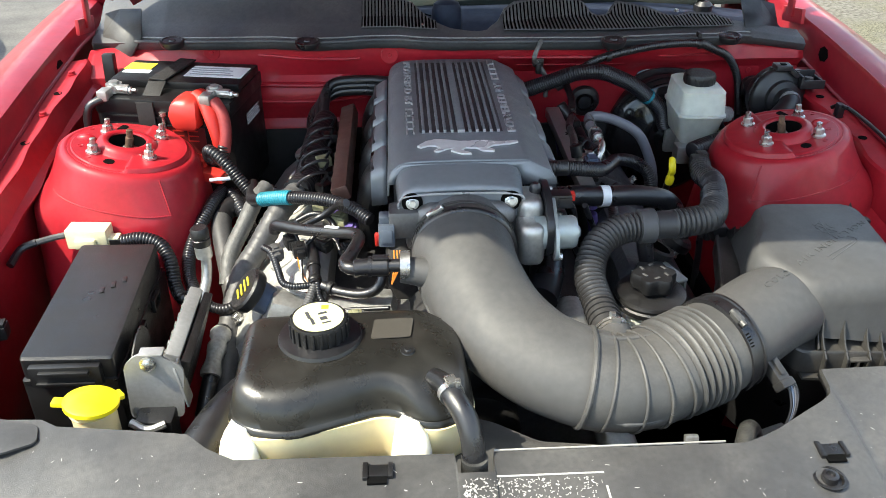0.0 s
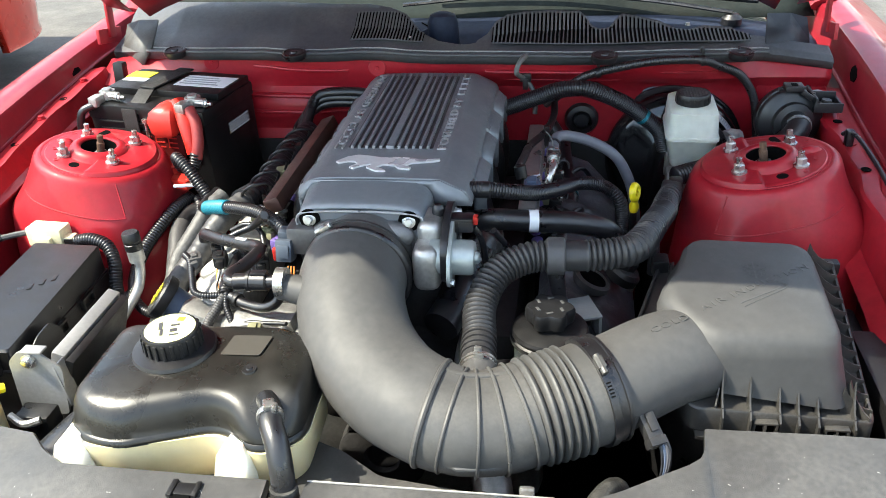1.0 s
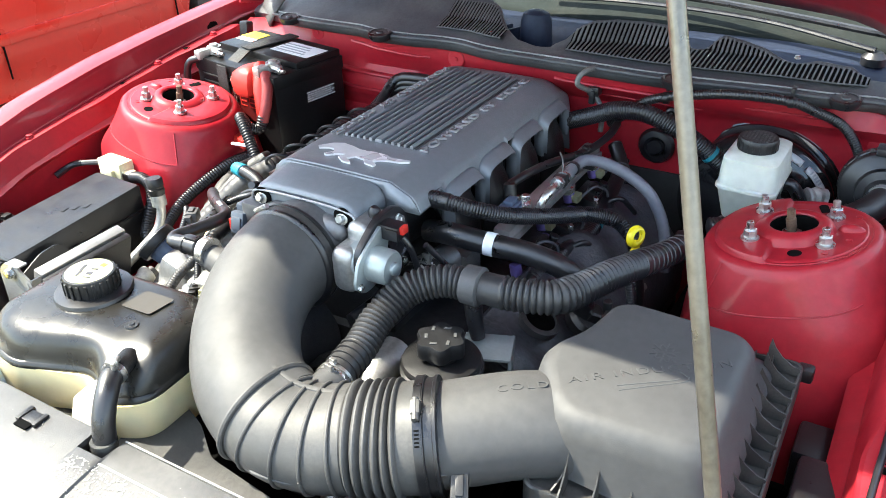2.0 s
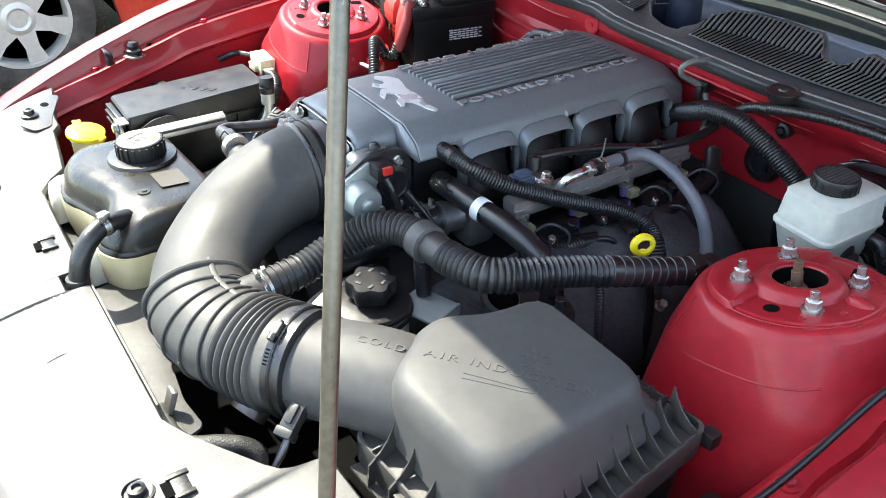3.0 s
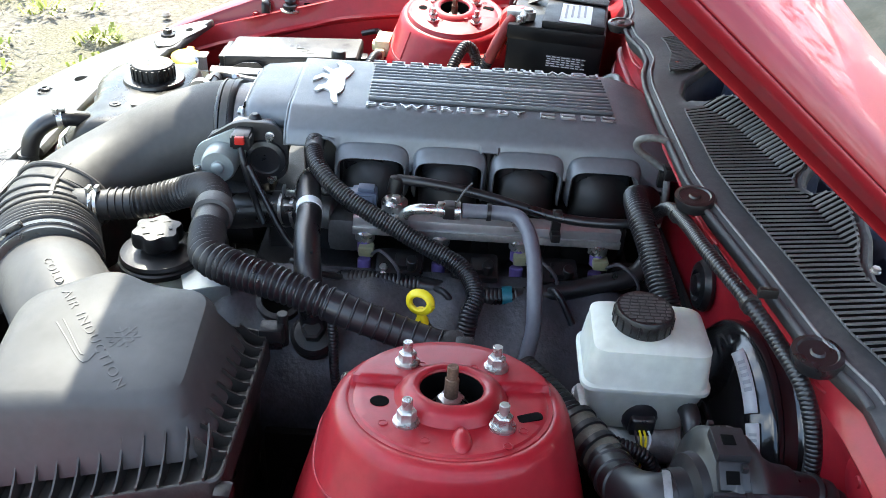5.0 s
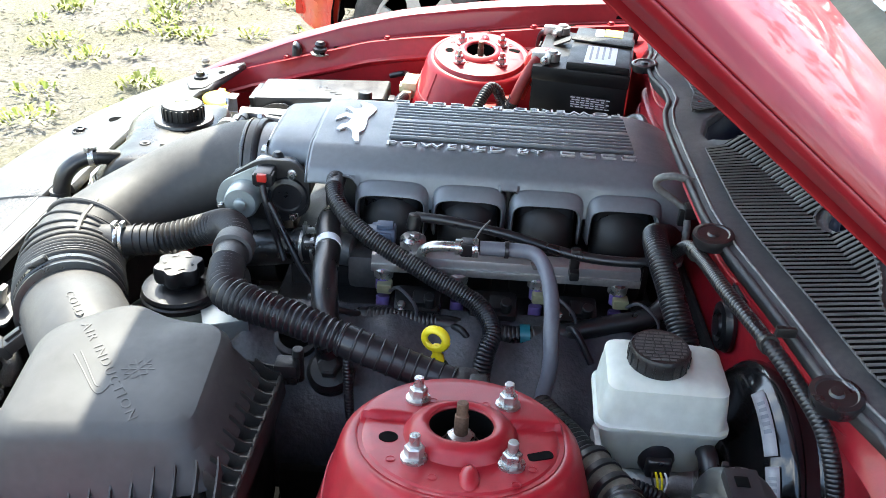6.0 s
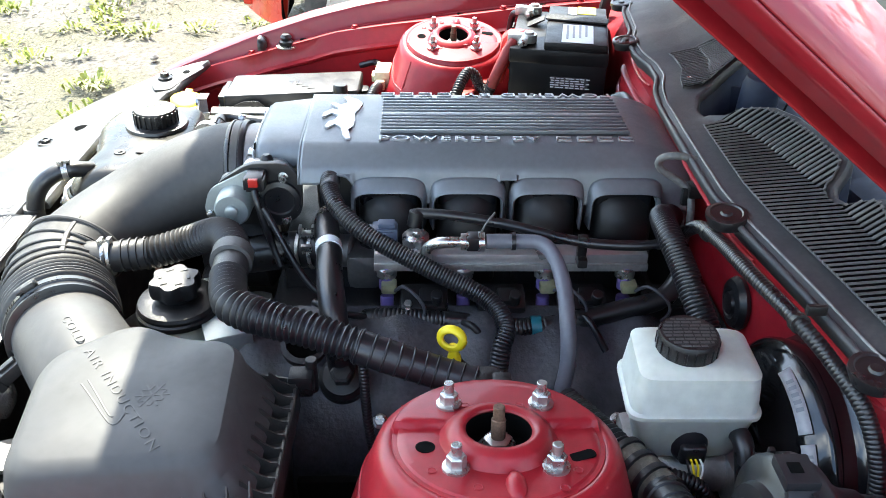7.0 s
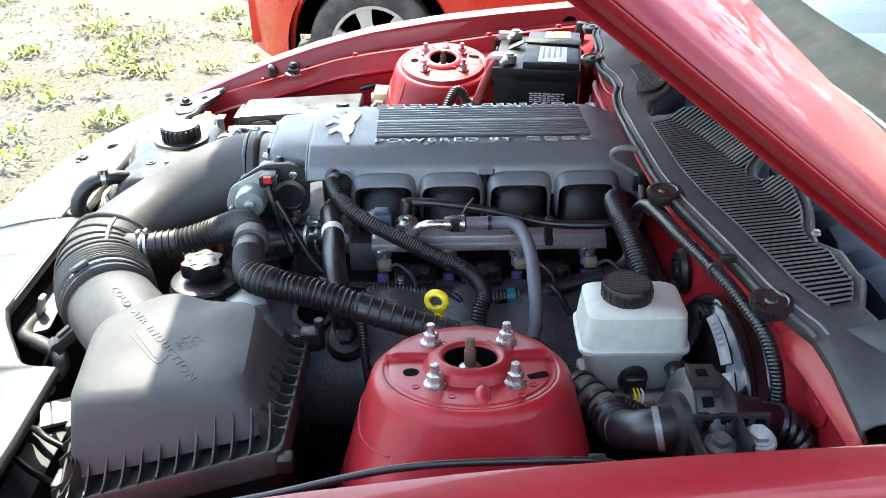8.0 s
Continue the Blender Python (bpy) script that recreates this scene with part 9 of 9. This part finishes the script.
def straw():
    r = random.Random(3)
    verts, faces = [], []
    for k in range(26000):
        x, y = r.uniform(-7.5, -1.0), r.uniform(-5.0, 0.2)
        if noise.noise(Vector((x * 0.8, y * 0.8, 7))) + 0.45 * noise.noise(Vector((x * 3.1, y * 3.1, 2))) < -0.12 + 0.45 * r.random():
            continue
        a, n, h = r.random() * 6.283, 0.012 + 0.030 * r.random(), 0.002 + 0.012 * r.random() ** 2
        dx, dy = math.cos(a), math.sin(a)
        w = 0.0009
        i = len(verts)
        verts += [(x - dy * w, y + dx * w, 0.0), (x + dy * w, y - dx * w, 0.0), (x + dx * n * 0.6, y + dy * n * 0.6, h + 0.004), (x + dx * n, y + dy * n, h * 0.5 + 0.003)]
        faces += [(i, i + 1, i + 2), (i + 1, i + 3, i + 2)]
    me = bpy.data.meshes.new("dry_grass")
    me.from_pydata(verts, [], faces)
    return me


tagged(part("dry_grass", straw(), STRAW, smooth=0), "matted dry straw grass on sand", "grass", kind="stuff")
verts = [part("stone", lathe([(0, -0.012), (0.022, -0.006), (0.028, 0.006), (0.018, 0.018), (0, 0.022)], 9, squash=0.8), STONE)]
tagged(verts[0], "grey pebble lying on the sand", "stone", "pebbles")
verts[0].matrix_basis = pose(-2.95, -1.35, 0.008)
for k in range(26):
    c = copy_thing(verts[0], pose(rng.uniform(-5, -2), rng.uniform(-2.8, -0.7), 0.004, 0, 0, rng.uniform(0, 360)))
    f = rng.uniform(0.25, 0.9)
    c.scale = (f, f * 1.2, f)


# ---- unseen trees added far off round the lot, for reflections in paint and glass ----
def tree_line():
    r = random.Random(8)
    verts, faces = [], []
    for k in range(46):
        a = 2 * math.pi * k / 46 + r.uniform(-0.05, 0.05)
        d, h = r.uniform(26, 36), r.uniform(5, 9)
        # raised on this side to darken reflections, left out where bright sky is mirrored
        if abs(a - math.pi) < 1.3:
            if a > math.pi - 0.04:
                continue
            h += 5
        cx, cy, wide = d * math.cos(a), d * math.sin(a), r.uniform(2.0, 3.2)
        for side in range(5):
            b = 2 * math.pi * side / 5
            c = 2 * math.pi * (side + 1) / 5
            i = len(verts)
            verts += [(cx + 0.2 * math.cos(b), cy + 0.2 * math.sin(b), 0), (cx + 0.2 * math.cos(c), cy + 0.2 * math.sin(c), 0), (cx + 0.08 * math.cos(c), cy + 0.08 * math.sin(c), h * 0.8), (cx + 0.08 * math.cos(b), cy + 0.08 * math.sin(b), h * 0.8)]
            faces.append((i, i + 1, i + 2, i + 3))
        for q in range(150):
            u, v, w = r.uniform(-1, 1), r.uniform(-1, 1), r.uniform(0.12, 1)
            if u * u + v * v > 1 - 0.5 * w * w:
                continue
            p = Vector((cx + wide * u, cy + wide * v, h * w))
            e = Vector((r.gauss(0, 1), r.gauss(0, 1), r.gauss(0, 1))).normalized()
            f = e.orthogonal().normalized() * r.uniform(0.3, 0.7)
            g = e.cross(f) * r.uniform(0.5, 1.0)
            i = len(verts)
            verts += [tuple(p - f), tuple(p - g * 0.6), tuple(p + f), tuple(p + g)]
            faces.append((i, i + 1, i + 2, i + 3))
    me = bpy.data.meshes.new("tree_line")
    me.from_pydata(verts, [], faces)
    return me


tagged(part("tree_line", tree_line(), surface("distant foliage", (0.05, 0.075, 0.025), 0.7, 0, 0.4, 0.6, 0), smooth=0), "unseen distant green trees round the open lot, added for reflections", "trees", kind="stuff")
